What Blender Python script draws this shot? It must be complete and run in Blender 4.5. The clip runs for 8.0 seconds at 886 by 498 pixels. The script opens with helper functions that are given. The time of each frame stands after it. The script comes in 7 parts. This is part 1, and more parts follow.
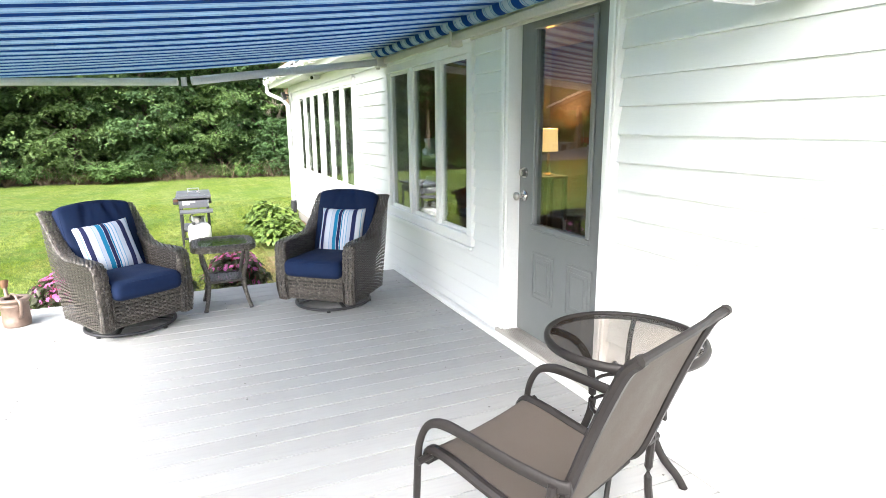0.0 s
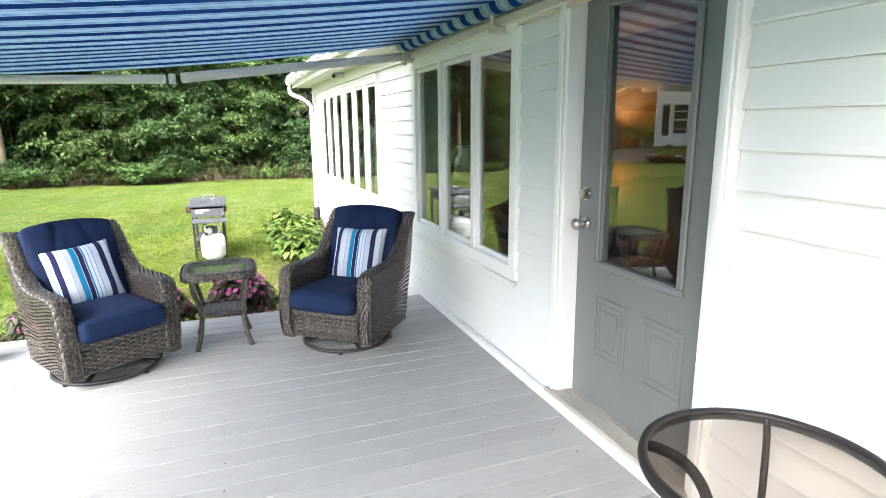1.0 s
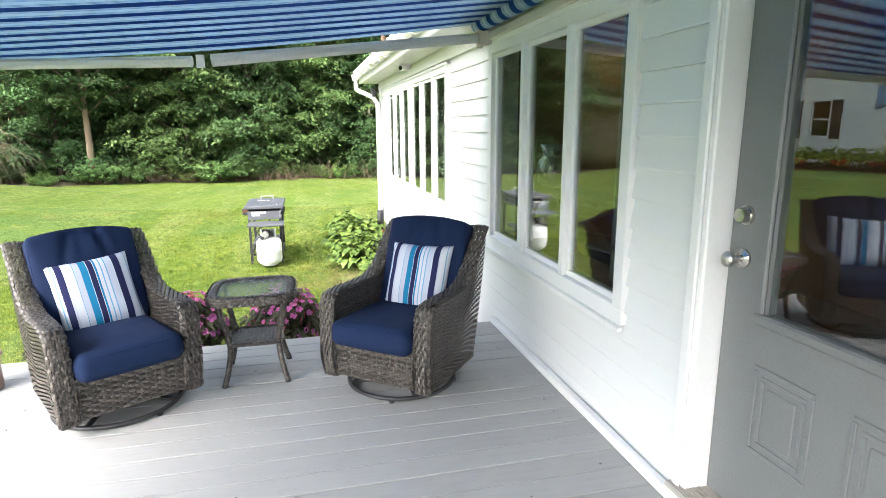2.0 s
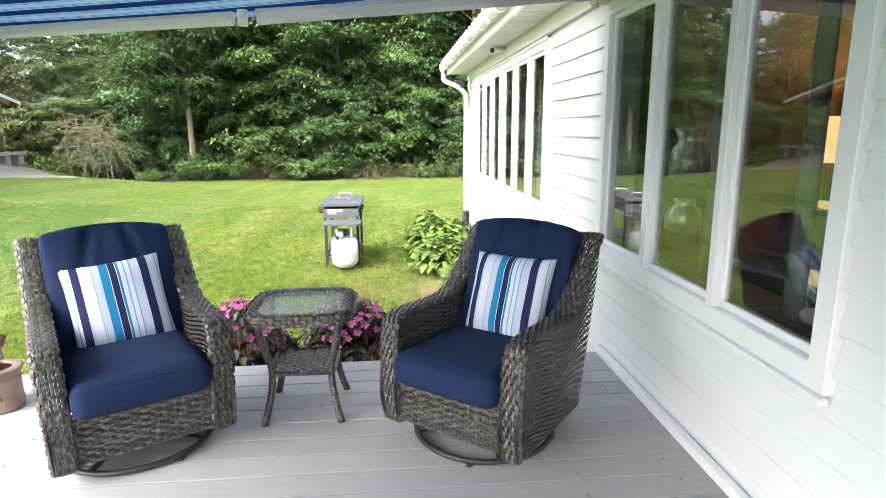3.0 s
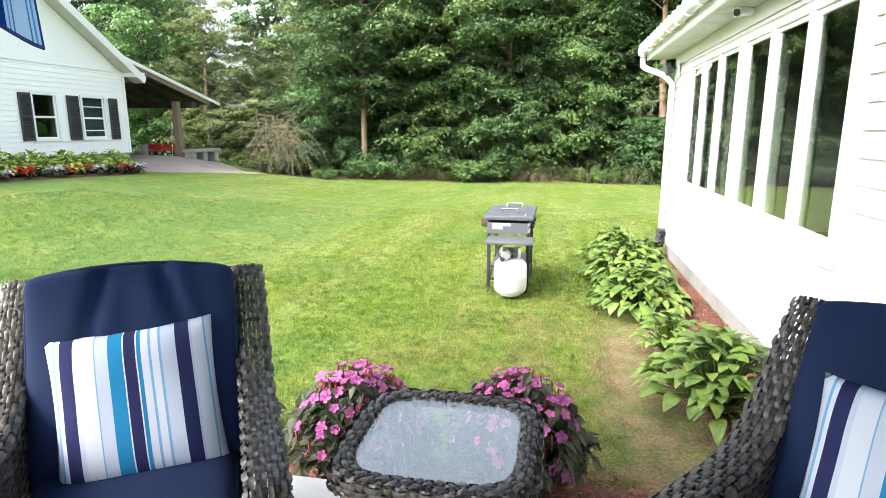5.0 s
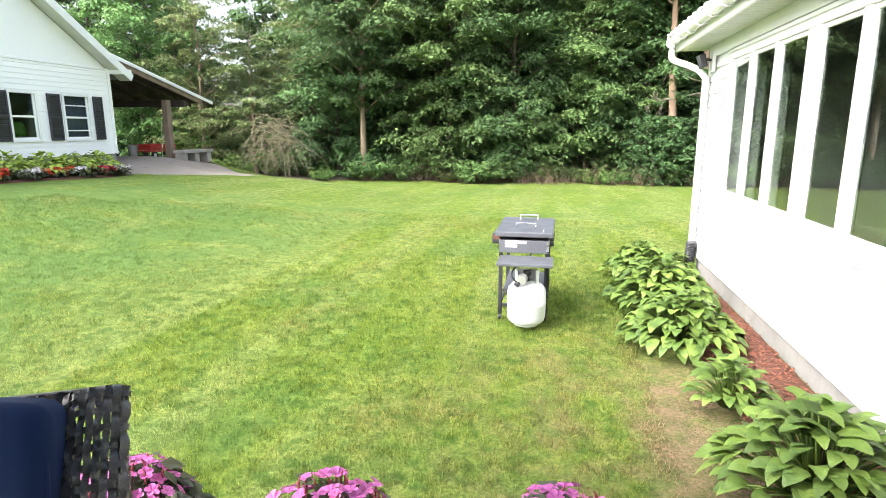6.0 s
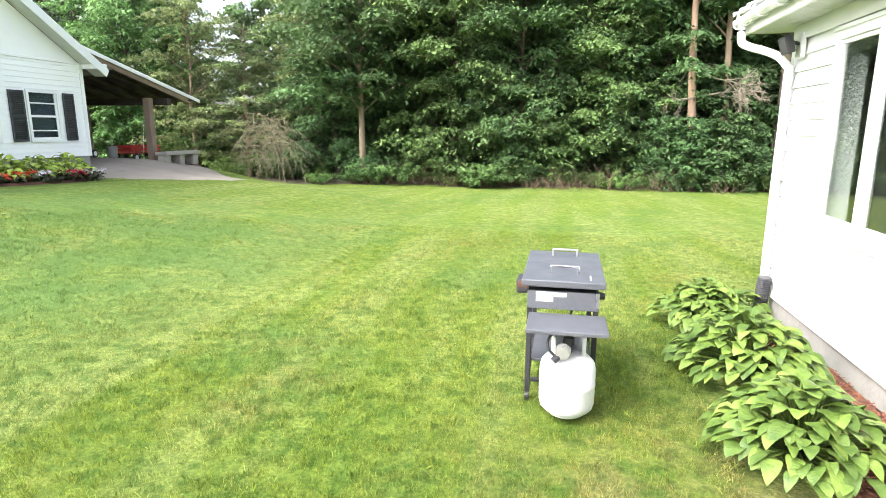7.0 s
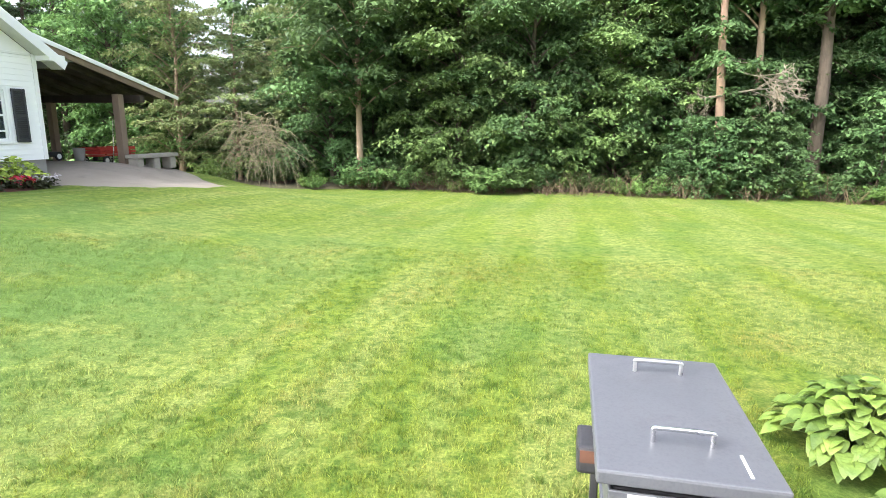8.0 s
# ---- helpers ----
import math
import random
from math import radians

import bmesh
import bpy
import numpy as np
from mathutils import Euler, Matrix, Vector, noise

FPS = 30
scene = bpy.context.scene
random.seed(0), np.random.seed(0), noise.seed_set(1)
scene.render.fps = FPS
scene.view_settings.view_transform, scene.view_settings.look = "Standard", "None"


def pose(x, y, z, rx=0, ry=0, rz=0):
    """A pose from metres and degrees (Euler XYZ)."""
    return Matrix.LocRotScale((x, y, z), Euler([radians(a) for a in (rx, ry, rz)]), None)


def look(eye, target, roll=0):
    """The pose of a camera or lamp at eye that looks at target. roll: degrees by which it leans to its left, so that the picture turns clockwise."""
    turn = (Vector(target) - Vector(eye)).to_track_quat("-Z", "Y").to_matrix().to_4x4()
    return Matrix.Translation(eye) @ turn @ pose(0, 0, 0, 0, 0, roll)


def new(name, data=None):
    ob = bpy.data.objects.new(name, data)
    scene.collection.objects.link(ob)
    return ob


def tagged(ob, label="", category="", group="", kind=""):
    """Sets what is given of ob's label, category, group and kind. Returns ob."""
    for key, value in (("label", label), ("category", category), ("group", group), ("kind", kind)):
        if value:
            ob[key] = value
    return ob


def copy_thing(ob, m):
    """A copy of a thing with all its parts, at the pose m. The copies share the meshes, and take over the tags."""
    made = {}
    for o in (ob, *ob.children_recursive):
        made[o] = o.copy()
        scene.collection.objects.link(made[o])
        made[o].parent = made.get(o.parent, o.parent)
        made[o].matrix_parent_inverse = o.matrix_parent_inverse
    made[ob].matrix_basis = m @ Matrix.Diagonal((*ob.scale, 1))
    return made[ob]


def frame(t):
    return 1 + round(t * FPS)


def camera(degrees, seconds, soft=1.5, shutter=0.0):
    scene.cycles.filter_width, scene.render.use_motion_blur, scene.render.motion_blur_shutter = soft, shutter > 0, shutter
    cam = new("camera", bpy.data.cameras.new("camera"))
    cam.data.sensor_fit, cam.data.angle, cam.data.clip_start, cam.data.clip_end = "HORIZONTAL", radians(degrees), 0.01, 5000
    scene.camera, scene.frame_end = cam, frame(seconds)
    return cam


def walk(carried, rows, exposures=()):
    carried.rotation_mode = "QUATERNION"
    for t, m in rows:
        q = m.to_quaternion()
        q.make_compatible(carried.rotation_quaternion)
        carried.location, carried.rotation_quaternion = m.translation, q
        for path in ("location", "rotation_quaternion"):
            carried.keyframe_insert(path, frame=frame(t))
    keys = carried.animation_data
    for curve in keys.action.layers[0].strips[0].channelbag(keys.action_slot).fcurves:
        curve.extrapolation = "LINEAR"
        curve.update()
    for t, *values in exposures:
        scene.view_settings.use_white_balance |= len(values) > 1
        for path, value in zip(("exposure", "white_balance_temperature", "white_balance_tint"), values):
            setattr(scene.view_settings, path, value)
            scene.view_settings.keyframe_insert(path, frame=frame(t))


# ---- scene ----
cam = camera(75.0, 8.0, soft=0.8)
PATH = [
    (0, (0.102, 0.066, 1.445), (0.883, 1.858, 1.022), -0.5),
    (0.5, (0.254, 0.447, 1.465), (0.999, 2.254, 1.04), -0.5),
    (1, (0.389, 0.819, 1.478), (1.075, 2.65, 1.056), -0.5),
    (1.2, (0.421, 0.975, 1.477), (1.075, 2.818, 1.059), -0.3),
    (2.3, (0.65, 1.81, 1.41), (1.034, 3.728, 0.993), -0.4),
    (2.5, (0.668, 1.951, 1.388), (0.998, 3.88, 0.973), -0.4),
    (3, (0.72, 2.344, 1.326), (0.896, 4.293, 0.913), -0.3),
    (3.5, (0.719, 2.742, 1.284), (0.714, 4.7, 0.876), -0.3),
    (4, (0.678, 3.068, 1.267), (0.454, 5.013, 0.858), -0.1),
    (4.5, (0.616, 3.39, 1.263), (0.249, 5.313, 0.855), -0.1),
    (4.7, (0.585, 3.532, 1.262), (0.216, 5.455, 0.856), 0.0),
    (5.8, (0.411, 4.312, 1.26), (0.039, 6.236, 0.857), 0.1),
    (6, (0.359, 4.54, 1.278), (-0.014, 6.463, 0.871), 0.0),
    (6.5, (0.2, 5.182, 1.288), (-0.176, 7.104, 0.882), 0.1),
    (7, (0.07, 5.95, 1.302), (-0.312, 7.87, 0.896), 0.2),
    (7.5, (-0.043, 6.793, 1.316), (-0.427, 8.713, 0.909), 0.3),
    (8, (-0.235, 7.793, 1.334), (-0.635, 9.709, 0.926), 0.3),
]
walk(cam, [(t, look(eye, target, roll)) for t, eye, target, roll in PATH], exposures=[(0, 2.40, 6270, 10.5), (8, 2.40, 6270, 10.5)])

# ---- world and sun: bright, thinly overcast summer day ----
SUN_ELEV, SUN_AZ = 44.0, 228.0
world = bpy.data.worlds.new("sky")
scene.world = world
world.use_nodes = True
wn = world.node_tree.nodes
wl = world.node_tree.links
sky = wn.new("ShaderNodeTexSky")
sky.sky_type = "NISHITA"
sky.sun_disc = False
sky.sun_elevation = radians(SUN_ELEV)
sky.sun_rotation = radians(SUN_AZ)
sky.air_density = 1.0
sky.dust_density = 6.0
sky.ozone_density = 0.3
pale = wn.new("ShaderNodeHueSaturation")
pale.inputs["Saturation"].default_value = 0.5
wl.new(sky.outputs[0], pale.inputs["Color"])
wl.new(pale.outputs[0], wn["Background"].inputs["Color"])
wn["Background"].inputs["Strength"].default_value = 0.15
sun_data = bpy.data.lights.new("sun", "SUN")
sun_data.energy = 0.40
sun_data.angle = radians(60)
sun_data.color = (1.0, 0.985, 0.96)
sun = new("sun", sun_data)
az = radians(SUN_AZ)
sun_way = Vector((math.sin(az) * math.cos(radians(SUN_ELEV)), math.cos(az) * math.cos(radians(SUN_ELEV)), math.sin(radians(SUN_ELEV))))
sun.matrix_world = look(sun_way * 60, (0, 0, 0))


# ---- materials ----
def nodes_of(name):
    m = bpy.data.materials.new(name)
    m.use_nodes = True
    return m, m.node_tree.nodes, m.node_tree.links, m.node_tree.nodes["Principled BSDF"]


def mapped(n, l, stretch=(1, 1, 1)):
    co = n.new("ShaderNodeTexCoord")
    mp = n.new("ShaderNodeMapping")
    mp.inputs["Scale"].default_value = stretch
    l.new(co.outputs["Object"], mp.inputs["Vector"])
    return mp.outputs["Vector"]


def noise_tex(n, l, vec, scale, detail=4.0, rough=0.55):
    t = n.new("ShaderNodeTexNoise")
    t.inputs["Scale"].default_value = scale
    t.inputs["Detail"].default_value = detail
    t.inputs["Roughness"].default_value = rough
    l.new(vec, t.inputs["Vector"])
    return t.outputs["Fac"]


def mixed(n, l, fac, a, b, kind="MIX"):
    mx = n.new("ShaderNodeMix")
    mx.data_type = "RGBA"
    mx.blend_type = kind
    for sock, val in ((mx.inputs["Factor"], fac), (mx.inputs["A"], a), (mx.inputs["B"], b)):
        if isinstance(val, (int, float)):
            sock.default_value = val
        elif isinstance(val, tuple):
            sock.default_value = (*val, 1.0)[:4]
        else:
            l.new(val, sock)
    return mx.outputs["Result"]


def ranged(n, l, val, lo, hi, to_lo=0.0, to_hi=1.0):
    r = n.new("ShaderNodeMapRange")
    r.inputs["From Min"].default_value = lo
    r.inputs["From Max"].default_value = hi
    r.inputs["To Min"].default_value = to_lo
    r.inputs["To Max"].default_value = to_hi
    l.new(val, r.inputs["Value"])
    return r.outputs["Result"]


def bumped(n, l, p, height, strength=0.3, dist=0.01):
    b = n.new("ShaderNodeBump")
    b.inputs["Strength"].default_value = strength
    b.inputs["Distance"].default_value = dist
    l.new(height, b.inputs["Height"])
    l.new(b.outputs["Normal"], p.inputs["Normal"])


def surface(name, a, b, fine=60.0, coarse=3.0, rough=0.6, metal=0.0, bump=0.2, dist=0.002, stretch=(1, 1, 1), each=0.0, dirt=None, rough_var=0.12, mottle=0.5, shine=0.5):
    """Two colours mixed by coarse and fine noise, fine relief, some dirt and a little change from piece to piece."""
    m, n, l, p = nodes_of(name)
    vec = mapped(n, l, stretch)
    f = noise_tex(n, l, vec, fine)
    c = noise_tex(n, l, vec, coarse)
    col = mixed(n, l, ranged(n, l, c, 0.3, 0.7), a, b)
    dark = tuple(0.72 * v for v in a)
    col = mixed(n, l, ranged(n, l, f, 0.45, 0.75, 0.0, mottle), col, dark)
    if dirt:
        d = noise_tex(n, l, vec, coarse * 2.3, 6.0, 0.65)
        col = mixed(n, l, ranged(n, l, d, 0.55, 0.75, 0.0, 0.5), col, dirt)
    if each:
        info = n.new("ShaderNodeObjectInfo")
        hsv = n.new("ShaderNodeHueSaturation")
        l.new(ranged(n, l, info.outputs["Random"], 0, 1, 1 - each, 1 + each), hsv.inputs["Value"])
        l.new(col, hsv.inputs["Color"])
        col = hsv.outputs["Color"]
    l.new(col, p.inputs["Base Color"])
    l.new(ranged(n, l, c, 0.3, 0.7, rough - rough_var, min(1.0, rough + rough_var)), p.inputs["Roughness"])
    p.inputs["Metallic"].default_value = metal
    p.inputs["Specular IOR Level"].default_value = shine
    if bump:
        bumped(n, l, p, f, bump, dist)
    return m


def leafy(name, dark, light, vein=0.0, thin=0.35, rough=0.45, each=0.15):
    """Leaves: colour changes from leaf to leaf, part of the light goes through."""
    m, n, l, p = nodes_of(name)
    geo = n.new("ShaderNodeNewGeometry")
    info = n.new("ShaderNodeObjectInfo")
    vec = mapped(n, l)
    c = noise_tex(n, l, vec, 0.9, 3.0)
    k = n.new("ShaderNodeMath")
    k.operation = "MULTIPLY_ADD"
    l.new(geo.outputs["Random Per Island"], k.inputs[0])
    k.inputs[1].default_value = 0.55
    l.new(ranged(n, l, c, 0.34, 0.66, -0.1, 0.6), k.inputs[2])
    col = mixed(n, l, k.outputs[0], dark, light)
    hsv = n.new("ShaderNodeHueSaturation")
    l.new(ranged(n, l, info.outputs["Random"], 0, 1, 1 - each, 1 + each), hsv.inputs["Value"])
    l.new(ranged(n, l, info.outputs["Random"], 0, 1, 0.485, 0.515), hsv.inputs["Hue"])
    l.new(col, hsv.inputs["Color"])
    l.new(hsv.outputs["Color"], p.inputs["Base Color"])
    p.inputs["Roughness"].default_value = rough
    p.inputs["Specular IOR Level"].default_value = 0.25
    tr = n.new("ShaderNodeBsdfTranslucent")
    bright = mixed(n, l, 0.4, hsv.outputs["Color"], (0.28, 0.40, 0.14), "MIX")
    l.new(bright, tr.inputs["Color"])
    ms = n.new("ShaderNodeMixShader")
    ms.inputs[0].default_value = thin
    l.new(p.outputs[0], ms.inputs[1])
    l.new(tr.outputs[0], ms.inputs[2])
    l.new(ms.outputs[0], n["Material Output"].inputs["Surface"])
    return m


def broad_leaf(name, dark, light):
    """Broad garden leaves: mottled and ribbed, each leaf of its own shade."""
    m, n, l, p = nodes_of(name)
    info = n.new("ShaderNodeObjectInfo")
    vec = mapped(n, l)
    c = noise_tex(n, l, vec, 16.0, 4.0)
    col = mixed(n, l, ranged(n, l, c, 0.32, 0.68), dark, light)
    hsv = n.new("ShaderNodeHueSaturation")
    l.new(ranged(n, l, info.outputs["Random"], 0, 1, 0.62, 1.3), hsv.inputs["Value"])
    l.new(ranged(n, l, info.outputs["Random"], 0, 1, 0.51, 0.49), hsv.inputs["Hue"])
    l.new(col, hsv.inputs["Color"])
    l.new(hsv.outputs["Color"], p.inputs["Base Color"])
    l.new(ranged(n, l, c, 0.3, 0.7, 0.38, 0.6), p.inputs["Roughness"])
    p.inputs["Specular IOR Level"].default_value = 0.3
    bumped(n, l, p, noise_tex(n, l, vec, 38.0, 2.0), 0.7, 0.008)
    tr = n.new("ShaderNodeBsdfTranslucent")
    l.new(hsv.outputs["Color"], tr.inputs["Color"])
    ms = n.new("ShaderNodeMixShader")
    ms.inputs[0].default_value = 0.15
    l.new(p.outputs[0], ms.inputs[1])
    l.new(tr.outputs[0], ms.inputs[2])
    l.new(ms.outputs[0], n["Material Output"].inputs["Surface"])
    return m


def striped(name, axis, stops, repeat, rough=0.85, weave=900.0, thin=0.0, shift=0.0):
    """Woven cloth with stripes: stops are (end of stripe 0..1, colour)."""
    m, n, l, p = nodes_of(name)
    co = n.new("ShaderNodeTexCoord")
    sp = n.new("ShaderNodeSeparateXYZ")
    l.new(co.outputs["Object"], sp.inputs[0])
    ad = n.new("ShaderNodeMath")
    ad.operation = "ADD"
    ad.inputs[1].default_value = 100.0 * repeat + shift
    l.new(sp.outputs[axis], ad.inputs[0])
    dv = n.new("ShaderNodeMath")
    dv.operation = "DIVIDE"
    dv.inputs[1].default_value = repeat
    l.new(ad.outputs[0], dv.inputs[0])
    fr = n.new("ShaderNodeMath")
    fr.operation = "FRACT"
    l.new(dv.outputs[0], fr.inputs[0])
    ramp = n.new("ShaderNodeValToRGB")
    ramp.color_ramp.interpolation = "CONSTANT"
    el = ramp.color_ramp.elements
    start = 0.0
    for k, (stop, colour) in enumerate(stops):
        e = el[0] if k == 0 else (el[1] if k == 1 else el.new(start))
        e.position = start
        e.color = (*colour, 1)
        start = stop
    l.new(fr.outputs[0], ramp.inputs[0])
    vec = mapped(n, l)
    f = noise_tex(n, l, vec, weave, 2.0)
    c = noise_tex(n, l, vec, 6.0, 4.0)
    col = mixed(n, l, ranged(n, l, c, 0.35, 0.75, 0.0, 0.14), ramp.outputs[0], (0.62, 0.64, 0.70), "MULTIPLY")
    l.new(col, p.inputs["Base Color"])
    p.inputs["Roughness"].default_value = rough
    p.inputs["Specular IOR Level"].default_value = 0.2
    bumped(n, l, p, f, 0.25, 0.001)
    if thin:
        tr = n.new("ShaderNodeBsdfTranslucent")
        l.new(col, tr.inputs["Color"])
        ms = n.new("ShaderNodeMixShader")
        ms.inputs[0].default_value = thin
        l.new(p.outputs[0], ms.inputs[1])
        l.new(tr.outputs[0], ms.inputs[2])
        l.new(ms.outputs[0], n["Material Output"].inputs["Surface"])
    return m


def glassy(name, tint=(1, 1, 1), rough=0.0, steep=4.0, ripple=0.0, gloss=0.95, least=0.05):
    """A thin pane: mirror-like by the angle, else clear with a tint."""
    m, n, l, p = nodes_of(name)
    face = n.new("ShaderNodeLayerWeight")
    face.inputs["Blend"].default_value = 0.5
    fres = n.new("ShaderNodeMath")
    fres.operation = "POWER"
    fres.inputs[1].default_value = steep
    l.new(face.outputs["Facing"], fres.inputs[0])
    gl = n.new("ShaderNodeBsdfGlossy")
    gl.inputs["Roughness"].default_value = rough
    tp = n.new("ShaderNodeBsdfTransparent")
    tp.inputs["Color"].default_value = (*tint, 1)
    ms = n.new("ShaderNodeMixShader")
    gain = n.new("ShaderNodeMath")
    gain.operation = "MULTIPLY_ADD"
    gain.use_clamp = True
    gain.inputs[1].default_value = gloss
    gain.inputs[2].default_value = least
    l.new(fres.outputs[0], gain.inputs[0])
    l.new(gain.outputs[0], ms.inputs[0])
    l.new(tp.outputs[0], ms.inputs[1])
    l.new(gl.outputs[0], ms.inputs[2])
    l.new(ms.outputs[0], n["Material Output"].inputs["Surface"])
    vec = mapped(n, l)
    if ripple:
        f = noise_tex(n, l, vec, 65.0, 2.0)
        b = n.new("ShaderNodeBump")
        b.inputs["Strength"].default_value = ripple
        b.inputs["Distance"].default_value = 0.004
    else:
        f = noise_tex(n, l, vec, 1.3, 1.0)
        b = n.new("ShaderNodeBump")
        b.inputs["Strength"].default_value = 0.05
        b.inputs["Distance"].default_value = 0.004
    l.new(f, b.inputs["Height"])
    l.new(b.outputs["Normal"], gl.inputs["Normal"])
    return m


def lawn_colour(n, l):
    """Colour of the lawn by its place: patches, mown streaks, clover and worn dry ground."""
    geo = n.new("ShaderNodeNewGeometry")
    vec = geo.outputs["Position"]
    big = noise_tex(n, l, vec, 0.35, 4.0)
    mid = noise_tex(n, l, vec, 2.2, 5.0)
    col = mixed(n, l, ranged(n, l, big, 0.35, 0.65), (0.172, 0.222, 0.030), (0.240, 0.288, 0.054))
    col = mixed(n, l, ranged(n, l, mid, 0.40, 0.70, 0, 0.55), col, (0.098, 0.172, 0.014))
    turn = n.new("ShaderNodeMapping")
    turn.inputs["Rotation"].default_value = (0, 0, radians(-5))
    turn.inputs["Scale"].default_value = (1.0, 0.10, 1.0)
    l.new(vec, turn.inputs["Vector"])
    streak = noise_tex(n, l, turn.outputs[0], 1.7, 4.0, 0.55)
    col = mixed(n, l, ranged(n, l, streak, 0.43, 0.60, 0, 0.58), col, (0.315, 0.345, 0.120))
    clover = noise_tex(n, l, vec, 0.55, 5.0, 0.6)
    col = mixed(n, l, ranged(n, l, clover, 0.52, 0.64, 0, 0.45), col, (0.105, 0.190, 0.058))
    dry = noise_tex(n, l, vec, 0.9, 6.0, 0.7)
    col = mixed(n, l, ranged(n, l, dry, 0.54, 0.70, 0, 0.6), col, (0.27, 0.225, 0.075))
    clump = noise_tex(n, l, vec, 11.0, 4.0, 0.62)
    col = mixed(n, l, ranged(n, l, clump, 0.38, 0.52, 0.70, 0.0), col, (0.060, 0.120, 0.014))
    col = mixed(n, l, ranged(n, l, clump, 0.54, 0.70, 0.0, 0.35), col, (0.255, 0.315, 0.06))
    sp = n.new("ShaderNodeSeparateXYZ")
    l.new(vec, sp.inputs[0])
    zone = n.new("ShaderNodeMath")
    zone.operation = "MULTIPLY"
    l.new(ranged(n, l, sp.outputs[0], -2.6, -4.2, 0, 1), zone.inputs[0])
    l.new(ranged(n, l, sp.outputs[1], 17.5, 14.0, 0, 1), zone.inputs[1])
    mat = n.new("ShaderNodeMath")
    mat.operation = "MULTIPLY"
    l.new(zone.outputs[0], mat.inputs[0])
    l.new(ranged(n, l, noise_tex(n, l, vec, 1.1, 5.0, 0.65), 0.36, 0.56, 0.1, 0.85), mat.inputs[1])
    col = mixed(n, l, mat.outputs[0], col, (0.125, 0.205, 0.054))
    worn = n.new("ShaderNodeMath")
    worn.operation = "MULTIPLY"
    l.new(ranged(n, l, sp.outputs[0], -0.9, 0.7, 0, 1), worn.inputs[0])
    l.new(ranged(n, l, sp.outputs[1], 9.9, 7.9, 0, 1), worn.inputs[1])
    bare = n.new("ShaderNodeMath")
    bare.operation = "MULTIPLY"
    l.new(worn.outputs[0], bare.inputs[0])
    l.new(ranged(n, l, noise_tex(n, l, vec, 3.5, 5.0, 0.65), 0.38, 0.62, 0.0, 0.75), bare.inputs[1])
    col = mixed(n, l, bare.outputs[0], col, (0.245, 0.180, 0.090))
    strip = n.new("ShaderNodeMath")
    strip.operation = "MULTIPLY"
    l.new(ranged(n, l, sp.outputs[0], 0.78, 1.05, 0, 1), strip.inputs[0])
    l.new(ranged(n, l, sp.outputs[1], 8.7, 8.1, 0, 1), strip.inputs[1])
    trod = n.new("ShaderNodeMath")
    trod.operation = "MULTIPLY"
    l.new(strip.outputs[0], trod.inputs[0])
    l.new(ranged(n, l, noise_tex(n, l, vec, 5.0, 5.0, 0.65), 0.34, 0.55, 0.25, 1.0), trod.inputs[1])
    col = mixed(n, l, trod.outputs[0], col, (0.30, 0.195, 0.125))
    return col, vec


def lawn_material():
    m, n, l, p = nodes_of("lawn")
    col, vec = lawn_colour(n, l)
    fine = noise_tex(n, l, vec, 48.0, 5.0, 0.7)
    tuft = noise_tex(n, l, vec, 7.0, 4.0, 0.65)
    col = mixed(n, l, ranged(n, l, tuft, 0.38, 0.58, 0.42, 0.0), col, (0.045, 0.10, 0.012))
    col = mixed(n, l, ranged(n, l, fine, 0.42, 0.60, 0.50, 0.0), col, (0.030, 0.07, 0.008))
    l.new(col, p.inputs["Base Color"])
    p.inputs["Roughness"].default_value = 0.9
    p.inputs["Specular IOR Level"].default_value = 0.15
    bumped(n, l, p, fine, 0.9, 0.03)
    return m


def blade_material():
    m, n, l, p = nodes_of("grass_blades")
    col, vec = lawn_colour(n, l)
    geo = n.new("ShaderNodeNewGeometry")
    hsv = n.new("ShaderNodeHueSaturation")
    l.new(ranged(n, l, geo.outputs["Random Per Island"], 0, 1, 0.62, 1.38), hsv.inputs["Value"])
    l.new(col, hsv.inputs["Color"])
    l.new(hsv.outputs[0], p.inputs["Base Color"])
    p.inputs["Roughness"].default_value = 0.6
    p.inputs["Specular IOR Level"].default_value = 0.2
    tr = n.new("ShaderNodeBsdfTranslucent")
    l.new(hsv.outputs[0], tr.inputs["Color"])
    ms = n.new("ShaderNodeMixShader")
    ms.inputs[0].default_value = 0.35
    l.new(p.outputs[0], ms.inputs[1])
    l.new(tr.outputs[0], ms.inputs[2])
    l.new(ms.outputs[0], n["Material Output"].inputs["Surface"])
    return m


def lamp_material(name, colour, power):
    m, n, l, p = nodes_of(name)
    p.inputs["Base Color"].default_value = (*colour, 1)
    p.inputs["Emission Color"].default_value = (*colour, 1)
    p.inputs["Emission Strength"].default_value = power
    return m


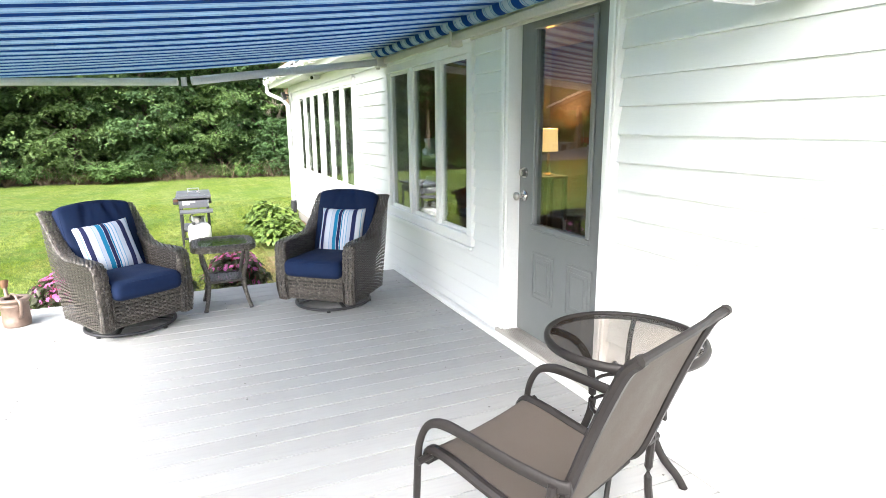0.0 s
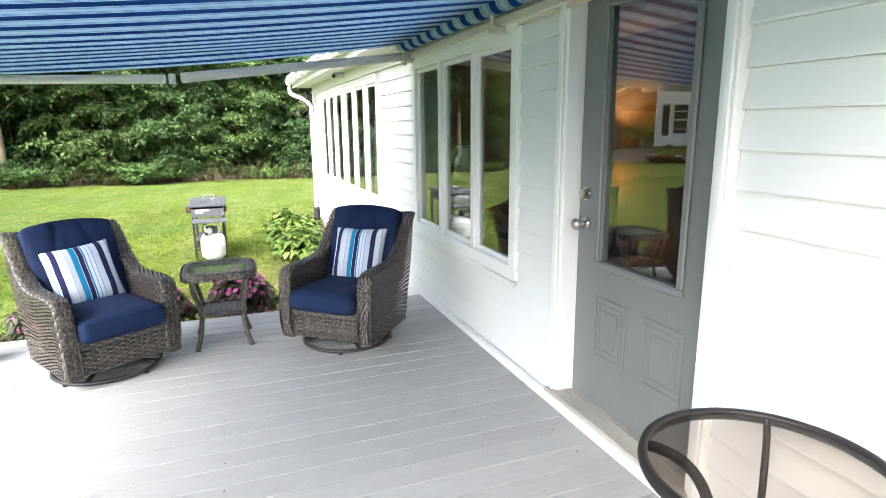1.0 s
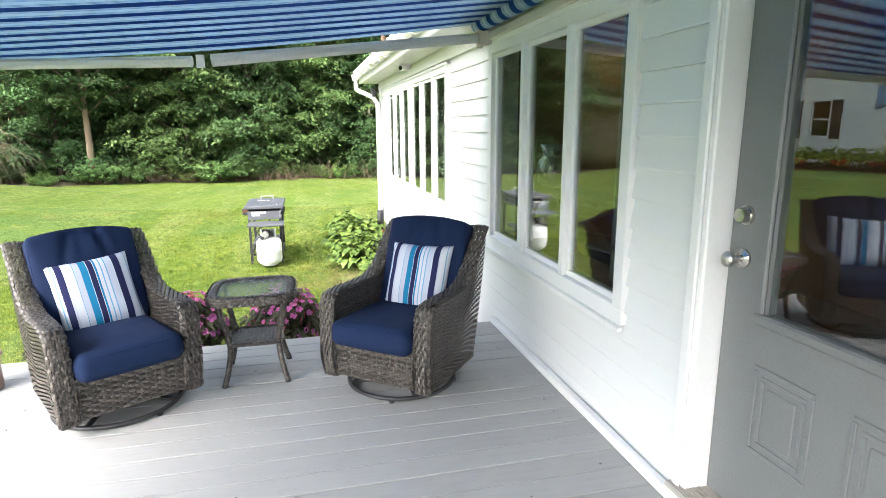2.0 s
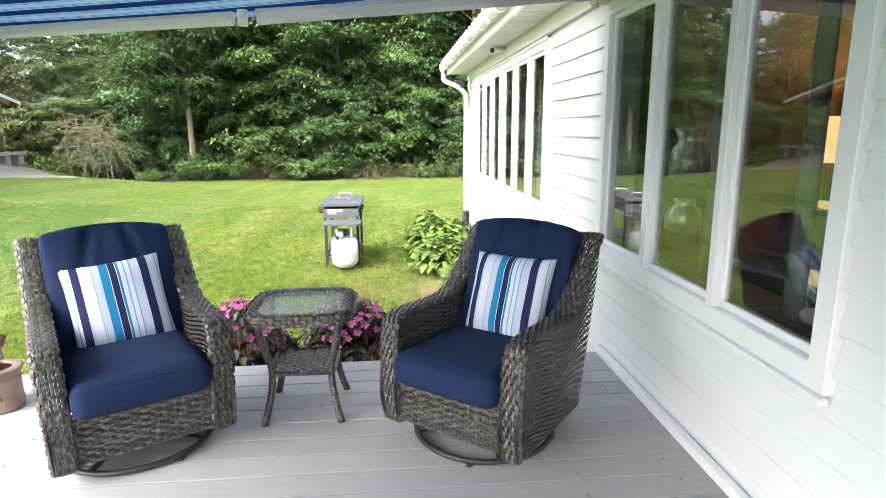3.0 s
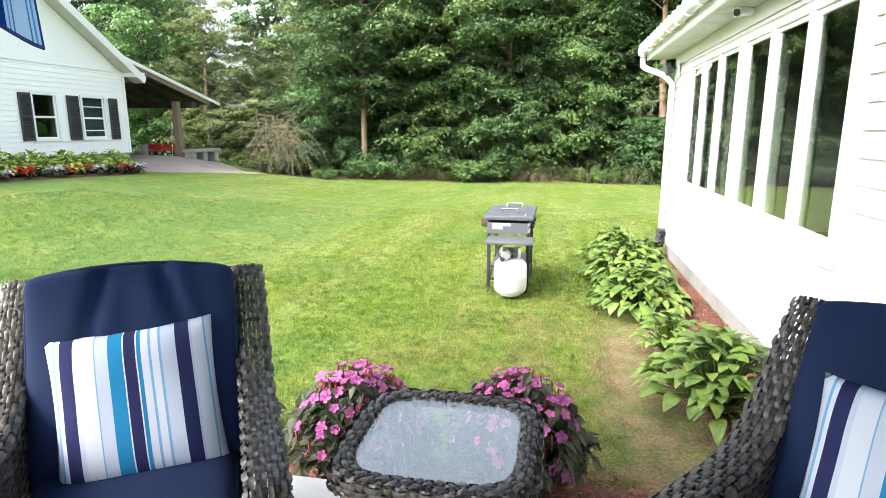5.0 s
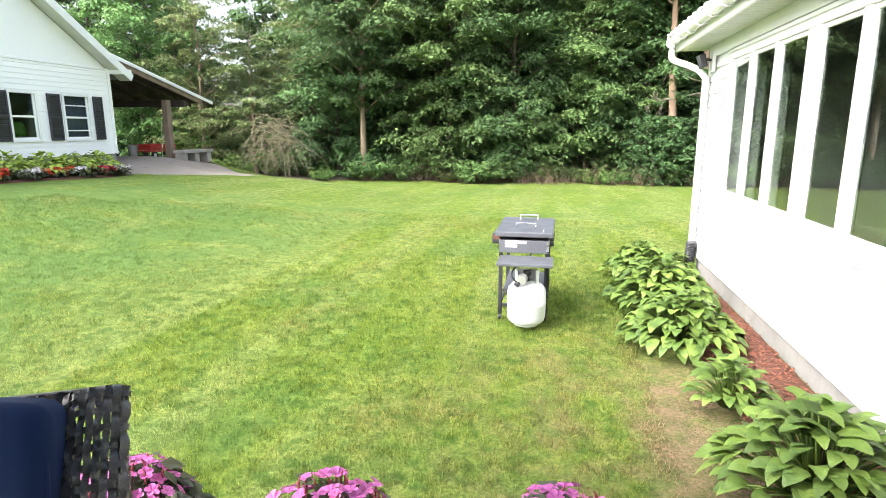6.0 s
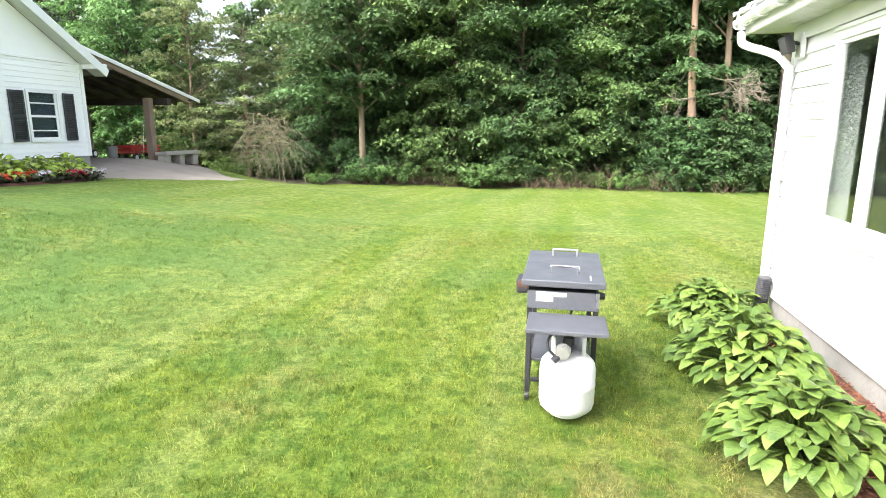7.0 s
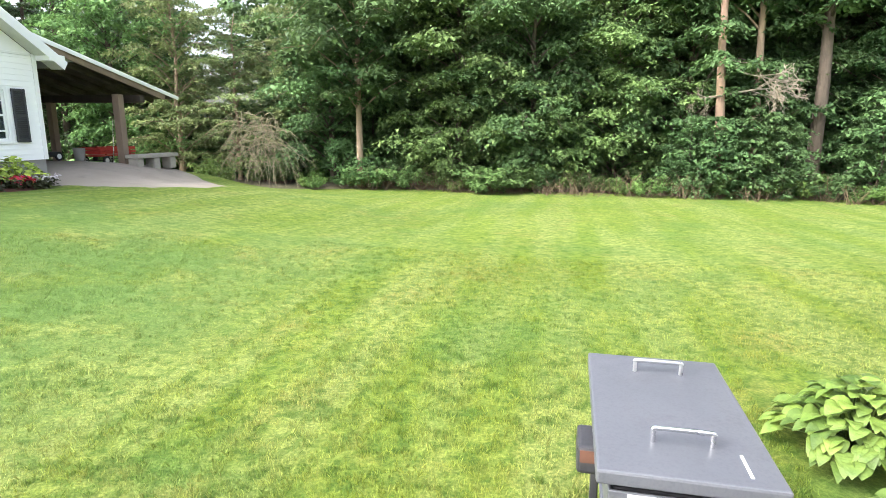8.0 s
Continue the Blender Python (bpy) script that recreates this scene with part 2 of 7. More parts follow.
SIDING = surface("white_vinyl_siding", (0.75, 0.765, 0.76), (0.73, 0.75, 0.75), 220, 1.5, 0.42, 0, 0.08, 0.001, (1, 0.15, 1), dirt=(0.69, 0.69, 0.67), mottle=0.1)
TRIM = surface("white_painted_trim", (0.80, 0.81, 0.80), (0.77, 0.78, 0.78), 90, 2.0, 0.4, 0, 0.06, 0.001, mottle=0.15)
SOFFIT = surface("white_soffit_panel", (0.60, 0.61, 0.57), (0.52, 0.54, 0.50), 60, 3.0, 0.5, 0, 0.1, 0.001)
CONCRETE = surface("grey_concrete", (0.31, 0.30, 0.28), (0.22, 0.22, 0.205), 45, 2.0, 0.9, 0, 0.5, 0.006, dirt=(0.14, 0.13, 0.10))
DECKING = surface("grey_painted_deck_boards", (0.375, 0.378, 0.372), (0.335, 0.339, 0.336), 40, 1.4, 0.65, 0, 0.3, 0.002, (0.12, 1, 1), each=0.06, dirt=(0.28, 0.28, 0.285), mottle=0.3, shine=0.12)
DOORGREY = surface("grey_painted_steel_door", (0.18, 0.19, 0.192), (0.165, 0.175, 0.177), 150, 2.0, 0.42, 0, 0.06, 0.001)
NICKEL = surface("brushed_nickel", (0.62, 0.60, 0.56), (0.55, 0.53, 0.50), 200, 6, 0.28, 1.0, 0.05, 0.0005)
GREYMETAL = surface("grey_coated_arm", (0.66, 0.66, 0.63), (0.61, 0.61, 0.58), 80, 3, 0.45, 0.0, 0.05, 0.001)
SILLMETAL = surface("ribbed_aluminium_sill", (0.5, 0.48, 0.43), (0.42, 0.40, 0.36), 60, 4, 0.4, 0.15, 0.2, 0.001, dirt=(0.25, 0.22, 0.18))
GLASS = glassy("window_glass", (0.84, 0.88, 0.86), least=0.15)
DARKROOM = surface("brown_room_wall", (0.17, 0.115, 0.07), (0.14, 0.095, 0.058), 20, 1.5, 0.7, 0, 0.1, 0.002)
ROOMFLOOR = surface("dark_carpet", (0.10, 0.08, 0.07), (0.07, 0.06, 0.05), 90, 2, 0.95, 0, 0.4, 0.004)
ROOFMETAL = surface("white_ribbed_roof_sheet", (0.70, 0.71, 0.72), (0.60, 0.62, 0.64), 40, 1.5, 0.45, 0.0, 0.1, 0.002)
LAWN = lawn_material()
SOIL = surface("woodland_floor", (0.10, 0.085, 0.05), (0.06, 0.055, 0.03), 14, 1.2, 0.95, 0, 0.8, 0.05, dirt=(0.09, 0.11, 0.03))
MULCH = surface("red_bark_mulch", (0.15, 0.055, 0.036), (0.11, 0.045, 0.03), 35, 3.0, 0.9, 0, 0.8, 0.02, dirt=(0.25, 0.15, 0.095), each=0.25)
DRIVE = surface("pale_worn_asphalt", (0.29, 0.25, 0.21), (0.23, 0.20, 0.165), 60, 0.8, 0.9, 0, 0.5, 0.006, dirt=(0.13, 0.12, 0.105))
BARK = surface("grey_brown_bark", (0.08, 0.062, 0.045), (0.125, 0.10, 0.08), 18, 3.0, 0.95, 0, 0.8, 0.03, (1, 1, 0.25))
PALEBARK = surface("pale_bark", (0.32, 0.24, 0.17), (0.22, 0.16, 0.11), 18, 3.0, 0.95, 0, 0.7, 0.03, (1, 1, 0.25))
REDBARK = surface("pale_reddish_bark", (0.40, 0.27, 0.19), (0.24, 0.165, 0.125), 18, 3.0, 0.95, 0, 0.7, 0.03, (1, 1, 0.25))
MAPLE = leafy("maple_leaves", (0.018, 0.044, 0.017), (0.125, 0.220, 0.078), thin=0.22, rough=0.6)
# Lighter copy of the maple leaves, with sunlight put into its colour.
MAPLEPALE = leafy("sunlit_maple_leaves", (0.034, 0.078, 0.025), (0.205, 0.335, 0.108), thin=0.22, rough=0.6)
BIRCH = leafy("birch_leaves", (0.09, 0.13, 0.05), (0.30, 0.36, 0.15), thin=0.3)
PINE = leafy("pine_needles", (0.018, 0.04, 0.016), (0.06, 0.095, 0.035), thin=0.1)
BUSH = leafy("bush_leaves", (0.05, 0.105, 0.026), (0.19, 0.29, 0.08), thin=0.3)
DRYTWIG = surface("dry_twigs", (0.17, 0.125, 0.075), (0.10, 0.075, 0.045), 30, 4, 0.9, 0, 0.3, 0.002)


# ---- building blocks ----
def mesh_of(name, bm, smooth=False):
    me = bpy.data.meshes.new(name)
    bmesh.ops.recalc_face_normals(bm, faces=bm.faces[:])
    bm.to_mesh(me)
    bm.free()
    if smooth:
        for p in me.polygons:
            p.use_smooth = True
    return me


def part(name, bm, material, parent=None, label="", smooth=False, at=None):
    """Links a bmesh (or a mesh) as one object under a thing or a part."""
    me = mesh_of(name, bm, smooth) if isinstance(bm, bmesh.types.BMesh) else bm
    if material is not None and not me.materials:
        me.materials.append(material)
    ob = new(name, me)
    if parent is not None:
        ob.parent = parent
    if at is not None:
        ob.matrix_basis = at
    if label:
        ob["label"] = label
    return ob


def thing(name, label, category, at=None, group="", kind=""):
    ob = tagged(new(name), label, category, group, kind)
    ob.empty_display_size = 0.1
    if at is not None:
        ob.matrix_basis = at
    return ob


def box(bm, x0, y0, z0, x1, y1, z1, bev=0.0, seg=1, m=None):
    c = Matrix.Translation(((x0 + x1) / 2, (y0 + y1) / 2, (z0 + z1) / 2)) @ Matrix.Diagonal((abs(x1 - x0), abs(y1 - y0), abs(z1 - z0), 1))
    if m is not None:
        c = m @ c
    made = bmesh.ops.create_cube(bm, size=1.0, matrix=c)
    if bev > 0:
        edges = list({e for v in made["verts"] for e in v.link_edges})
        bmesh.ops.bevel(bm, geom=edges, offset=bev, segments=seg, profile=0.5, affect="EDGES")
    return bm


def boxed(*a, **k):
    return box(bmesh.new(), *a, **k)


def rod(bm, a, b, r0, r1=None, seg=10):
    a, b = Vector(a), Vector(b)
    r1 = r0 if r1 is None else r1
    m = Matrix.Translation((a + b) / 2) @ (b - a).to_track_quat("Z", "Y").to_matrix().to_4x4()
    bmesh.ops.create_cone(bm, cap_ends=True, segments=seg, radius1=r0, radius2=r1, depth=(b - a).length, matrix=m)
    return bm


def spline(pts, steps=6):
    """A smooth line through the points (Catmull-Rom)."""
    p = [Vector(q) for q in pts]
    p = [p[0] * 2 - p[1]] + p + [p[-1] * 2 - p[-2]]
    out = []
    for i in range(1, len(p) - 2):
        for k in range(steps):
            t = k / steps
            a, b, c, d = p[i - 1:i + 3]
            out.append(0.5 * ((2 * b) + (c - a) * t + (2 * a - 5 * b + 4 * c - d) * t * t + (3 * b - a - 3 * c + d) * t ** 3))
    out.append(p[-2])
    return out


def sweep(bm, pts, rx, ry=None, seg=8, up=(0, 0, 1), closed=False, square=0.0):
    """A tube along the points; rx and ry are numbers or one number for each point; square flattens its section."""
    pts = [Vector(p) for p in pts]
    k = len(pts)
    rings = []
    up = Vector(up)
    for i, p in enumerate(pts):
        if closed:
            d = pts[(i + 1) % k] - pts[i - 1]
        else:
            d = pts[min(i + 1, k - 1)] - pts[max(i - 1, 0)]
        d.normalize()
        side = d.cross(up)
        if side.length < 1e-4:
            side = d.cross(Vector((1, 0, 0)))
        side.normalize()
        nor = side.cross(d)
        a = rx[i] if isinstance(rx, (list, tuple)) else rx
        b = a if ry is None else (ry[i] if isinstance(ry, (list, tuple)) else ry)
        ring = []
        for s in range(seg):
            w = 2 * math.pi * (s + 0.5) / seg
            cx, cy = math.cos(w), math.sin(w)
            if square:
                f = 1 / max(abs(cx), abs(cy))
                cx, cy = cx * (1 + (f - 1) * square), cy * (1 + (f - 1) * square)
            ring.append(bm.verts.new(p + side * cx * a + nor * cy * b))
        rings.append(ring)
    for i in range(k if closed else k - 1):
        r, q = rings[i], rings[(i + 1) % k]
        for s in range(seg):
            bm.faces.new((r[s], r[(s + 1) % seg], q[(s + 1) % seg], q[s]))
    if not closed:
        bm.faces.new(rings[0][::-1])
        bm.faces.new(rings[-1])
    return bm


def turned(bm, profile, seg=24, centre=(0, 0, 0)):
    """A shape turned round the z axis from (radius, height) pairs."""
    c = Vector(centre)
    rings = []
    for r, z in profile:
        rings.append([bm.verts.new(c + Vector((r * math.cos(2 * math.pi * s / seg), r * math.sin(2 * math.pi * s / seg), z))) for s in range(seg)])
    for a, b in zip(rings, rings[1:]):
        for s in range(seg):
            bm.faces.new((a[s], a[(s + 1) % seg], b[(s + 1) % seg], b[s]))
    loop = abs(profile[0][0] - profile[-1][0]) + abs(profile[0][1] - profile[-1][1]) < 0.004
    if profile[0][0] > 1e-3 and not loop:
        bm.faces.new(rings[0][::-1])
    if profile[-1][0] > 1e-3 and not loop:
        bm.faces.new(rings[-1])
    bmesh.ops.remove_doubles(bm, verts=bm.verts[:], dist=1e-5)
    return bm


def from_arrays(name, verts, faces, material, smooth=False):
    me = bpy.data.meshes.new(name)
    me.from_pydata(verts.tolist() if hasattr(verts, "tolist") else verts, [], faces.tolist() if hasattr(faces, "tolist") else faces)
    me.materials.append(material)
    if smooth:
        for p in me.polygons:
            p.use_smooth = True
    return me


# ---- ground ----
def smooth_step(v):
    v = np.clip(v, 0.0, 1.0)
    return v * v * (3 - 2 * v)


def ground_z(x, y):
    x, y = np.asarray(x, float), np.asarray(y, float)
    z = -0.32 - 0.60 * smooth_step((y - 9.0) / 22.0)
    z = z + 0.68 * smooth_step((-x - 2.5) / 7.5) * smooth_step((y - 2.0) / 9.0) * smooth_step((28.0 - y) / 9.0)
    z = z + 0.48 * smooth_step((-x - 9.5) / 2.5) * smooth_step((y - 17.0) / 4.5) * smooth_step((28.0 - y) / 4.0)
    z = z - 0.09 * smooth_step((-x - 8.5) / 2.0) * smooth_step((19.5 - y) / 1.5)
    z = z + 0.02 * np.sin(x * 0.9 + 1.3) * np.sin(y * 0.7)
    return z


def gz(x, y):
    return float(ground_z(x, y))


gx = np.unique(np.concatenate([np.linspace(-500, -40, 14), np.linspace(-40, 30, 106), np.linspace(30, 500, 14)]))
gy = np.unique(np.concatenate([np.linspace(-500, -20, 14), np.linspace(-20, 46, 100), np.linspace(46, 500, 14)]))
XX, YY = np.meshgrid(gx, gy, indexing="ij")
ZZ = ground_z(XX, YY)
gv = np.stack([XX.ravel(), YY.ravel(), ZZ.ravel()], 1)
ny = len(gy)
ii, jj = np.meshgrid(np.arange(len(gx) - 1), np.arange(ny - 1), indexing="ij")
a0 = (ii * ny + jj).ravel()
gf = np.stack([a0, a0 + ny, a0 + ny + 1, a0 + 1], 1)
ground = tagged(part("ground", from_arrays("ground", gv, gf, LAWN, True), None), "sunlit mown green lawn with dry patches", "lawn", kind="structure")


def patch(name, outline, material, lift, label, category, step=0.4):
    """A piece of ground cover draped over the lawn; outline is a convex-ish polygon, fanned from its middle."""
    pts = []
    k = len(outline)
    for i in range(k):
        a, b = Vector(outline[i]), Vector(outline[(i + 1) % k])
        m = max(1, int((b - a).length / step))
        pts += [a.lerp(b, j / m) for j in range(m)]
    mid = sum(pts, Vector((0, 0))) / len(pts)
    rings = 8
    verts, faces = [], []
    rnd = random.Random(5)
    for r in range(rings + 1):
        for p in pts:
            q = mid.lerp(p, (r + 0.02) / rings)
            if r == rings:
                q = q + Vector((rnd.uniform(-0.05, 0.05), rnd.uniform(-0.05, 0.05)))
            up = lift if r < rings else -0.02
            verts.append((q.x, q.y, gz(q.x, q.y) + up + (rnd.uniform(0, 0.4) * lift if r < rings else 0)))
    c = len(pts)
    for r in range(rings):
        for i in range(c):
            faces.append((r * c + i, r * c + (i + 1) % c, (r + 1) * c + (i + 1) % c, (r + 1) * c + i))
    faces.append(tuple(range(c)))
    return tagged(part(name, from_arrays(name, verts, faces, material, True), None), label, category, kind="structure")


patch("mulch_bed", [(1.98, 5.3), (1.98, 11.6), (1.5, 11.6), (1.38, 10.5), (1.40, 9.0), (1.45, 8.2), (1.45, 7.3), (1.42, 6.4), (1.4, 5.3)], MULCH, 0.03, "red bark mulch bed beside the house", "mulch", 0.25)
patch("mulch_strip", [(-1.4, 5.40), (1.3, 5.40), (1.25, 6.15), (0.5, 6.22), (-0.5, 6.2), (-1.45, 6.3)], MULCH, 0.03, "red bark mulch strip along the deck's edge", "mulch", 0.25)
patch("pavement", [(-10.7, 18.05), (-9.8, 18.45), (-8.6, 18.55), (-8.0, 19.6), (-8.3, 21.0), (-9.5, 22.5), (-11.2, 23.4), (-18.0, 24.3), (-18.5, 18.6), (-11.6, 18.5)], DRIVE, 0.02, "pale worn asphalt drive leading under the carport", "driveway")
patch("flower_bed_soil", [(-11.75, 8.83), (-10.7, 8.83), (-10.55, 17.39), (-10.9, 18.21), (-11.75, 18.35)], MULCH, 0.04, "red mulch flower bed along the neighbouring house", "mulch")
patch("woodland_floor", [(-40, 27.5), (-14.0, 27.0), (-11.0, 27.2), (-7.0, 28.4), (0.0, 29.0), (8.0, 28.8), (30.0, 28.5), (30.0, 46.0), (-40, 46.0)], SOIL, 0.05, "dark leaf-littered ground under the trees", "woodland floor", 1.2)

# ---- the white house ----
WX = 1.97           # face of the siding
DOOR = (2.32, 3.30, 0.0, 2.16)
WIN_A = (3.80, 5.645, 0.598, 1.972)
WIN_B = (6.945, 10.665, 0.625, 1.965)
HOUSE_END, HOUSE_NEAR = 11.50, -5.0
TOP = 2.55


def holed_wall(bm, x0, x1, y0, y1, z0, z1, holes):
    """A wall along y with openings through it, built of butted blocks."""
    cuts = sorted({y0, y1, *[h[0] for h in holes], *[h[1] for h in holes]})
    for a, b in zip(cuts, cuts[1:]):
        inside = [h for h in holes if h[0] <= a + 1e-6 and h[1] >= b - 1e-6]
        spans = [(z0, z1)]
        for h in inside:
            nxt = []
            for s, e in spans:
                if h[2] > s:
                    nxt.append((s, min(h[2], e)))
                if h[3] < e:
                    nxt.append((max(h[3], s), e))
            spans = nxt
        for s, e in spans:
            if e - s > 1e-4:
                box(bm, x0, a, s, x1, b, e)
    return bm


HOLES = [(DOOR[0], DOOR[1], 0.02, DOOR[3]), WIN_A, WIN_B]
wall_house = tagged(part("wall_house", holed_wall(bmesh.new(), WX + 0.015, WX + 0.19, HOUSE_NEAR, HOUSE_END, -0.14, TOP, HOLES), TRIM), "white house wall under horizontal vinyl siding", "wall", kind="structure")
tagged(part("wall_house_end", boxed(WX + 0.19, HOUSE_END - 0.18, -0.14, 9.0, HOUSE_END, TOP), SIDING), "white end wall of the house", "wall", kind="structure")
tagged(part("wall_house_near", boxed(WX + 0.19, HOUSE_NEAR, -0.14, 9.0, HOUSE_NEAR + 0.18, TOP), SIDING), "white end wall of the house", "wall", kind="structure")
tagged(part("foundation", boxed(WX + 0.02, HOUSE_NEAR + 0.02, -0.9, 9.0, HOUSE_END - 0.02, -0.14, 0.01), CONCRETE), "weathered grey concrete foundation under the siding", "foundation", kind="structure")
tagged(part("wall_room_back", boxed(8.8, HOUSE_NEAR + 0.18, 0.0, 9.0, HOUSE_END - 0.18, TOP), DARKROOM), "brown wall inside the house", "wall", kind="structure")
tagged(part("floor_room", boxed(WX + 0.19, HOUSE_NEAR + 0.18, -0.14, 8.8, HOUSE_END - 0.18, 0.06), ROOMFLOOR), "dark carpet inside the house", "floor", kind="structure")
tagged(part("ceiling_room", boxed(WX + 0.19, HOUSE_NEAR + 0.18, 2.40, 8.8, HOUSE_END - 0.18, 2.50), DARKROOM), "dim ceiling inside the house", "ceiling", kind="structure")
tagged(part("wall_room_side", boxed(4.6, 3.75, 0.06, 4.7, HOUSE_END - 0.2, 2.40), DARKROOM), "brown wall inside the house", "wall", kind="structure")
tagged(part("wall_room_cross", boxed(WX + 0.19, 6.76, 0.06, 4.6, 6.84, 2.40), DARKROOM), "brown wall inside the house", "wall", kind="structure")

# siding, course by course
COURSE, Z_FIRST = 0.128, -0.147
zs = [Z_FIRST + COURSE * k for k in range(21)]
BLOCKS = [(DOOR[0] - 0.055, DOOR[1] + 0.04, -1.0, 2.10), (WIN_A[0] - 0.03, WIN_A[1] + 0.03, 0.58, 2.0), (WIN_B[0] - 0.085, WIN_B[1] + 0.04, 0.60, 2.0)]


def siding_board(y0, y1, z, h):
    bm = bmesh.new()
    sec = [(WX + 0.0145, z), (WX - 0.012, z), (WX - 0.013, z + 0.008), (WX + 0.006, z + h), (WX + 0.0145, z + h)]
    ends = [[bm.verts.new((x, y, zz)) for x, zz in sec] for y in (y0, y1)]
    k = len(sec)
    for s in range(k):
        bm.faces.new((ends[0][s], ends[0][(s + 1) % k], ends[1][(s + 1) % k], ends[1][s]))
    bm.faces.new(ends[0][::-1])
    bm.faces.new(ends[1])
    return bm


SECTIONS = [(z, HOUSE_NEAR, HOUSE_END - 0.06) for z in zs]
for z, sec0, sec1 in SECTIONS:
    free = [(sec0, sec1)]
    for b in BLOCKS:
        if z + COURSE * 0.5 > b[2] and z + COURSE * 0.5 < b[3]:
            free = [q for s, e in free for q in ((s, min(e, b[0])), (max(s, b[1]), e)) if q[1] - q[0] > 0.02]
    for s, e in free:
        if e <= 5.52 and z < -0.04:
            continue
        s2 = max(s, 5.52) if z < -0.04 else s
        part("siding_board", siding_board(s2 + 0.002, e - 0.002, z, COURSE - 0.001), SIDING, wall_house)

tagged(part("trim_corner", boxed(WX - 0.02, HOUSE_END - 0.055, -0.14, WX + 0.10, HOUSE_END + 0.02, 2.2, 0.004), TRIM), "white corner board of the house", "trim", kind="structure")
bm = bmesh.new()
box(bm, WX - 0.055, HOUSE_NEAR, 0.004, WX - 0.017, DOOR[0] - 0.06, 0.05, 0.004)
box(bm, WX - 0.055, DOOR[1] + 0.05, 0.004, WX - 0.017, 5.5, 0.05, 0.004)
box(bm, WX - 0.055, DOOR[0] - 0.06, 0.004, WX - 0.017, DOOR[1] + 0.05, 0.078, 0.004)
tagged(part("baseboard", bm, TRIM), "white skirting strip between deck and siding", "trim", kind="structure")
tagged(part("trim_frieze", boxed(WX - 0.034, HOUSE_NEAR, 2.02, WX - 0.017, HOUSE_END - 0.06, 2.14, 0.003), TRIM), "white frieze board under the eave", "trim", kind="structure")

# eave, gutter and roof
SOF = 2.14
soffit = bmesh.new()
box(soffit, 1.67, HOUSE_NEAR - 0.3, SOF + 0.006, WX + 0.1, HOUSE_END + 0.30, SOF + 0.03)
yy = HOUSE_NEAR - 0.3
while yy < HOUSE_END + 0.25:
    box(soffit, 1.675, yy + 0.004, SOF, WX - 0.02, yy + 0.096, SOF + 0.006)
    yy += 0.1
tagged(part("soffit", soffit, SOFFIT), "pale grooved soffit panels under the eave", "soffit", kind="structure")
tagged(part("fascia", boxed(1.645, HOUSE_NEAR - 0.3, SOF - 0.01, 1.67, HOUSE_END + 0.30, SOF + 0.17, 0.003), TRIM), "white fascia board", "fascia", kind="structure")


def roof_sheet(y0, y1, x0, z0, x1, z1, pitch=0.22):
    """Ribbed roof sheet, rising from (x0, z0) to (x1, z1)."""
    bm = bmesh.new()
    rows = []
    y = y0
    while y < y1:
        for f, h in ((0.0, 0.0), (0.60, 0.0), (0.70, 0.03), (0.90, 0.03)):
            rows.append((y + f * pitch, h))
        y += pitch
    for lay in (0.0, 0.012):
        vs = [[bm.verts.new((x, yv, z + h + lay)) for x, z in ((x0, z0), (x1, z1))] for yv, h in rows]
        for p, q in zip(vs, vs[1:]):
            bm.faces.new((p[0], p[1], q[1], q[0]))
    return bm


tagged(part("roof", roof_sheet(HOUSE_NEAR - 0.35, HOUSE_END + 0.35, 1.57, SOF + 0.17, 5.6, SOF + 1.45), ROOFMETAL), "white ribbed metal roof of the house", "roof", kind="structure")
tagged(part("roof_back", roof_sheet(HOUSE_NEAR - 0.35, HOUSE_END + 0.35, 9.6, SOF + 0.17, 5.6, SOF + 1.45), ROOFMETAL), "white ribbed metal roof of the house", "roof", kind="structure")
bm = bmesh.new()
for y in (HOUSE_NEAR, HOUSE_END - 0.1):
    v = [bm.verts.new(p) for p in ((WX, y, 2.3), (9.2, y, 2.3), (5.6, y, 3.55), (WX, y + 0.1, 2.3), (9.2, y + 0.1, 2.3), (5.6, y + 0.1, 3.55))]
    for f in ((0, 1, 2), (3, 5, 4), (0, 3, 4, 1), (1, 4, 5, 2), (2, 5, 3, 0)):
        bm.faces.new([v[k] for k in f])
tagged(part("wall_gable", bm, SIDING), "white gable ends of the house", "wall", kind="structure")

gutter = thing("gutter", "white half-round gutter with hangers and downspout elbow", "gutter")
bm = bmesh.new()
sec = [(0.055 * math.cos(w), 0.055 * math.sin(w)) for w in np.linspace(math.pi, 2 * math.pi, 9)] + [(0.048 * math.cos(w), 0.048 * math.sin(w)) for w in np.linspace(2 * math.pi, math.pi, 9)]
ends = [[bm.verts.new((1.585 + a, y, SOF + 0.11 + b)) for a, b in sec] for y in (HOUSE_NEAR - 0.3, HOUSE_END + 0.30)]
for s in range(len(sec)):
    bm.faces.new((ends[0][s], ends[0][(s + 1) % len(sec)], ends[1][(s + 1) % len(sec)], ends[1][s]))
for y in (HOUSE_NEAR - 0.3, HOUSE_END + 0.30):
    rod(bm, (1.585, y - 0.004, SOF + 0.085), (1.585, y + 0.004, SOF + 0.085), 0.05, seg=14)
part("channel", bm, TRIM, gutter, smooth=False)
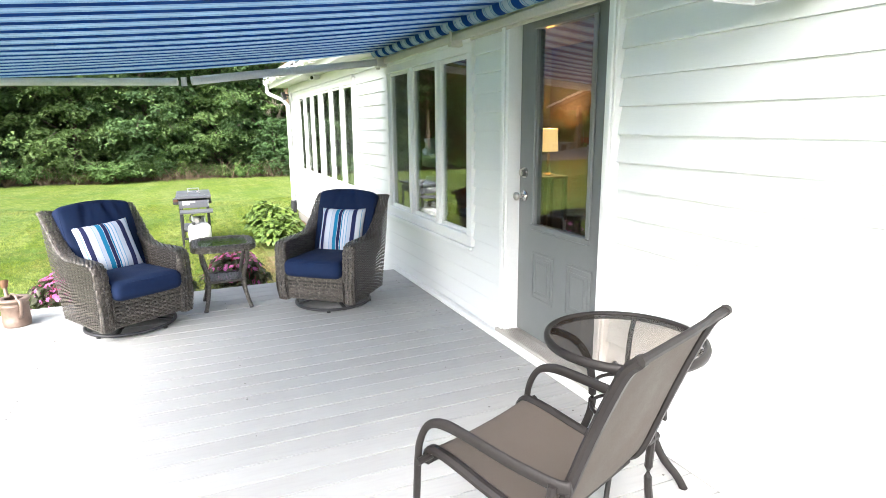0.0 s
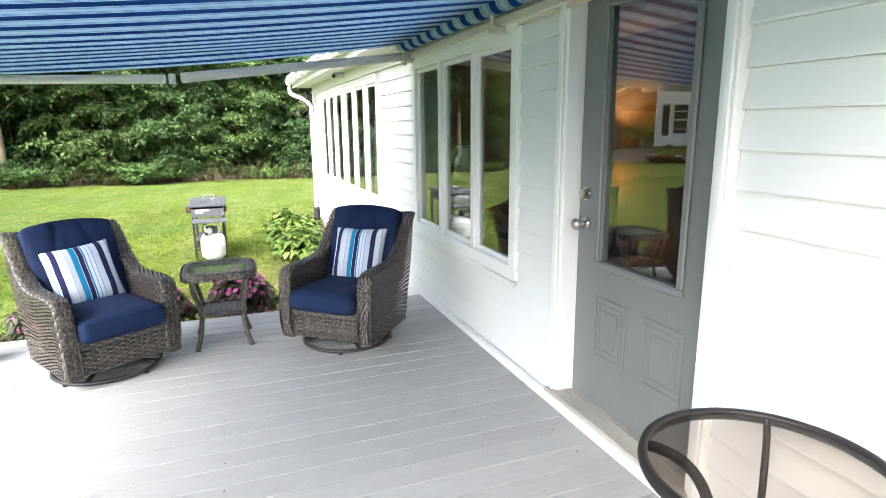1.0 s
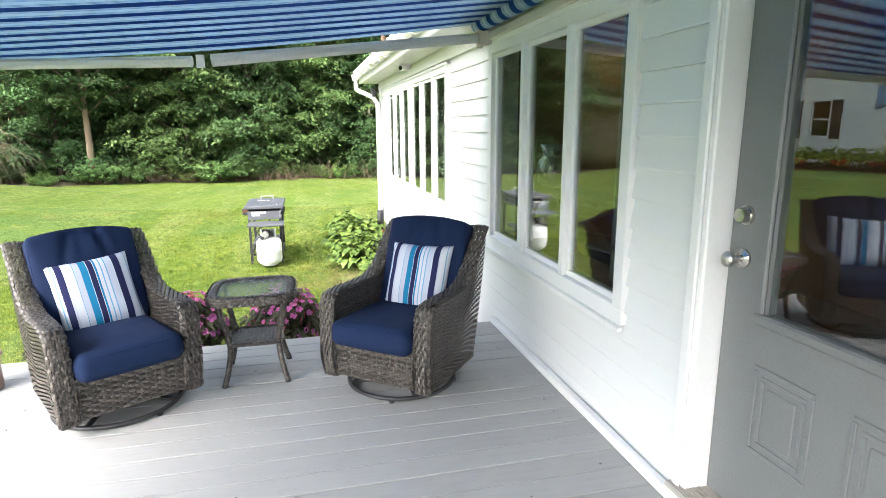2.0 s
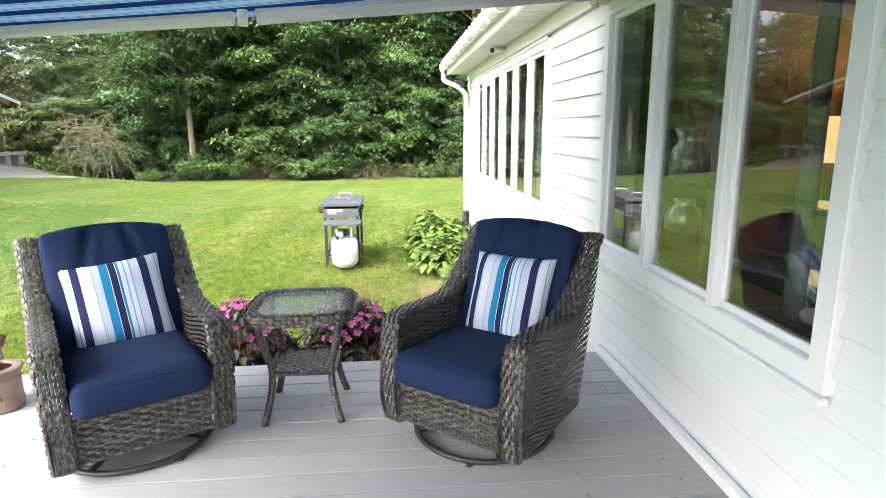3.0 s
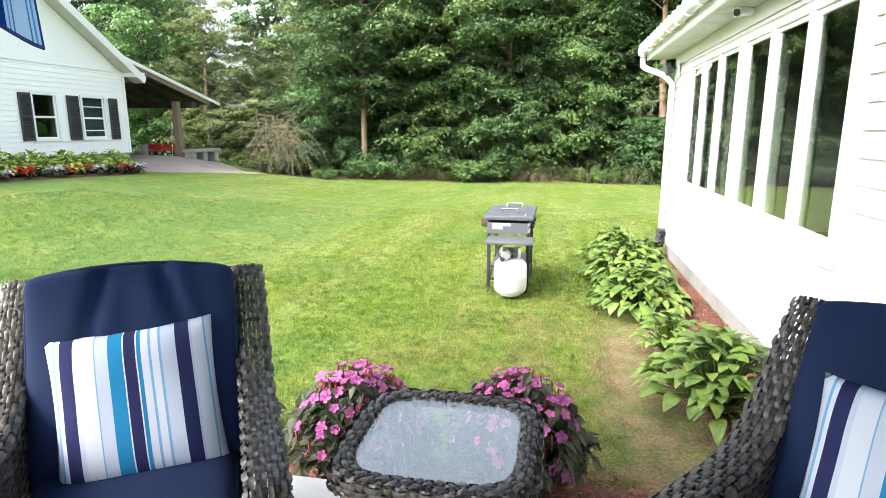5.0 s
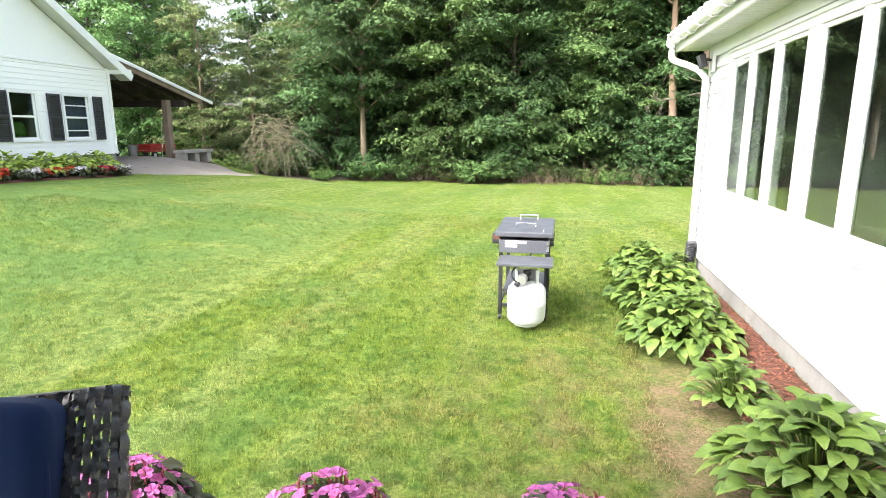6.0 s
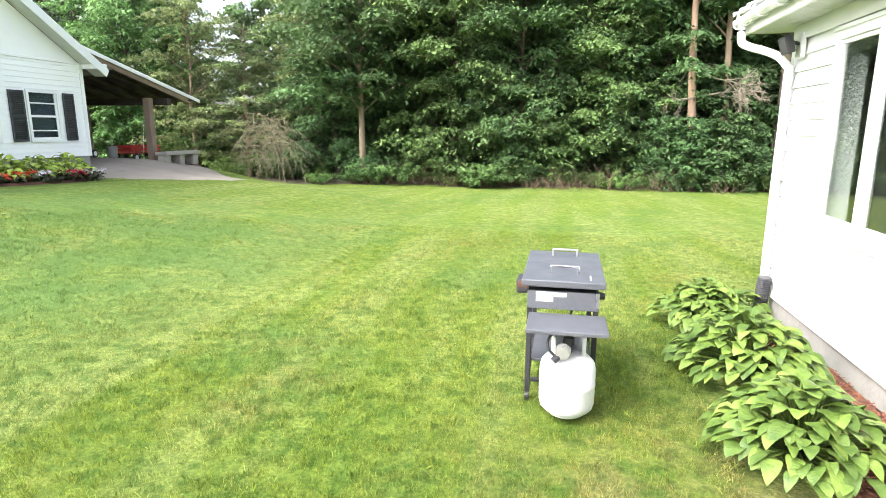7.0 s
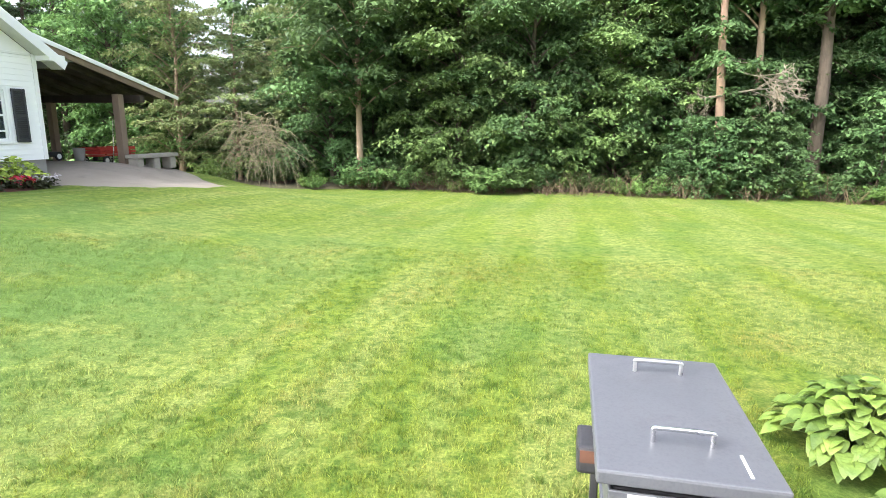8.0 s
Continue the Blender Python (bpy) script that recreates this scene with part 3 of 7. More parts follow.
for k in range(38):
    y = HOUSE_END + 0.1 - 0.42 * k
    bm = bmesh.new()
    sweep(bm, [Vector((1.585 + 0.064 * math.cos(w), y, SOF + 0.11 + 0.064 * math.sin(w))) for w in np.linspace(math.pi * 0.9, 2 * math.pi, 9)], 0.010, 0.020, 8, up=(0, 1, 0))
    part("hanger", bm, TRIM, gutter)
bm = bmesh.new()
sweep(bm, spline([(1.585, HOUSE_END + 0.18, SOF + 0.08), (1.585, HOUSE_END + 0.18, SOF - 0.03), (1.60, HOUSE_END + 0.13, SOF - 0.11), (1.74, HOUSE_END - 0.03, SOF - 0.19), (1.83, HOUSE_END - 0.06, SOF - 0.24), (1.90, HOUSE_END - 0.08, SOF - 0.32)], 6), 0.034, seg=12)
part("elbow", bm, TRIM, gutter, smooth=True)
part("downspout", rod(bmesh.new(), (1.905, HOUSE_END - 0.085, SOF - 0.31), (1.905, HOUSE_END - 0.085, 0.02), 0.033, seg=12), TRIM, gutter, smooth=False)
drain = bmesh.new()
prof = []
for k in range(18):
    prof += [(0.058, 0.012 * k * 1.6), (0.047, 0.012 * k * 1.6 + 0.01)]
turned(drain, prof, 16)
DRAIN = surface("black_corrugated_plastic", (0.025, 0.026, 0.03), (0.04, 0.04, 0.045), 60, 5, 0.5, 0, 0.1, 0.001)
tagged(part("drain_pipe", drain, DRAIN, at=pose(1.895, HOUSE_END - 0.095, -0.30, 8, 0, 0)), "black corrugated drain pipe at the downspout's foot", "drain pipe")


# windows
def window_unit(name, span, sashes, label, proud=0.032):
    """A white framed window in the wall along y: outer frame, sill, sashes and panes."""
    y0, y1, z0, z1 = span
    w = tagged(new(name), label, "window", kind="structure")
    f, xf, xb = 0.045, WX - proud, WX + 0.03
    bm = bmesh.new()
    box(bm, xf, y0 - 0.03, z0 - 0.035, xb, y1 + 0.03, z0 + f, 0.004)
    box(bm, xf, y0 - 0.03, z1 - f, xb, y1 + 0.03, z1 + 0.03, 0.004)
    box(bm, xf, y0 - 0.03, z0 + f, xb, y0 + f, z1 - f, 0.003)
    box(bm, xf, y1 - f, z0 + f, xb, y1 + 0.03, z1 - f, 0.003)
    part("window_frame", bm, TRIM, w)
    bm = bmesh.new()
    box(bm, xf - 0.014, y0 - 0.045, z1 + 0.015, xf - 0.001, y1 + 0.045, z1 + 0.045, 0.003)
    box(bm, xf - 0.022, y0 - 0.045, z0 - 0.06, xf + 0.01, y1 + 0.045, z0 - 0.036, 0.004)
    part("window_sill", bm, TRIM, w)
    for a, b in sashes:
        bm = bmesh.new()
        s, xs = 0.031, WX + 0.032 - 2 * (0.032 - proud) * 0.9 - proud
        box(bm, xs, a, z0 + f + 0.001, xs + 0.024, b, z0 + f + s, 0.004)
        box(bm, xs, a, z1 - f - s, xs + 0.024, b, z1 - f - 0.001, 0.004)
        box(bm, xs, a, z0 + f + s, xs + 0.024, a + s, z1 - f - s, 0.004)
        box(bm, xs, b - s, z0 + f + s, xs + 0.024, b, z1 - f - s, 0.004)
        sash = part("sash", bm, TRIM, w)
        pane = part("pane", boxed(xs + 0.010, a + s - 0.006, z0 + f + s - 0.006, xs + 0.016, b - s + 0.006, z1 - f - s + 0.006), GLASS, sash)
        pane.visible_shadow = False
    gaps = [(p[1], q[0]) for p, q in zip(sashes, sashes[1:])]
    for a, b in gaps:
        if b - a > 0.004:
            part("mullion", boxed(WX - proud + 0.004, a, z0 + f, WX + 0.026, b, z1 - f, 0.003), TRIM, w)
    return w


def sash_row(y0, y1, count, gap):
    each = (y1 - y0 - gap * (count - 1)) / count
    return [(y0 + k * (each + gap), y0 + k * (each + gap) + each) for k in range(count)]


window_unit("window_1", WIN_A, [(3.835, 4.378), (4.425, 4.998), (5.052, 5.611)], "white three-sash window with dark reflecting panes")
window_unit("window_2", WIN_B, sash_row(6.976, 8.731, 3, 0.085) + sash_row(8.915, 10.632, 3, 0.075), "long white six-sash window with curtains behind the panes", 0.024)

# door
door = tagged(new("door_1"), "closed grey half-glazed steel door in a white frame", "door", kind="structure")
y0, y1, z0, z1 = DOOR
bm = bmesh.new()
xf = WX - 0.04
for a, b in ((y0 - 0.055, y0 + 0.018), (y1 - 0.05, y1 + 0.04)):
    box(bm, xf, a, 0.085, WX + 0.1, b, 2.13, 0.006)
box(bm, xf - 0.001, y0 - 0.055, 2.075, WX + 0.1, y1 + 0.04, 2.135, 0.006)
box(bm, xf - 0.016, y1 - 0.03, 0.085, xf - 0.001, y1 + 0.005, 2.13, 0.005)
box(bm, xf - 0.016, y0 - 0.045, 0.085, xf - 0.001, y0 - 0.015, 2.13, 0.005)
part("door_frame", bm, TRIM, door)
bm = bmesh.new()
box(bm, WX - 0.075, y0 - 0.03, 0.080, WX + 0.19, y1 + 0.02, 0.10, 0.004)
for k in range(8):
    box(bm, WX - 0.07 + 0.013 * k, y0 - 0.025, 0.10, WX - 0.064 + 0.013 * k, y1 + 0.015, 0.104)
part("threshold", bm, SILLMETAL, door, "ribbed metal threshold")
LX = WX + 0.055
ly0, ly1, lz0, lz1 = y0 + 0.022, y1 - 0.055, 0.108, 2.07
gy0, gy1, gz0, gz1 = 2.55, 3.065, 0.835, 1.975
bm = bmesh.new()
holed_wall(bm, LX, LX + 0.045, ly0, ly1, lz0, lz1, [(gy0, gy1, gz0, gz1)])
part("leaf", bm, DOORGREY, door)
bm = bmesh.new()
for a, b, c, d in ((gy0 - 0.035, gy1 + 0.035, gz0 - 0.035, gz0), (gy0 - 0.035, gy1 + 0.035, gz1, gz1 + 0.035), (gy0 - 0.035, gy0, gz0, gz1), (gy1, gy1 + 0.035, gz0, gz1)):
    box(bm, LX - 0.014, a, c, LX + 0.001, b, d, 0.006)
part("glazing_bead", bm, DOORGREY, door)
pane = part("pane", boxed(LX + 0.015, gy0, gz0, LX + 0.021, gy1, gz1), GLASS, door)
pane.visible_shadow = False
pw = 0.235
for k in range(2):
    a = 2.488 + k * 0.355
    bm = bmesh.new()
    for i, (ins, dep) in enumerate(((0.0, 0.006), (0.03, 0.003))):
        for p, q, r, s in ((a + ins, a + pw - ins, 0.36 + ins, 0.375 + ins), (a + ins, a + pw - ins, 0.65 - ins, 0.665 - ins), (a + ins, a + ins + 0.015, 0.375 + ins, 0.65 - ins), (a + pw - ins - 0.015, a + pw - ins, 0.375 + ins, 0.65 - ins)):
            box(bm, LX - dep, p, r, LX + 0.001, q, s, 0.0025)
    box(bm, LX - 0.007, a + 0.06, 0.42, LX + 0.001, a + pw - 0.06, 0.605, 0.004)
    part("raised_panel", bm, DOORGREY, door)
hy = ly1 - 0.065
bm = rod(bmesh.new(), (LX - 0.012, hy, 1.145), (LX, hy, 1.145), 0.032, seg=20)
rod(bm, (LX - 0.035, hy, 1.145), (LX - 0.010, hy, 1.145), 0.023, 0.027, 20)
part("deadbolt", bm, NICKEL, door, "brushed nickel deadbolt")
bm = rod(bmesh.new(), (LX - 0.012, hy, 1.0), (LX, hy, 1.0), 0.033, seg=20)
rod(bm, (LX - 0.055, hy, 1.0), (LX - 0.010, hy, 1.0), 0.012, seg=12)
bmesh.ops.create_uvsphere(bm, u_segments=16, v_segments=10, radius=0.027, matrix=Matrix.Translation((LX - 0.062, hy, 1.0)) @ Matrix.Diagonal((0.7, 1, 1, 1)))
handle = part("door_handle", bm, NICKEL, door, "brushed nickel knob", True)

# ---- deck ----
DECK_X0, DECK_X1, DECK_Y0, DECK_Y1 = -1.36, WX + 0.01, -4.5, 5.52
deck = tagged(new("deck"), "grey painted wooden deck with long boards across it", "deck", kind="structure")
bm = bmesh.new()
box(bm, DECK_X0 + 0.03, DECK_Y1 - 0.06, -0.24, DECK_X1, DECK_Y1 - 0.02, -0.027, 0.003)
box(bm, DECK_X0 + 0.03, DECK_Y0, -0.24, DECK_X0 + 0.07, DECK_Y1 - 0.06, -0.027, 0.003)
part("skirt_board", bm, DECKING, deck)
bm = bmesh.new()
for k in range(9):
    x = DECK_X0 + 0.2 + 0.38 * k
    box(bm, x, DECK_Y0, -0.20, x + 0.04, DECK_Y1 - 0.07, -0.0262)
part("joists", bm, CONCRETE, deck)
board = mesh_of("deck_board", boxed(DECK_X0, 0, -0.026, DECK_X1 - 0.02, 0.1320, 0.0, 0.0025, 2))
board.materials.append(DECKING)
rnd = random.Random(11)
k = 0
while DECK_Y1 - 0.1385 * (k + 1) > DECK_Y0:
    y = DECK_Y1 - 0.1385 * (k + 1) + 0.005
    part("deck_board", board, None, deck, at=pose(rnd.uniform(-0.012, 0.012), y, rnd.uniform(-0.0012, 0.0012), 0, rnd.uniform(-0.03, 0.03), rnd.uniform(-0.02, 0.02)))
    k += 1
NAIL = surface("dark_screw_heads", (0.12, 0.115, 0.11), (0.16, 0.15, 0.14), 80, 8, 0.5, 0.4, 0.05, 0.001)
bm = bmesh.new()
for i in range(k):
    y = DECK_Y1 - 0.1385 * (i + 1) + 0.005
    for x in (1.80, 1.42, 0.28, -0.86):
        for d in (0.035, 0.10):
            if rnd.random() < 0.3:
                rod(bm, (x + rnd.uniform(-0.01, 0.01), y + d, -0.003), (x, y + d, 0.0012), 0.0045, seg=6)
tagged(part("screw_heads", bm, NAIL, deck), kind="stuff")

# ---- trees ----
def leaf_cloud(rs, centres, out, radius, count, size, flat=0.35, droop=0.35, fine=False):
    """Many small kite-shaped leaves in flat drooping sprays round the centres. Returns vertex and face arrays."""
    c = np.repeat(centres, count, 0)
    o = np.repeat(out, count, 0)
    r = np.repeat(radius, count)
    k = len(c)
    ang = rs.uniform(0, 2 * np.pi, k)
    rho = np.sqrt(rs.uniform(0, 1, k)) * r * (1 + 0.35 * np.sin(3 * ang + 40 * r) * (r > 0.3))
    p = c.copy()
    p[:, 0] += np.cos(ang) * rho + o[:, 0] * r * 0.3
    p[:, 1] += np.sin(ang) * rho + o[:, 1] * r * 0.3
    p[:, 2] += rs.normal(0, flat * 0.35, k) * r - droop * rho * rho / np.maximum(r, 0.05)
    s = size * rs.uniform(0.65, 1.3, k)
    yaw = ang + rs.normal(0, 0.7, k)
    tilt = rs.normal(-0.5, 0.35, k)
    d = np.stack([np.cos(yaw) * np.cos(tilt), np.sin(yaw) * np.cos(tilt), np.sin(tilt)], 1)
    side = np.stack([-np.sin(yaw), np.cos(yaw), rs.normal(0, 0.35, k)], 1)
    side /= np.linalg.norm(side, axis=1)[:, None]
    up = np.cross(d, side)
    s = s[:, None]
    if fine:
        v = np.stack([p - d * s * 0.35 - side * s * 0.40, p - d * s * 0.25 + side * s * 0.46 + up * s * 0.1, p + d * s * 0.68 + side * s * 0.08], 1).reshape(-1, 3)
        return v, np.arange(3 * k).reshape(-1, 3)
    v = np.stack([p - d * s * 0.5, p + side * s * 0.42 + up * s * 0.12, p + d * s * 0.62, p - side * s * 0.42 + up * s * 0.12], 1).reshape(-1, 3)
    f = np.arange(4 * k).reshape(-1, 4)
    return v, f


def make_tree(seed, height, crown_low, crown_r, leaves, size, material, bark, trunk_r=0.16, limbs=26, lean=0.0, dense=2.2, shelf=1.0):
    """A trunk, limbs that rise and level out, and on each limb a few broad drooping shelves of leaves."""
    rs = np.random.RandomState(seed)
    rd = random.Random(seed)
    bm = bmesh.new()
    spine = []
    for k in range(9):
        t = k / 8
        spine.append(Vector((lean * t * t * height + rd.uniform(-0.12, 0.12) * t, rd.uniform(-0.12, 0.12) * t, -0.3 + t * (height + 0.3))))
    sweep(bm, spline(spine, 3), [trunk_r * (1.25 - 1.1 * i / 24) for i in range(25)], seg=9, up=(1, 0, 0))
    cs, outs, rads = [], [], []
    for k in range(limbs):
        h = crown_low + (height * 0.97 - crown_low) * ((k + rd.random()) / limbs) ** 1.1
        t = h / height
        base = Vector((lean * t * t * height, 0, h))
        w = k * 2.399 + rd.uniform(-0.4, 0.4)
        reach = crown_r * (0.45 + 0.75 * math.sin(math.pi * min(1, max(0.12, (h - crown_low) / (height - crown_low) * 0.82 + 0.2)))) * rd.uniform(0.55, 1.2)
        way = Vector((math.cos(w), math.sin(w), 0))
        mid = base + way * reach * 0.5 + Vector((0, 0, reach * 0.22))
        tip = base + way * reach + Vector((0, 0, reach * rd.uniform(-0.12, 0.2)))
        line = spline([base - Vector((0, 0, reach * 0.15)), mid, tip], 2)
        r0 = max(0.018, trunk_r * (0.42 - 0.25 * t))
        sweep(bm, line, [r0 * (1 - 0.85 * i / (len(line) - 1)) for i in range(len(line))], seg=4)
        m = max(3, int(reach * dense))
        for j in range(m):
            f = 0.35 + 0.7 * j / m
            q = line[min(len(line) - 1, int(f * (len(line) - 1)))] + Vector((rd.uniform(-0.5, 0.5), rd.uniform(-0.5, 0.5), rd.uniform(-0.10, 0.12))) * reach * 0.42
            cs.append(q)
            outs.append(way)
            rads.append(rd.uniform(0.34, 0.95) * min(1.0, 0.4 + reach * 0.25) * shelf)
    per = max(4, 2 * leaves // len(cs))
    v, f = leaf_cloud(rs, np.array(cs), np.array(outs), np.array(rads), per, size * 0.84, 0.26, 0.42, True)
    return mesh_of("trunk", bm, True), from_arrays("crown", v, f, material), bark


def make_pine(seed, height, low, reach, material):
    rs = np.random.RandomState(seed)
    rd = random.Random(seed)
    bm = bmesh.new()
    sweep(bm, [Vector((rd.uniform(-0.05, 0.05), rd.uniform(-0.05, 0.05), -0.3 + (height + 0.3) * k / 8)) for k in range(9)], [0.17 - 0.018 * k for k in range(9)], seg=8, up=(1, 0, 0))
    cs, outs, rads = [], [], []
    for k in range(64):
        t = (k + rd.random()) / 64
        h = low + (height - low) * t
        r = reach * (1.05 - t) * rd.uniform(0.6, 1.1)
        w = k * 2.399
        way = Vector((math.cos(w), math.sin(w), 0))
        tip = Vector((0, 0, h)) + way * r - Vector((0, 0, r * 0.22))
        rod(bm, (0, 0, h), tip, 0.022, 0.006, 4)
        for j in range(5):
            cs.append(Vector((0, 0, h)).lerp(tip, 0.25 + 0.17 * j))
            outs.append(way)
            rads.append(0.16 + 0.30 * (1 - 0.12 * j) * (1.05 - t))
    v, f = leaf_cloud(rs, np.array(cs), np.array(outs), np.array(rads), 40, 0.13, 0.25, 0.3, True)
    return mesh_of("trunk", bm, True), from_arrays("crown", v, f, material), BARK


KINDS = {
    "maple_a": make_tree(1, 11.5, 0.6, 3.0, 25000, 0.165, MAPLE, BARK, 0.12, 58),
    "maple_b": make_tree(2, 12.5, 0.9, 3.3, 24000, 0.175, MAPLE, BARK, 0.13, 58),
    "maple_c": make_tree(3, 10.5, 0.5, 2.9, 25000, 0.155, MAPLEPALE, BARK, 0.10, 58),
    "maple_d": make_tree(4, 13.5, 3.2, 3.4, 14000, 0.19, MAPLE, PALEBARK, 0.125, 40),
    "birch_a": make_tree(5, 9.0, 0.8, 2.2, 15000, 0.10, BIRCH, PALEBARK, 0.09, 48, 0.0, 3.6, 0.62),
    "tall_a": make_tree(6, 15.0, 5.8, 2.6, 7000, 0.24, MAPLE, PALEBARK, 0.17, 26),
    "bare_a": make_tree(12, 14.0, 6.8, 2.2, 5000, 0.22, MAPLE, REDBARK, 0.15, 20),
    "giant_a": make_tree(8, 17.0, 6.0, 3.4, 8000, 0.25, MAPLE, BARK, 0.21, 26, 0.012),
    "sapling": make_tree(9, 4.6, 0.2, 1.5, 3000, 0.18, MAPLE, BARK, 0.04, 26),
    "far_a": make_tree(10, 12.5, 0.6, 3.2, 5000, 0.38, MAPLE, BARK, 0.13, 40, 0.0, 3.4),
    "pine_a": make_pine(7, 12.5, 1.5, 2.4, PINE),
}
TREE_WORDS = {"maple_a": "dense dark green maple tree at the wood's edge", "maple_b": "tall dark green maple tree in the wood", "maple_c": "young maple tree with sunlit-tinted bright green leaves at the wood's edge",
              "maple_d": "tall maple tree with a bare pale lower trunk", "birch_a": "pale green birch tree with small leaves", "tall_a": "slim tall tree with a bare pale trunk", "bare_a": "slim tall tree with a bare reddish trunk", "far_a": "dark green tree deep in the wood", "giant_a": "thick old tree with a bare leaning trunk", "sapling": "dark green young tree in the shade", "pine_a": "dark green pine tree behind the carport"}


def plant(kind, x, y, turn, size=1.0, wide=1.0, tilt=0.0):
    trunk, crown, bark = KINDS[kind]
    t = thing("tree", TREE_WORDS[kind], "tree", pose(x, y, gz(x, y) - 0.05, 0, tilt, 0) @ Matrix.Rotation(radians(turn), 4, "Z") @ Matrix.Diagonal((size * wide, size * wide, size, 1)), "trees of the wood")
    part("trunk", trunk, bark, t)
    part("crown", crown, None, t)


rnd = random.Random(21)
SPOTS = [("maple_a", -9.6, 30.4), ("maple_c", -4.4, 30.6), ("maple_a", -1.5, 30.2), ("maple_c", 1.6, 31.2), ("maple_b", 4.2, 31.8), ("maple_a", 8.0, 34.0), ("maple_b", 11.6, 33.4), ("maple_a", 15.5, 31.4), ("maple_b", 19.5, 31.2),
         ("maple_b", -7.2, 33.2), ("maple_a", -3.0, 33.8), ("maple_b", 0.4, 34.6), ("maple_d", 3.0, 35.2), ("maple_b", 7.0, 35.4), ("maple_d", 10.5, 35.0), ("maple_b", 14.0, 35.2), ("maple_b", 18.0, 35.5), ("maple_a", 23.0, 34.0),
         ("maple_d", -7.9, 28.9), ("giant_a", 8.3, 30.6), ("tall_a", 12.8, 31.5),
         ("birch_a", -13.6, 30.0), ("birch_a", -11.4, 31.6), ("birch_a", -15.6, 29.0), ("birch_a", -12.4, 34.0), ("birch_a", -17.5, 31.5), ("maple_c", -19.0, 29.5),
         ("pine_a", -16.0, 34.5), ("pine_a", -19.5, 33.0), ("pine_a", -22.5, 35.0), ("pine_a", -21.5, 29.5), ("pine_a", -24.5, 31.0), ("pine_a", -18.5, 37.0), ("maple_b", -10.5, 36.5), ("maple_a", -26.5, 27.0), ("maple_b", -29.0, 32.0),
         ("far_a", -6.0, 38.0), ("far_a", -1.5, 38.6), ("far_a", 3.5, 39.5), ("far_a", 8.5, 39.5), ("far_a", 13.5, 39.5), ("far_a", 19.0, 39.0), ("far_a", 25.0, 38.5)]
for k in range(30):
    SPOTS.append(("sapling", -26.0 + 1.75 * k + rnd.uniform(-0.5, 0.5), 31.6 + rnd.uniform(-0.6, 1.2)))
    SPOTS.append(("sapling", -27.0 + 1.8 * k + rnd.uniform(-0.5, 0.5), 35.2 + rnd.uniform(-0.8, 0.8)))
    if k < 18:
        SPOTS.append(("far_a", -34.0 + 3.6 * k, 43.0 + rnd.uniform(-1, 1)))
for kind, x, y in SPOTS:
    # a gap in the trees behind the carport lets the sky through
    away = abs((x - 0.38) / (y - 4.55) + 0.57)
    if away < 0.05 and y > 33:
        continue
    if away < 0.05:
        plant(kind, x, y, rnd.uniform(0, 360), 0.75, 1.3)
        continue
    plant(kind, x, y, rnd.uniform(0, 360), rnd.uniform(0.92, 1.08))
plant("bare_a", 4.98, 29.4, 40, 1.0, 1.0, -3.0)
plant("tall_a", 6.30, 30.4, 200, 1.0, 0.8, -2.0)
for x, y, size in ((3.9, 28.9, 0.62), (4.9, 28.6, 0.60), (5.9, 28.8, 0.66), (6.8, 28.7, 0.55), (9.7, 29.0, 0.8), (11.2, 29.3, 0.9)):
    plant("sapling", x, y, 70 * x, size, 1.15)


# ---- undergrowth along the wood's edge ----
def make_bush(seed, r, h, leaves, size):
    rs = np.random.RandomState(seed)
    rd = random.Random(seed)
    bm = bmesh.new()
    cs, outs, rads = [], [], []
    for k in range(16):
        w = rd.uniform(0, 6.28)
        q = r * math.sqrt(rd.random())
        tip = Vector((q * math.cos(w), q * math.sin(w), h * rd.uniform(0.35, 1.0)))
        rod(bm, (tip.x * 0.3, tip.y * 0.3, -0.05), tip, 0.010, 0.004, 4)
        for j in range(3):
            cs.append(tip * (0.55 + 0.2 * j))
            outs.append(Vector((math.cos(w), math.sin(w), 0)))
            rads.append(rd.uniform(0.12, 0.28) * r)
    v, f = leaf_cloud(rs, np.array(cs), np.array(outs), np.array(rads), 2 * leaves // len(cs), size * 0.85, 0.6, 0.3, True)
    return mesh_of("stems", bm), v, f


BUSHES = []
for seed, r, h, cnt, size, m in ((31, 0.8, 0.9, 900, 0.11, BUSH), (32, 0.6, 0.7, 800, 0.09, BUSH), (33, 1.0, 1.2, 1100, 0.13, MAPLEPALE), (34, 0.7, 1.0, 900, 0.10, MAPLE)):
    stems, v, f = make_bush(seed, r, h, cnt, size)
    BUSHES.append((stems, from_arrays("foliage", v, f, m)))
for k in range(62):
    x = -13.5 + 0.58 * k + rnd.uniform(-0.3, 0.3)
    y = 28.5 + rnd.uniform(-0.6, 1.2) - (1.2 if x < -9 else 0.0) * 0.8 + (2.0 if -12.8 < x < -9.8 else 0.0)
    stems, fol = BUSHES[rnd.randrange(4)]
    s = rnd.uniform(0.6, 1.25)
    b = thing("bush", "leafy green undergrowth bush at the wood's edge", "bush", pose(x, y, gz(x, y), 0, 0, rnd.uniform(0, 360)) @ Matrix.Diagonal((s, s, s * rnd.uniform(0.7, 1.1), 1)), "undergrowth bushes")
    part("stem", stems, DRYTWIG, b)["kind"] = "stuff"
    part("foliage", fol, None, b)


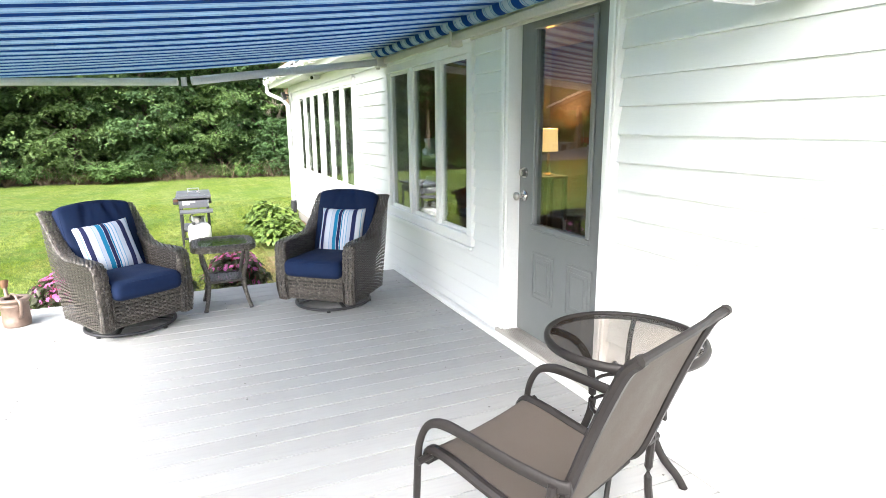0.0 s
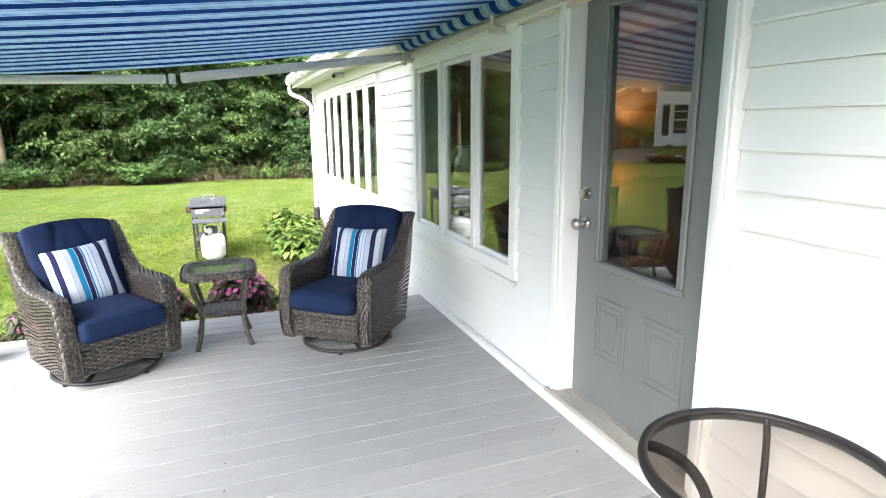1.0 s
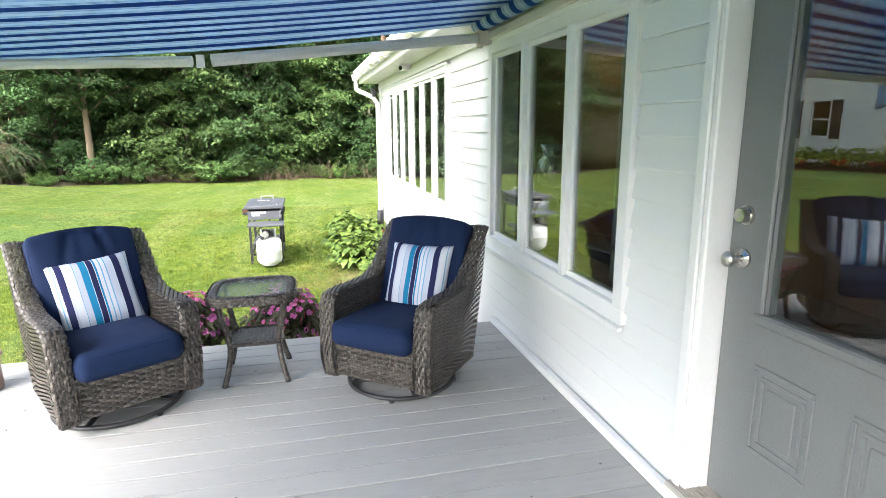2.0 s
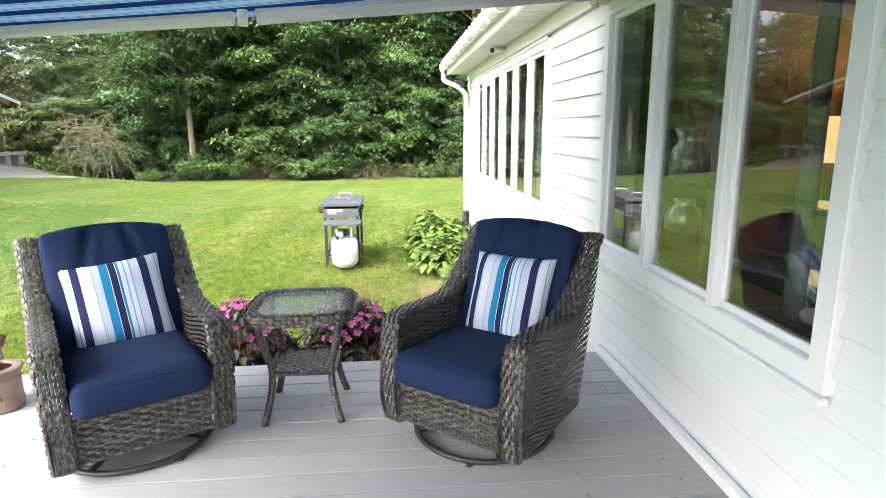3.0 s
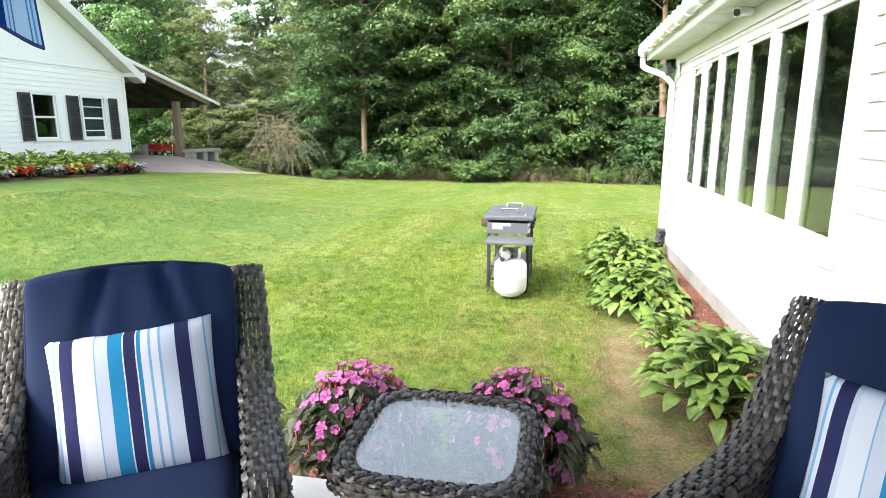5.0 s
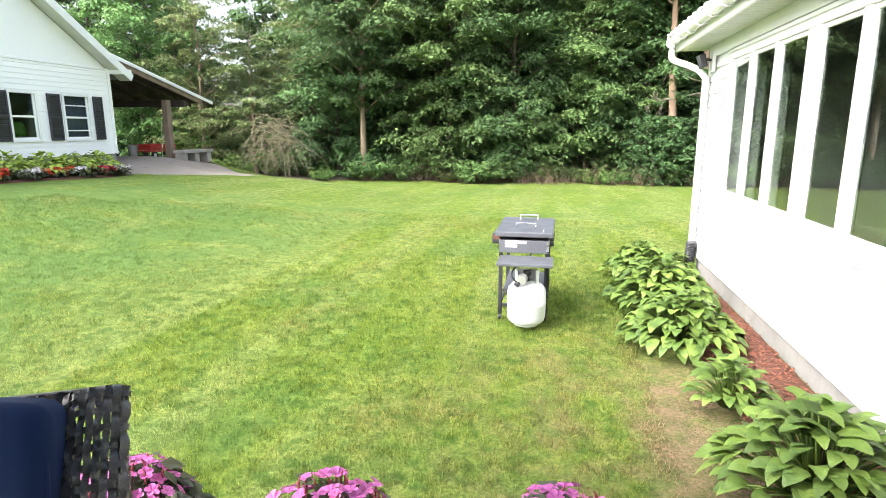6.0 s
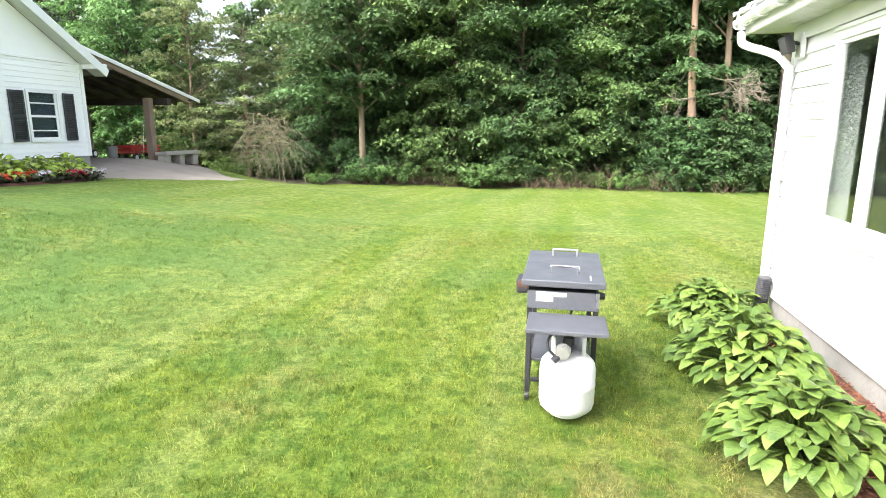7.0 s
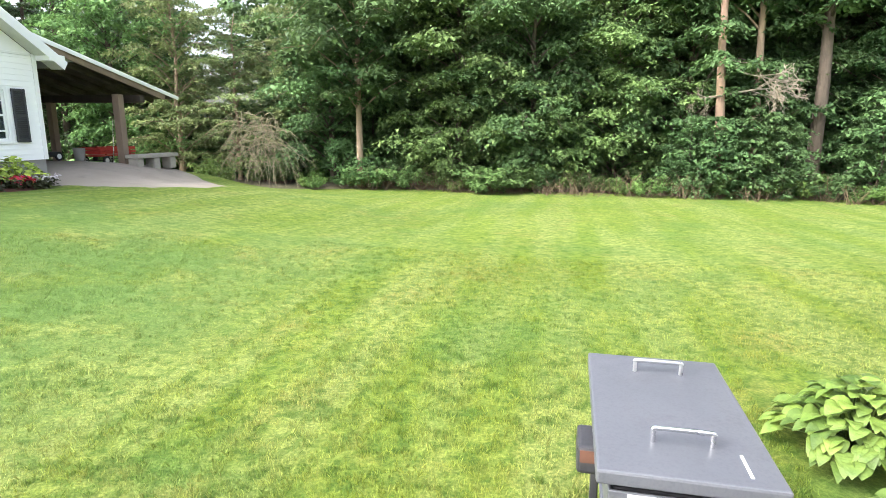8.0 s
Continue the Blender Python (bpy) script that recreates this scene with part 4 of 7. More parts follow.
def twig_heap(seed, count, r, h, lean=0.5, thick=0.008):
    rd = random.Random(seed)
    bm = bmesh.new()
    for k in range(count):
        w, q = rd.uniform(0, 6.28), r * math.sqrt(rd.random())
        a = Vector((q * math.cos(w), q * math.sin(w), 0))
        b = a + Vector((rd.uniform(-lean, lean), rd.uniform(-lean, lean), h * rd.uniform(0.4, 1.0)))
        m = a.lerp(b, 0.5) + Vector((rd.uniform(-0.1, 0.1), rd.uniform(-0.1, 0.1), 0.1))
        sweep(bm, [a, m, b], [thick, thick * 0.8, thick * 0.3], seg=4)
    return bm


twigs = [mesh_of("dry_stalks", twig_heap(s, 24, 0.7, 0.8, 0.5, 0.010)) for s in (41, 42, 43)]
for k in range(46):
    x = -7.5 + 0.5 * k + rnd.uniform(-0.5, 0.5)
    y = 28.1 + rnd.uniform(-0.2, 1.1)
    tagged(part("dry_stalks", twigs[k % 3], DRYTWIG, at=pose(x, y, gz(x, y), 0, 0, rnd.uniform(0, 360)) @ Matrix.Diagonal((1, 1, rnd.uniform(0.5, 1.3), 1))), "brown dry stalks at the wood's edge", "dry stalks", kind="stuff")


# dead limbs hanging by the tall trunk, and a brush heap
GREYTWIG = surface("bleached_dead_wood", (0.35, 0.31, 0.24), (0.22, 0.19, 0.145), 30, 4, 0.9, 0, 0.3, 0.003)


def dead_branch(seed, length, fans):
    rd = random.Random(seed)
    bm = bmesh.new()

    def grow(p, d, ln, r, depth):
        q = p + d * ln * 0.5 + Vector((rd.uniform(-0.1, 0.1), rd.uniform(-0.1, 0.1), rd.uniform(-0.12, 0.05))) * ln
        e = p + d * ln + Vector((rd.uniform(-0.12, 0.12), rd.uniform(-0.12, 0.12), rd.uniform(-0.22, 0.08))) * ln
        sweep(bm, [p, q, e], [r, r * 0.75, r * 0.45], seg=5)
        if depth:
            for k in range(fans):
                t = rd.uniform(0.35, 1.0)
                nd = (d + Vector((rd.uniform(-1.0, 1.0), rd.uniform(-0.8, 0.8), rd.uniform(-1.0, 0.7)))).normalized()
                grow(p.lerp(e, t), nd, ln * rd.uniform(0.4, 0.65), r * 0.6, depth - 1)
    grow(Vector((0, 0, 0)), Vector((0.9, -0.2, 0.1)).normalized(), length, 0.036, 3)
    return bm


for seed, ln, x, y, z, ry, rz in ((51, 1.5, 4.85, 29.15, 3.45, 24, -6), (54, 1.3, 4.95, 29.2, 2.5, -8, 8), (52, 0.9, 4.8, 29.2, 2.45, 8, 172), (56, 1.0, 5.7, 29.2, 2.5, 4, 4)):
    tagged(part("dead_branch", dead_branch(seed, ln, 5), GREYTWIG, at=pose(x, y, z, 0, ry, rz)), "bleached dead branches caught by a tall trunk", "dead branch")


def arched_heap(seed, count, r, h):
    """Brushwood: long thin twigs that arch from a peak out and down to the ground."""
    rd = random.Random(seed)
    bm = bmesh.new()
    for k in range(count):
        w = rd.uniform(0, 6.28)
        way = Vector((math.cos(w), math.sin(w) * 0.7, 0))
        top = Vector((rd.gauss(0, 0.22) * r, rd.gauss(0, 0.15) * r, h * rd.uniform(0.3, 1.0)))
        out = r * rd.uniform(0.25, 1.0)
        foot = max(0.0, top.z - rd.uniform(0.15, 1.5))
        mid = top + way * out * 0.45 + Vector((0, 0, rd.uniform(0.0, 0.2)))
        low = top + way * out * 0.85 + Vector((0, 0, (foot - top.z) * 0.45))
        end = Vector((top.x, top.y, foot)) + way * out * 1.1
        th = rd.uniform(0.008, 0.019)
        sweep(bm, spline([top, mid, low, end], 2), [th * (1 - 0.12 * i) for i in range(7)], seg=4)
        for j in range(3):
            q = mid.lerp(end, rd.uniform(0.1, 0.9))
            sweep(bm, [q, q + Vector((way.x * 0.15 + rd.uniform(-0.12, 0.12), way.y * 0.15 + rd.uniform(-0.12, 0.12), -rd.uniform(0.1, 0.45)))], [th * 0.5, th * 0.2], seg=3)
    return bm


HEAPTWIG = surface("tan_brushwood", (0.25, 0.22, 0.145), (0.12, 0.11, 0.065), 30, 4, 0.9, 0, 0.3, 0.002)
tagged(part("brush_heap", arched_heap(53, 120, 1.9, 2.8), HEAPTWIG, at=pose(-11.5, 28.0, gz(-11.5, 28.0) - 0.05)), "heap of dry tan brushwood at the wood's edge", "brush heap", kind="stuff")

# ---- awning ----
BLUE, PALEBLUE, CLOTHWHITE, GREYBLUE = (0.001, 0.047, 0.24), (0.08, 0.27, 0.54), (0.40, 0.55, 0.68), (0.06, 0.19, 0.40)
AWN_STOPS = [(0.40, BLUE), (0.45, CLOTHWHITE), (0.48, PALEBLUE), (0.52, CLOTHWHITE), (0.55, GREYBLUE), (0.82, CLOTHWHITE), (0.85, GREYBLUE), (0.90, CLOTHWHITE), (0.94, PALEBLUE), (1.0, CLOTHWHITE)]
AWNING = striped("blue_white_awning_cloth", 1, AWN_STOPS, 0.21, 0.85, 700.0, 0.36)
BEIGE = surface("beige_coated_aluminium", (0.60, 0.57, 0.50), (0.55, 0.52, 0.46), 80, 2, 0.4, 0, 0.04, 0.001)
AX0, AX1, AY0, AY1 = -1.36, 1.85, 0.92, 5.66


def awn_z(x):
    return 2.125 - 0.098 * (1.85 - x)


awning = thing("awning", "opened blue and white striped retractable awning over the deck", "awning")
bm = bmesh.new()
nx, nyy = 28, 60
for lay in (0.0, 0.0015):
    grid = []
    for i in range(nx + 1):
        x = AX1 + (AX0 - AX1) * i / nx
        row = []
        for j in range(nyy + 1):
            y = AY0 + (AY1 - AY0) * j / nyy
            t = i / nx
            sag = -0.035 * math.sin(math.pi * t) * (0.75 + 0.25 * math.cos(y * 3.0)) - 0.02 * math.sin(math.pi * t) * smooth_step((y - 5.2) / 0.4)
            row.append(bm.verts.new((x, y, awn_z(x) + sag + lay)))
        grid.append(row)
    for i in range(nx):
        for j in range(nyy):
            bm.faces.new((grid[i][j], grid[i + 1][j], grid[i + 1][j + 1], grid[i][j + 1]))
part("canopy", bm, AWNING, awning, "blue and white striped awning cloth", True)
bm = bmesh.new()
rod(bm, (1.862, AY0, 2.122), (1.862, AY1 + 0.005, 2.122), 0.056, seg=28)
part("roller", bm, AWNING, awning, "cloth rolled on its tube", False)
bm = bmesh.new()
box(bm, 1.895, AY0 - 0.06, 2.01, 1.925, AY1 + 0.09, 2.062, 0.006)
box(bm, 1.925, AY0 - 0.06, 1.995, WX - 0.036, AY1 + 0.09, 2.05, 0.004)
part("wall_bar", bm, BEIGE, awning)
for y in (AY1 - 1.75, AY0 + 0.6):
    bm = boxed(1.84, y - 0.03, 1.97, 1.93, y + 0.03, 2.01, 0.006)
    box(bm, 1.84, y - 0.012, 1.985, 1.855, y + 0.012, 2.075, 0.003)
    part("wall_bracket", bm, BEIGE, awning)
bm = boxed(AX0 - 0.06, AY0 - 0.05, 1.775, AX0 + 0.03, AY1 + 0.04, 1.875, 0.02, 3)
part("front_bar", bm, BEIGE, awning, "beige front bar", True)
bm = bmesh.new()
for lay in (0.0, 0.002):
    top, low = [], []
    k = 240
    for j in range(k + 1):
        y = AY0 + (AY1 + 0.02 - AY0) * j / k
        ph = (AY1 + 0.02 - y) / 0.62
        drop = 0.185 + 0.045 * math.cos(2 * math.pi * ph + 0.3)
        xw = AX0 - 0.012 + 0.012 * math.sin(y * 9.0)
        top.append(bm.verts.new((AX0 - 0.02 + lay, y, 1.79)))
        low.append(bm.verts.new((xw + lay, y, 1.79 - drop)))
    for j in range(k):
        bm.faces.new((top[j], top[j + 1], low[j + 1], low[j]))
part("valance", bm, AWNING, awning, "wavy striped valance")
bm = bmesh.new()
pts = []
for j in range(121):
    y = AY0 + (AY1 + 0.02 - AY0) * j / 120
    pts.append(Vector((AX0 - 0.012 + 0.012 * math.sin(y * 9.0), y, 1.79 - 0.185 - 0.045 * math.cos(2 * math.pi * (AY1 + 0.02 - y) / 0.62 + 0.3))))
NAVYTAPE = surface("navy_tape", (0.012, 0.03, 0.15), (0.015, 0.04, 0.18), 200, 5, 0.8, 0, 0.1, 0.001)
sweep(bm, pts, 0.003, 0.009, 6)
part("edging", bm, NAVYTAPE, awning)


def awning_arm(shoulder, elbow, wrist):
    s, e, w = Vector(shoulder), Vector(elbow), Vector(wrist)
    bm = bmesh.new()
    sweep(bm, [s, s.lerp(e, 0.97)], 0.018, 0.032, 8, square=0.7)
    arm = part("upper_arm", bm, GREYMETAL, awning, "grey folding awning arm")
    bm = bmesh.new()
    sweep(bm, [e.lerp(w, 0.03), w], 0.016, 0.028, 8, square=0.7)
    part("forearm", bm, GREYMETAL, awning)
    bm = rod(bmesh.new(), e - Vector((0, 0, 0.031)), e + Vector((0, 0, 0.031)), 0.021, seg=16)
    part("elbow_joint", bm, GREYMETAL, awning)
    bm = boxed(s.x - 0.05, s.y - 0.045, s.z - 0.05, 1.93, s.y + 0.045, s.z + 0.055, 0.01, 2)
    rod(bm, s - Vector((0.03, 0, 0.07)), s + Vector((-0.03, 0, 0.07)), 0.022, seg=12)
    part("shoulder_bracket", bm, BEIGE, awning)
    bm = boxed(w.x - 0.03, w.y - 0.03, w.z - 0.04, w.x + 0.05, w.y + 0.03, w.z + 0.06, 0.01, 2)
    part("wrist_bracket", bm, BEIGE, awning)


awning_arm((1.88, 5.60, 2.03), (0.13, 4.93, 1.77), (-1.33, 5.52, 1.78))
awning_arm((1.88, 1.0, 2.03), (0.11, 1.66, 1.79), (-1.33, 1.06, 1.79))


# ---- woven work ----
def weave(surf, nu, nv, amp=0.0045, fill=0.462, bulge=0.0026, along=6, span=0.0):
    """Strands woven over and under stakes on the surface surf(u, v); both run from 0 to 1. Returns vertices and faces."""
    def point(u, v, off):
        e = 1e-3
        p = surf(u, v)
        du = surf(np.clip(u + e, 0, 1), v) - surf(np.clip(u - e, 0, 1), v)
        dv = surf(u, np.clip(v + e, 0, 1)) - surf(u, np.clip(v - e, 0, 1))
        n = np.cross(du, dv)
        n /= np.maximum(np.linalg.norm(n, axis=1), 1e-9)[:, None]
        return p + n * off[:, None]
    vs, fs, base = [], [], 0
    for j in range(nv):
        k = nu * along + 1
        u = np.linspace(0, 1, k)
        off = amp * np.clip(1.7 * np.sin(math.pi * u * nu + math.pi * j), -1, 1)
        vc = (j + 0.5) / nv
        for d, b in ((-fill, -0.5), (0.0, 1.0), (fill, -0.5)):
            vs.append(point(u, np.full(k, vc + d / nv), off + b * bulge))
        for r in range(2):
            a = base + r * k + np.arange(k - 1)
            fs.append(np.stack([a, a + 1, a + k + 1, a + k], 1))
        base += 3 * k
    for i in range(nu):
        k = nv * 2 + 1
        v = np.linspace(0, 1, k)
        off = -amp * np.sin(math.pi * v * nv + math.pi * i) - 0.0012
        uc = (i + 0.5) / nu
        w = min(0.44, 0.0068 * nu / max(0.05, span or STAKE_SPAN))
        for d, b in ((-w, -0.5), (0.0, 0.6), (w, -0.5)):
            vs.append(point(np.full(k, uc + d / nu), v, off + b * bulge))
        for r in range(2):
            a = base + r * k + np.arange(k - 1)
            fs.append(np.stack([a, a + 1, a + k + 1, a + k], 1))
        base += 3 * k
    return np.concatenate(vs), np.concatenate(fs)


STAKE_SPAN = 0.6


def wicker_material():
    m, n, l, p = nodes_of("brown_grey_resin_wicker")
    geo = n.new("ShaderNodeNewGeometry")
    vec = mapped(n, l)
    f = noise_tex(n, l, vec, 55.0, 3.0)
    g = noise_tex(n, l, mapped(n, l, (1, 1, 1)), 260.0, 2.0)
    col = mixed(n, l, geo.outputs["Random Per Island"], (0.018, 0.0155, 0.0135), (0.092, 0.080, 0.070))
    col = mixed(n, l, ranged(n, l, f, 0.52, 0.66, 0.0, 0.7), col, (0.200, 0.182, 0.162))
    col = mixed(n, l, ranged(n, l, g, 0.5, 0.8, 0.0, 0.5), col, (0.022, 0.018, 0.016))
    l.new(col, p.inputs["Base Color"])
    p.inputs["Roughness"].default_value = 0.36
    bumped(n, l, p, g, 0.3, 0.001)
    return m


WICKER = wicker_material()
NAVY = surface("navy_cushion_cloth", (0.0075, 0.018, 0.058), (0.010, 0.023, 0.070), 500, 5, 0.9, 0, 0.35, 0.0012, dirt=(0.012, 0.028, 0.08), shine=0.25)
BLACKSTEEL = surface("dark_grey_coated_steel", (0.030, 0.031, 0.034), (0.045, 0.046, 0.05), 90, 4, 0.45, 0.2, 0.08, 0.001)
W1, W2, NVY, TEAL, SKY1 = (0.62, 0.655, 0.73), (0.51, 0.56, 0.67), (0.020, 0.024, 0.085), (0.018, 0.22, 0.42), (0.20, 0.40, 0.60)
PILLOW_STOPS = [(0.06, W1), (0.075, SKY1), (0.10, W1), (0.175, NVY), (0.20, W2), (0.29, W1), (0.30, SKY1), (0.37, W2), (0.45, TEAL), (0.46, W1), (0.525, NVY), (0.535, W1), (0.555, TEAL), (0.60, W1), (0.615, SKY1), (0.66, W1), (0.675, SKY1), (0.76, W2), (0.845, NVY), (0.86, W2), (0.93, W1), (0.945, SKY1), (1.0, W1)]
PILLOWCLOTH = striped("blue_striped_pillow_cloth", 0, PILLOW_STOPS, 0.405, 0.85, 800.0, 0.0, 0.2025)


def cushion_mesh(name, w, d, h, corner=0.045, puff=0.02, seed=1, arch=0.0, fold=0.004, front=0.0):
    """A stuffed cushion, w by d by h, lying flat on z = 0; arch rounds its far edge."""
    bm = bmesh.new()
    bmesh.ops.create_cube(bm, size=2.0)
    bmesh.ops.subdivide_edges(bm, edges=bm.edges[:], cuts=23, use_grid_fill=True)
    off = Vector((seed * 7.3, seed * 3.1, 0))
    for v in bm.verts:
        x, y, z = v.co
        sx, sy = math.copysign(abs(x) ** 0.8, x), math.copysign(abs(y) ** 0.8, y)
        ex, ey, ez = w / 2 - corner, d / 2 - corner, h / 2 - corner
        p = Vector((sx * (w / 2), sy * (d / 2), z * (h / 2)))
        q = Vector((max(-ex, min(ex, p.x)), max(-ey, min(ey, p.y)), max(-ez, min(ez, p.z))))
        r = p - q
        if r.length > 1e-6:
            p = q + r.normalized() * corner
        swell = (1 - min(1, abs(p.x) / (w / 2)) ** 3) * (1 - min(1, abs(p.y) / (d / 2)) ** 3)
        p.z += math.copysign(puff, z) * swell if abs(z) > 0.3 else 0
        if arch and y > 0:
            p.y += arch * (1 - (2 * p.x / w) ** 2) * (y ** 2)
        if z > 0.3:
            wr = noise.noise(Vector((p.x * 9, p.y * 3.5, 0)) + off) + 0.5 * noise.noise(Vector((p.x * 4, p.y * 16, 2)) + off)
            p.z += wr * fold
            if front:
                for cx, deep, slant in ((-0.01, 1.0, 0.05), (-0.062, 0.7, 0.22), (0.055, 0.8, -0.30), (0.15, 0.25, -0.2)):
                    away = p.x - cx - slant * (y - 1) * 0.3
                    p.z -= fold * 4.2 * front * deep * math.exp(-(away / 0.020) ** 2) * max(0.0, (y + 0.15) / 1.15) ** 1.3
        v.co = p + Vector((0, 0, h / 2))
    return mesh_of(name, bm, True)


def piping_mesh(w, d, h, z, arch=0.0, inset=0.012):
    pts = []
    for k in range(72):
        a = 2 * math.pi * k / 72
        c, s = math.cos(a), math.sin(a)
        f = (abs(c) ** 9 + abs(s) ** 9) ** (-1 / 9)
        x, y = c * f * (w / 2 - inset), s * f * (d / 2 - inset)
        if arch and y > 0:
            y += arch * (1 - (2 * x / w) ** 2) * (y / (d / 2)) ** 2
        pts.append(Vector((x, y, z)))
    bm = bmesh.new()
    sweep(bm, pts, 0.0045, seg=6, closed=True)
    return mesh_of("piping", bm, True)


def pillow_mesh(s, h, seed):
    bm = bmesh.new()
    k = 26
    sides = []
    for sign in (1, -1):
        g = []
        for i in range(k + 1):
            row = []
            for j in range(k + 1):
                u, v = 2 * i / k - 1, 2 * j / k - 1
                pinch = 1 - 0.055 * (1 - abs(u) ** 2) * abs(v) ** 4
                pinch2 = 1 - 0.055 * (1 - abs(v) ** 2) * abs(u) ** 4
                th = h * max(0.0, (1 - u ** 4) * (1 - v ** 4)) ** 0.55
                wr = 0.006 * noise.noise(Vector((u * 2.5 + seed, v * 2.5, sign))) * (1 - u ** 4) * (1 - v ** 4)
                row.append(bm.verts.new((u * s * 0.495 * pinch2, v * s / 2 * pinch, sign * th + wr)))
            g.append(row)
        sides.append(g)
        for i in range(k):
            for j in range(k):
                bm.faces.new((g[i][j], g[i + 1][j], g[i + 1][j + 1], g[i][j + 1]))
    bmesh.ops.remove_doubles(bm, verts=bm.verts[:], dist=1e-4)
    return mesh_of("striped_pillow", bm, True)


# ---- wicker swivel chairs ----
PROFILE = [(-0.285, 0.085), (-0.298, 0.19), (-0.305, 0.31), (-0.298, 0.43), (-0.286, 0.508), (-0.248, 0.548), (-0.16, 0.556), (0.0, 0.552), (0.11, 0.556), (0.20, 0.588), (0.275, 0.650), (0.34, 0.725), (0.41, 0.800), (0.47, 0.852)]
EDGE = np.array([[p.x, p.y] for p in spline([(a, b, 0) for a, b in PROFILE], 5)])
EDGE_LEN = np.concatenate([[0], np.cumsum(np.linalg.norm(np.diff(EDGE, axis=0), axis=1))])


def edge_at(t):
    s = t * EDGE_LEN[-1]
    return np.interp(s, EDGE_LEN, EDGE[:, 0]), np.interp(s, EDGE_LEN, EDGE[:, 1])


def flare(z):
    return 0.012 * np.clip((z - 0.08) / 0.47, 0, 1)


IN_X, THICK = 0.242, 0.085


def side_panel(sign, outer):
    """The woven face of an arm, from the lower edge up to the rolled top edge."""
    def surf(u, v):
        t = 0.18 + 0.82 * u
        ty, tz = edge_at(t)
        fy, fz = edge_at(0.18 * (v))
        by = -0.295 + (0.30 + 0.295) * u
        y = by + (ty - by) * v
        bz = 0.085 + 0.0 * u
        z = bz + (tz - bz) * v
        bow = np.sin(np.pi * np.clip(v, 0, 1)) * np.exp(-u * 9.0)
        y = y - 0.022 * bow
        x = sign * (IN_X + (THICK if outer else 0.004) + flare(z) - (0.006 if outer else -0.0))
        return np.stack([x + 0 * y, y, z], 1)
    return surf


def edge_band(sign):
    def surf(u, v):
        y, z = edge_at(u)
        y2, z2 = edge_at(np.clip(u + 0.003, 0, 1))
        y1, z1 = edge_at(np.clip(u - 0.003, 0, 1))
        ty, tz = y2 - y1, z2 - z1
        ln = np.maximum(np.hypot(ty, tz), 1e-9)
        ny_, nz_ = -tz / ln, ty / ln
        w = v * 2 - 1
        crown = 0.016 * (1 - w ** 4) - 0.010
        x = sign * (IN_X + THICK / 2 + flare(z) + w * (THICK / 2 + 0.006))
        return np.stack([x, y + ny_ * crown, z + nz_ * crown], 1)
    return surf


def rect_panel(a, b, c, d, bow=0.0):
    """A flat woven panel with the corners a b (low) and c d (high)."""
    a, b, c, d = (np.array(q, float) for q in (a, b, c, d))
    nrm = np.cross(b - a, c - a)
    nrm /= np.linalg.norm(nrm)

    def surf(u, v):
        u_, v_ = u[:, None], v[:, None]
        p = (a * (1 - u_) + b * u_) * (1 - v_) + (c * (1 - u_) + d * u_) * v_
        return p + nrm * (bow * np.sin(np.pi * u_) * np.sin(np.pi * np.clip(v_, 0, 1)))
    return surf


def woven(name, surf, nu, nv, parent, **k):
    v, f = weave(surf, nu, nv, **k)
    made = part(name, from_arrays(name, v, f, WICKER, True), None, parent)
    if nu * nv > 180:
        made["kind"] = "stuff"
    return made


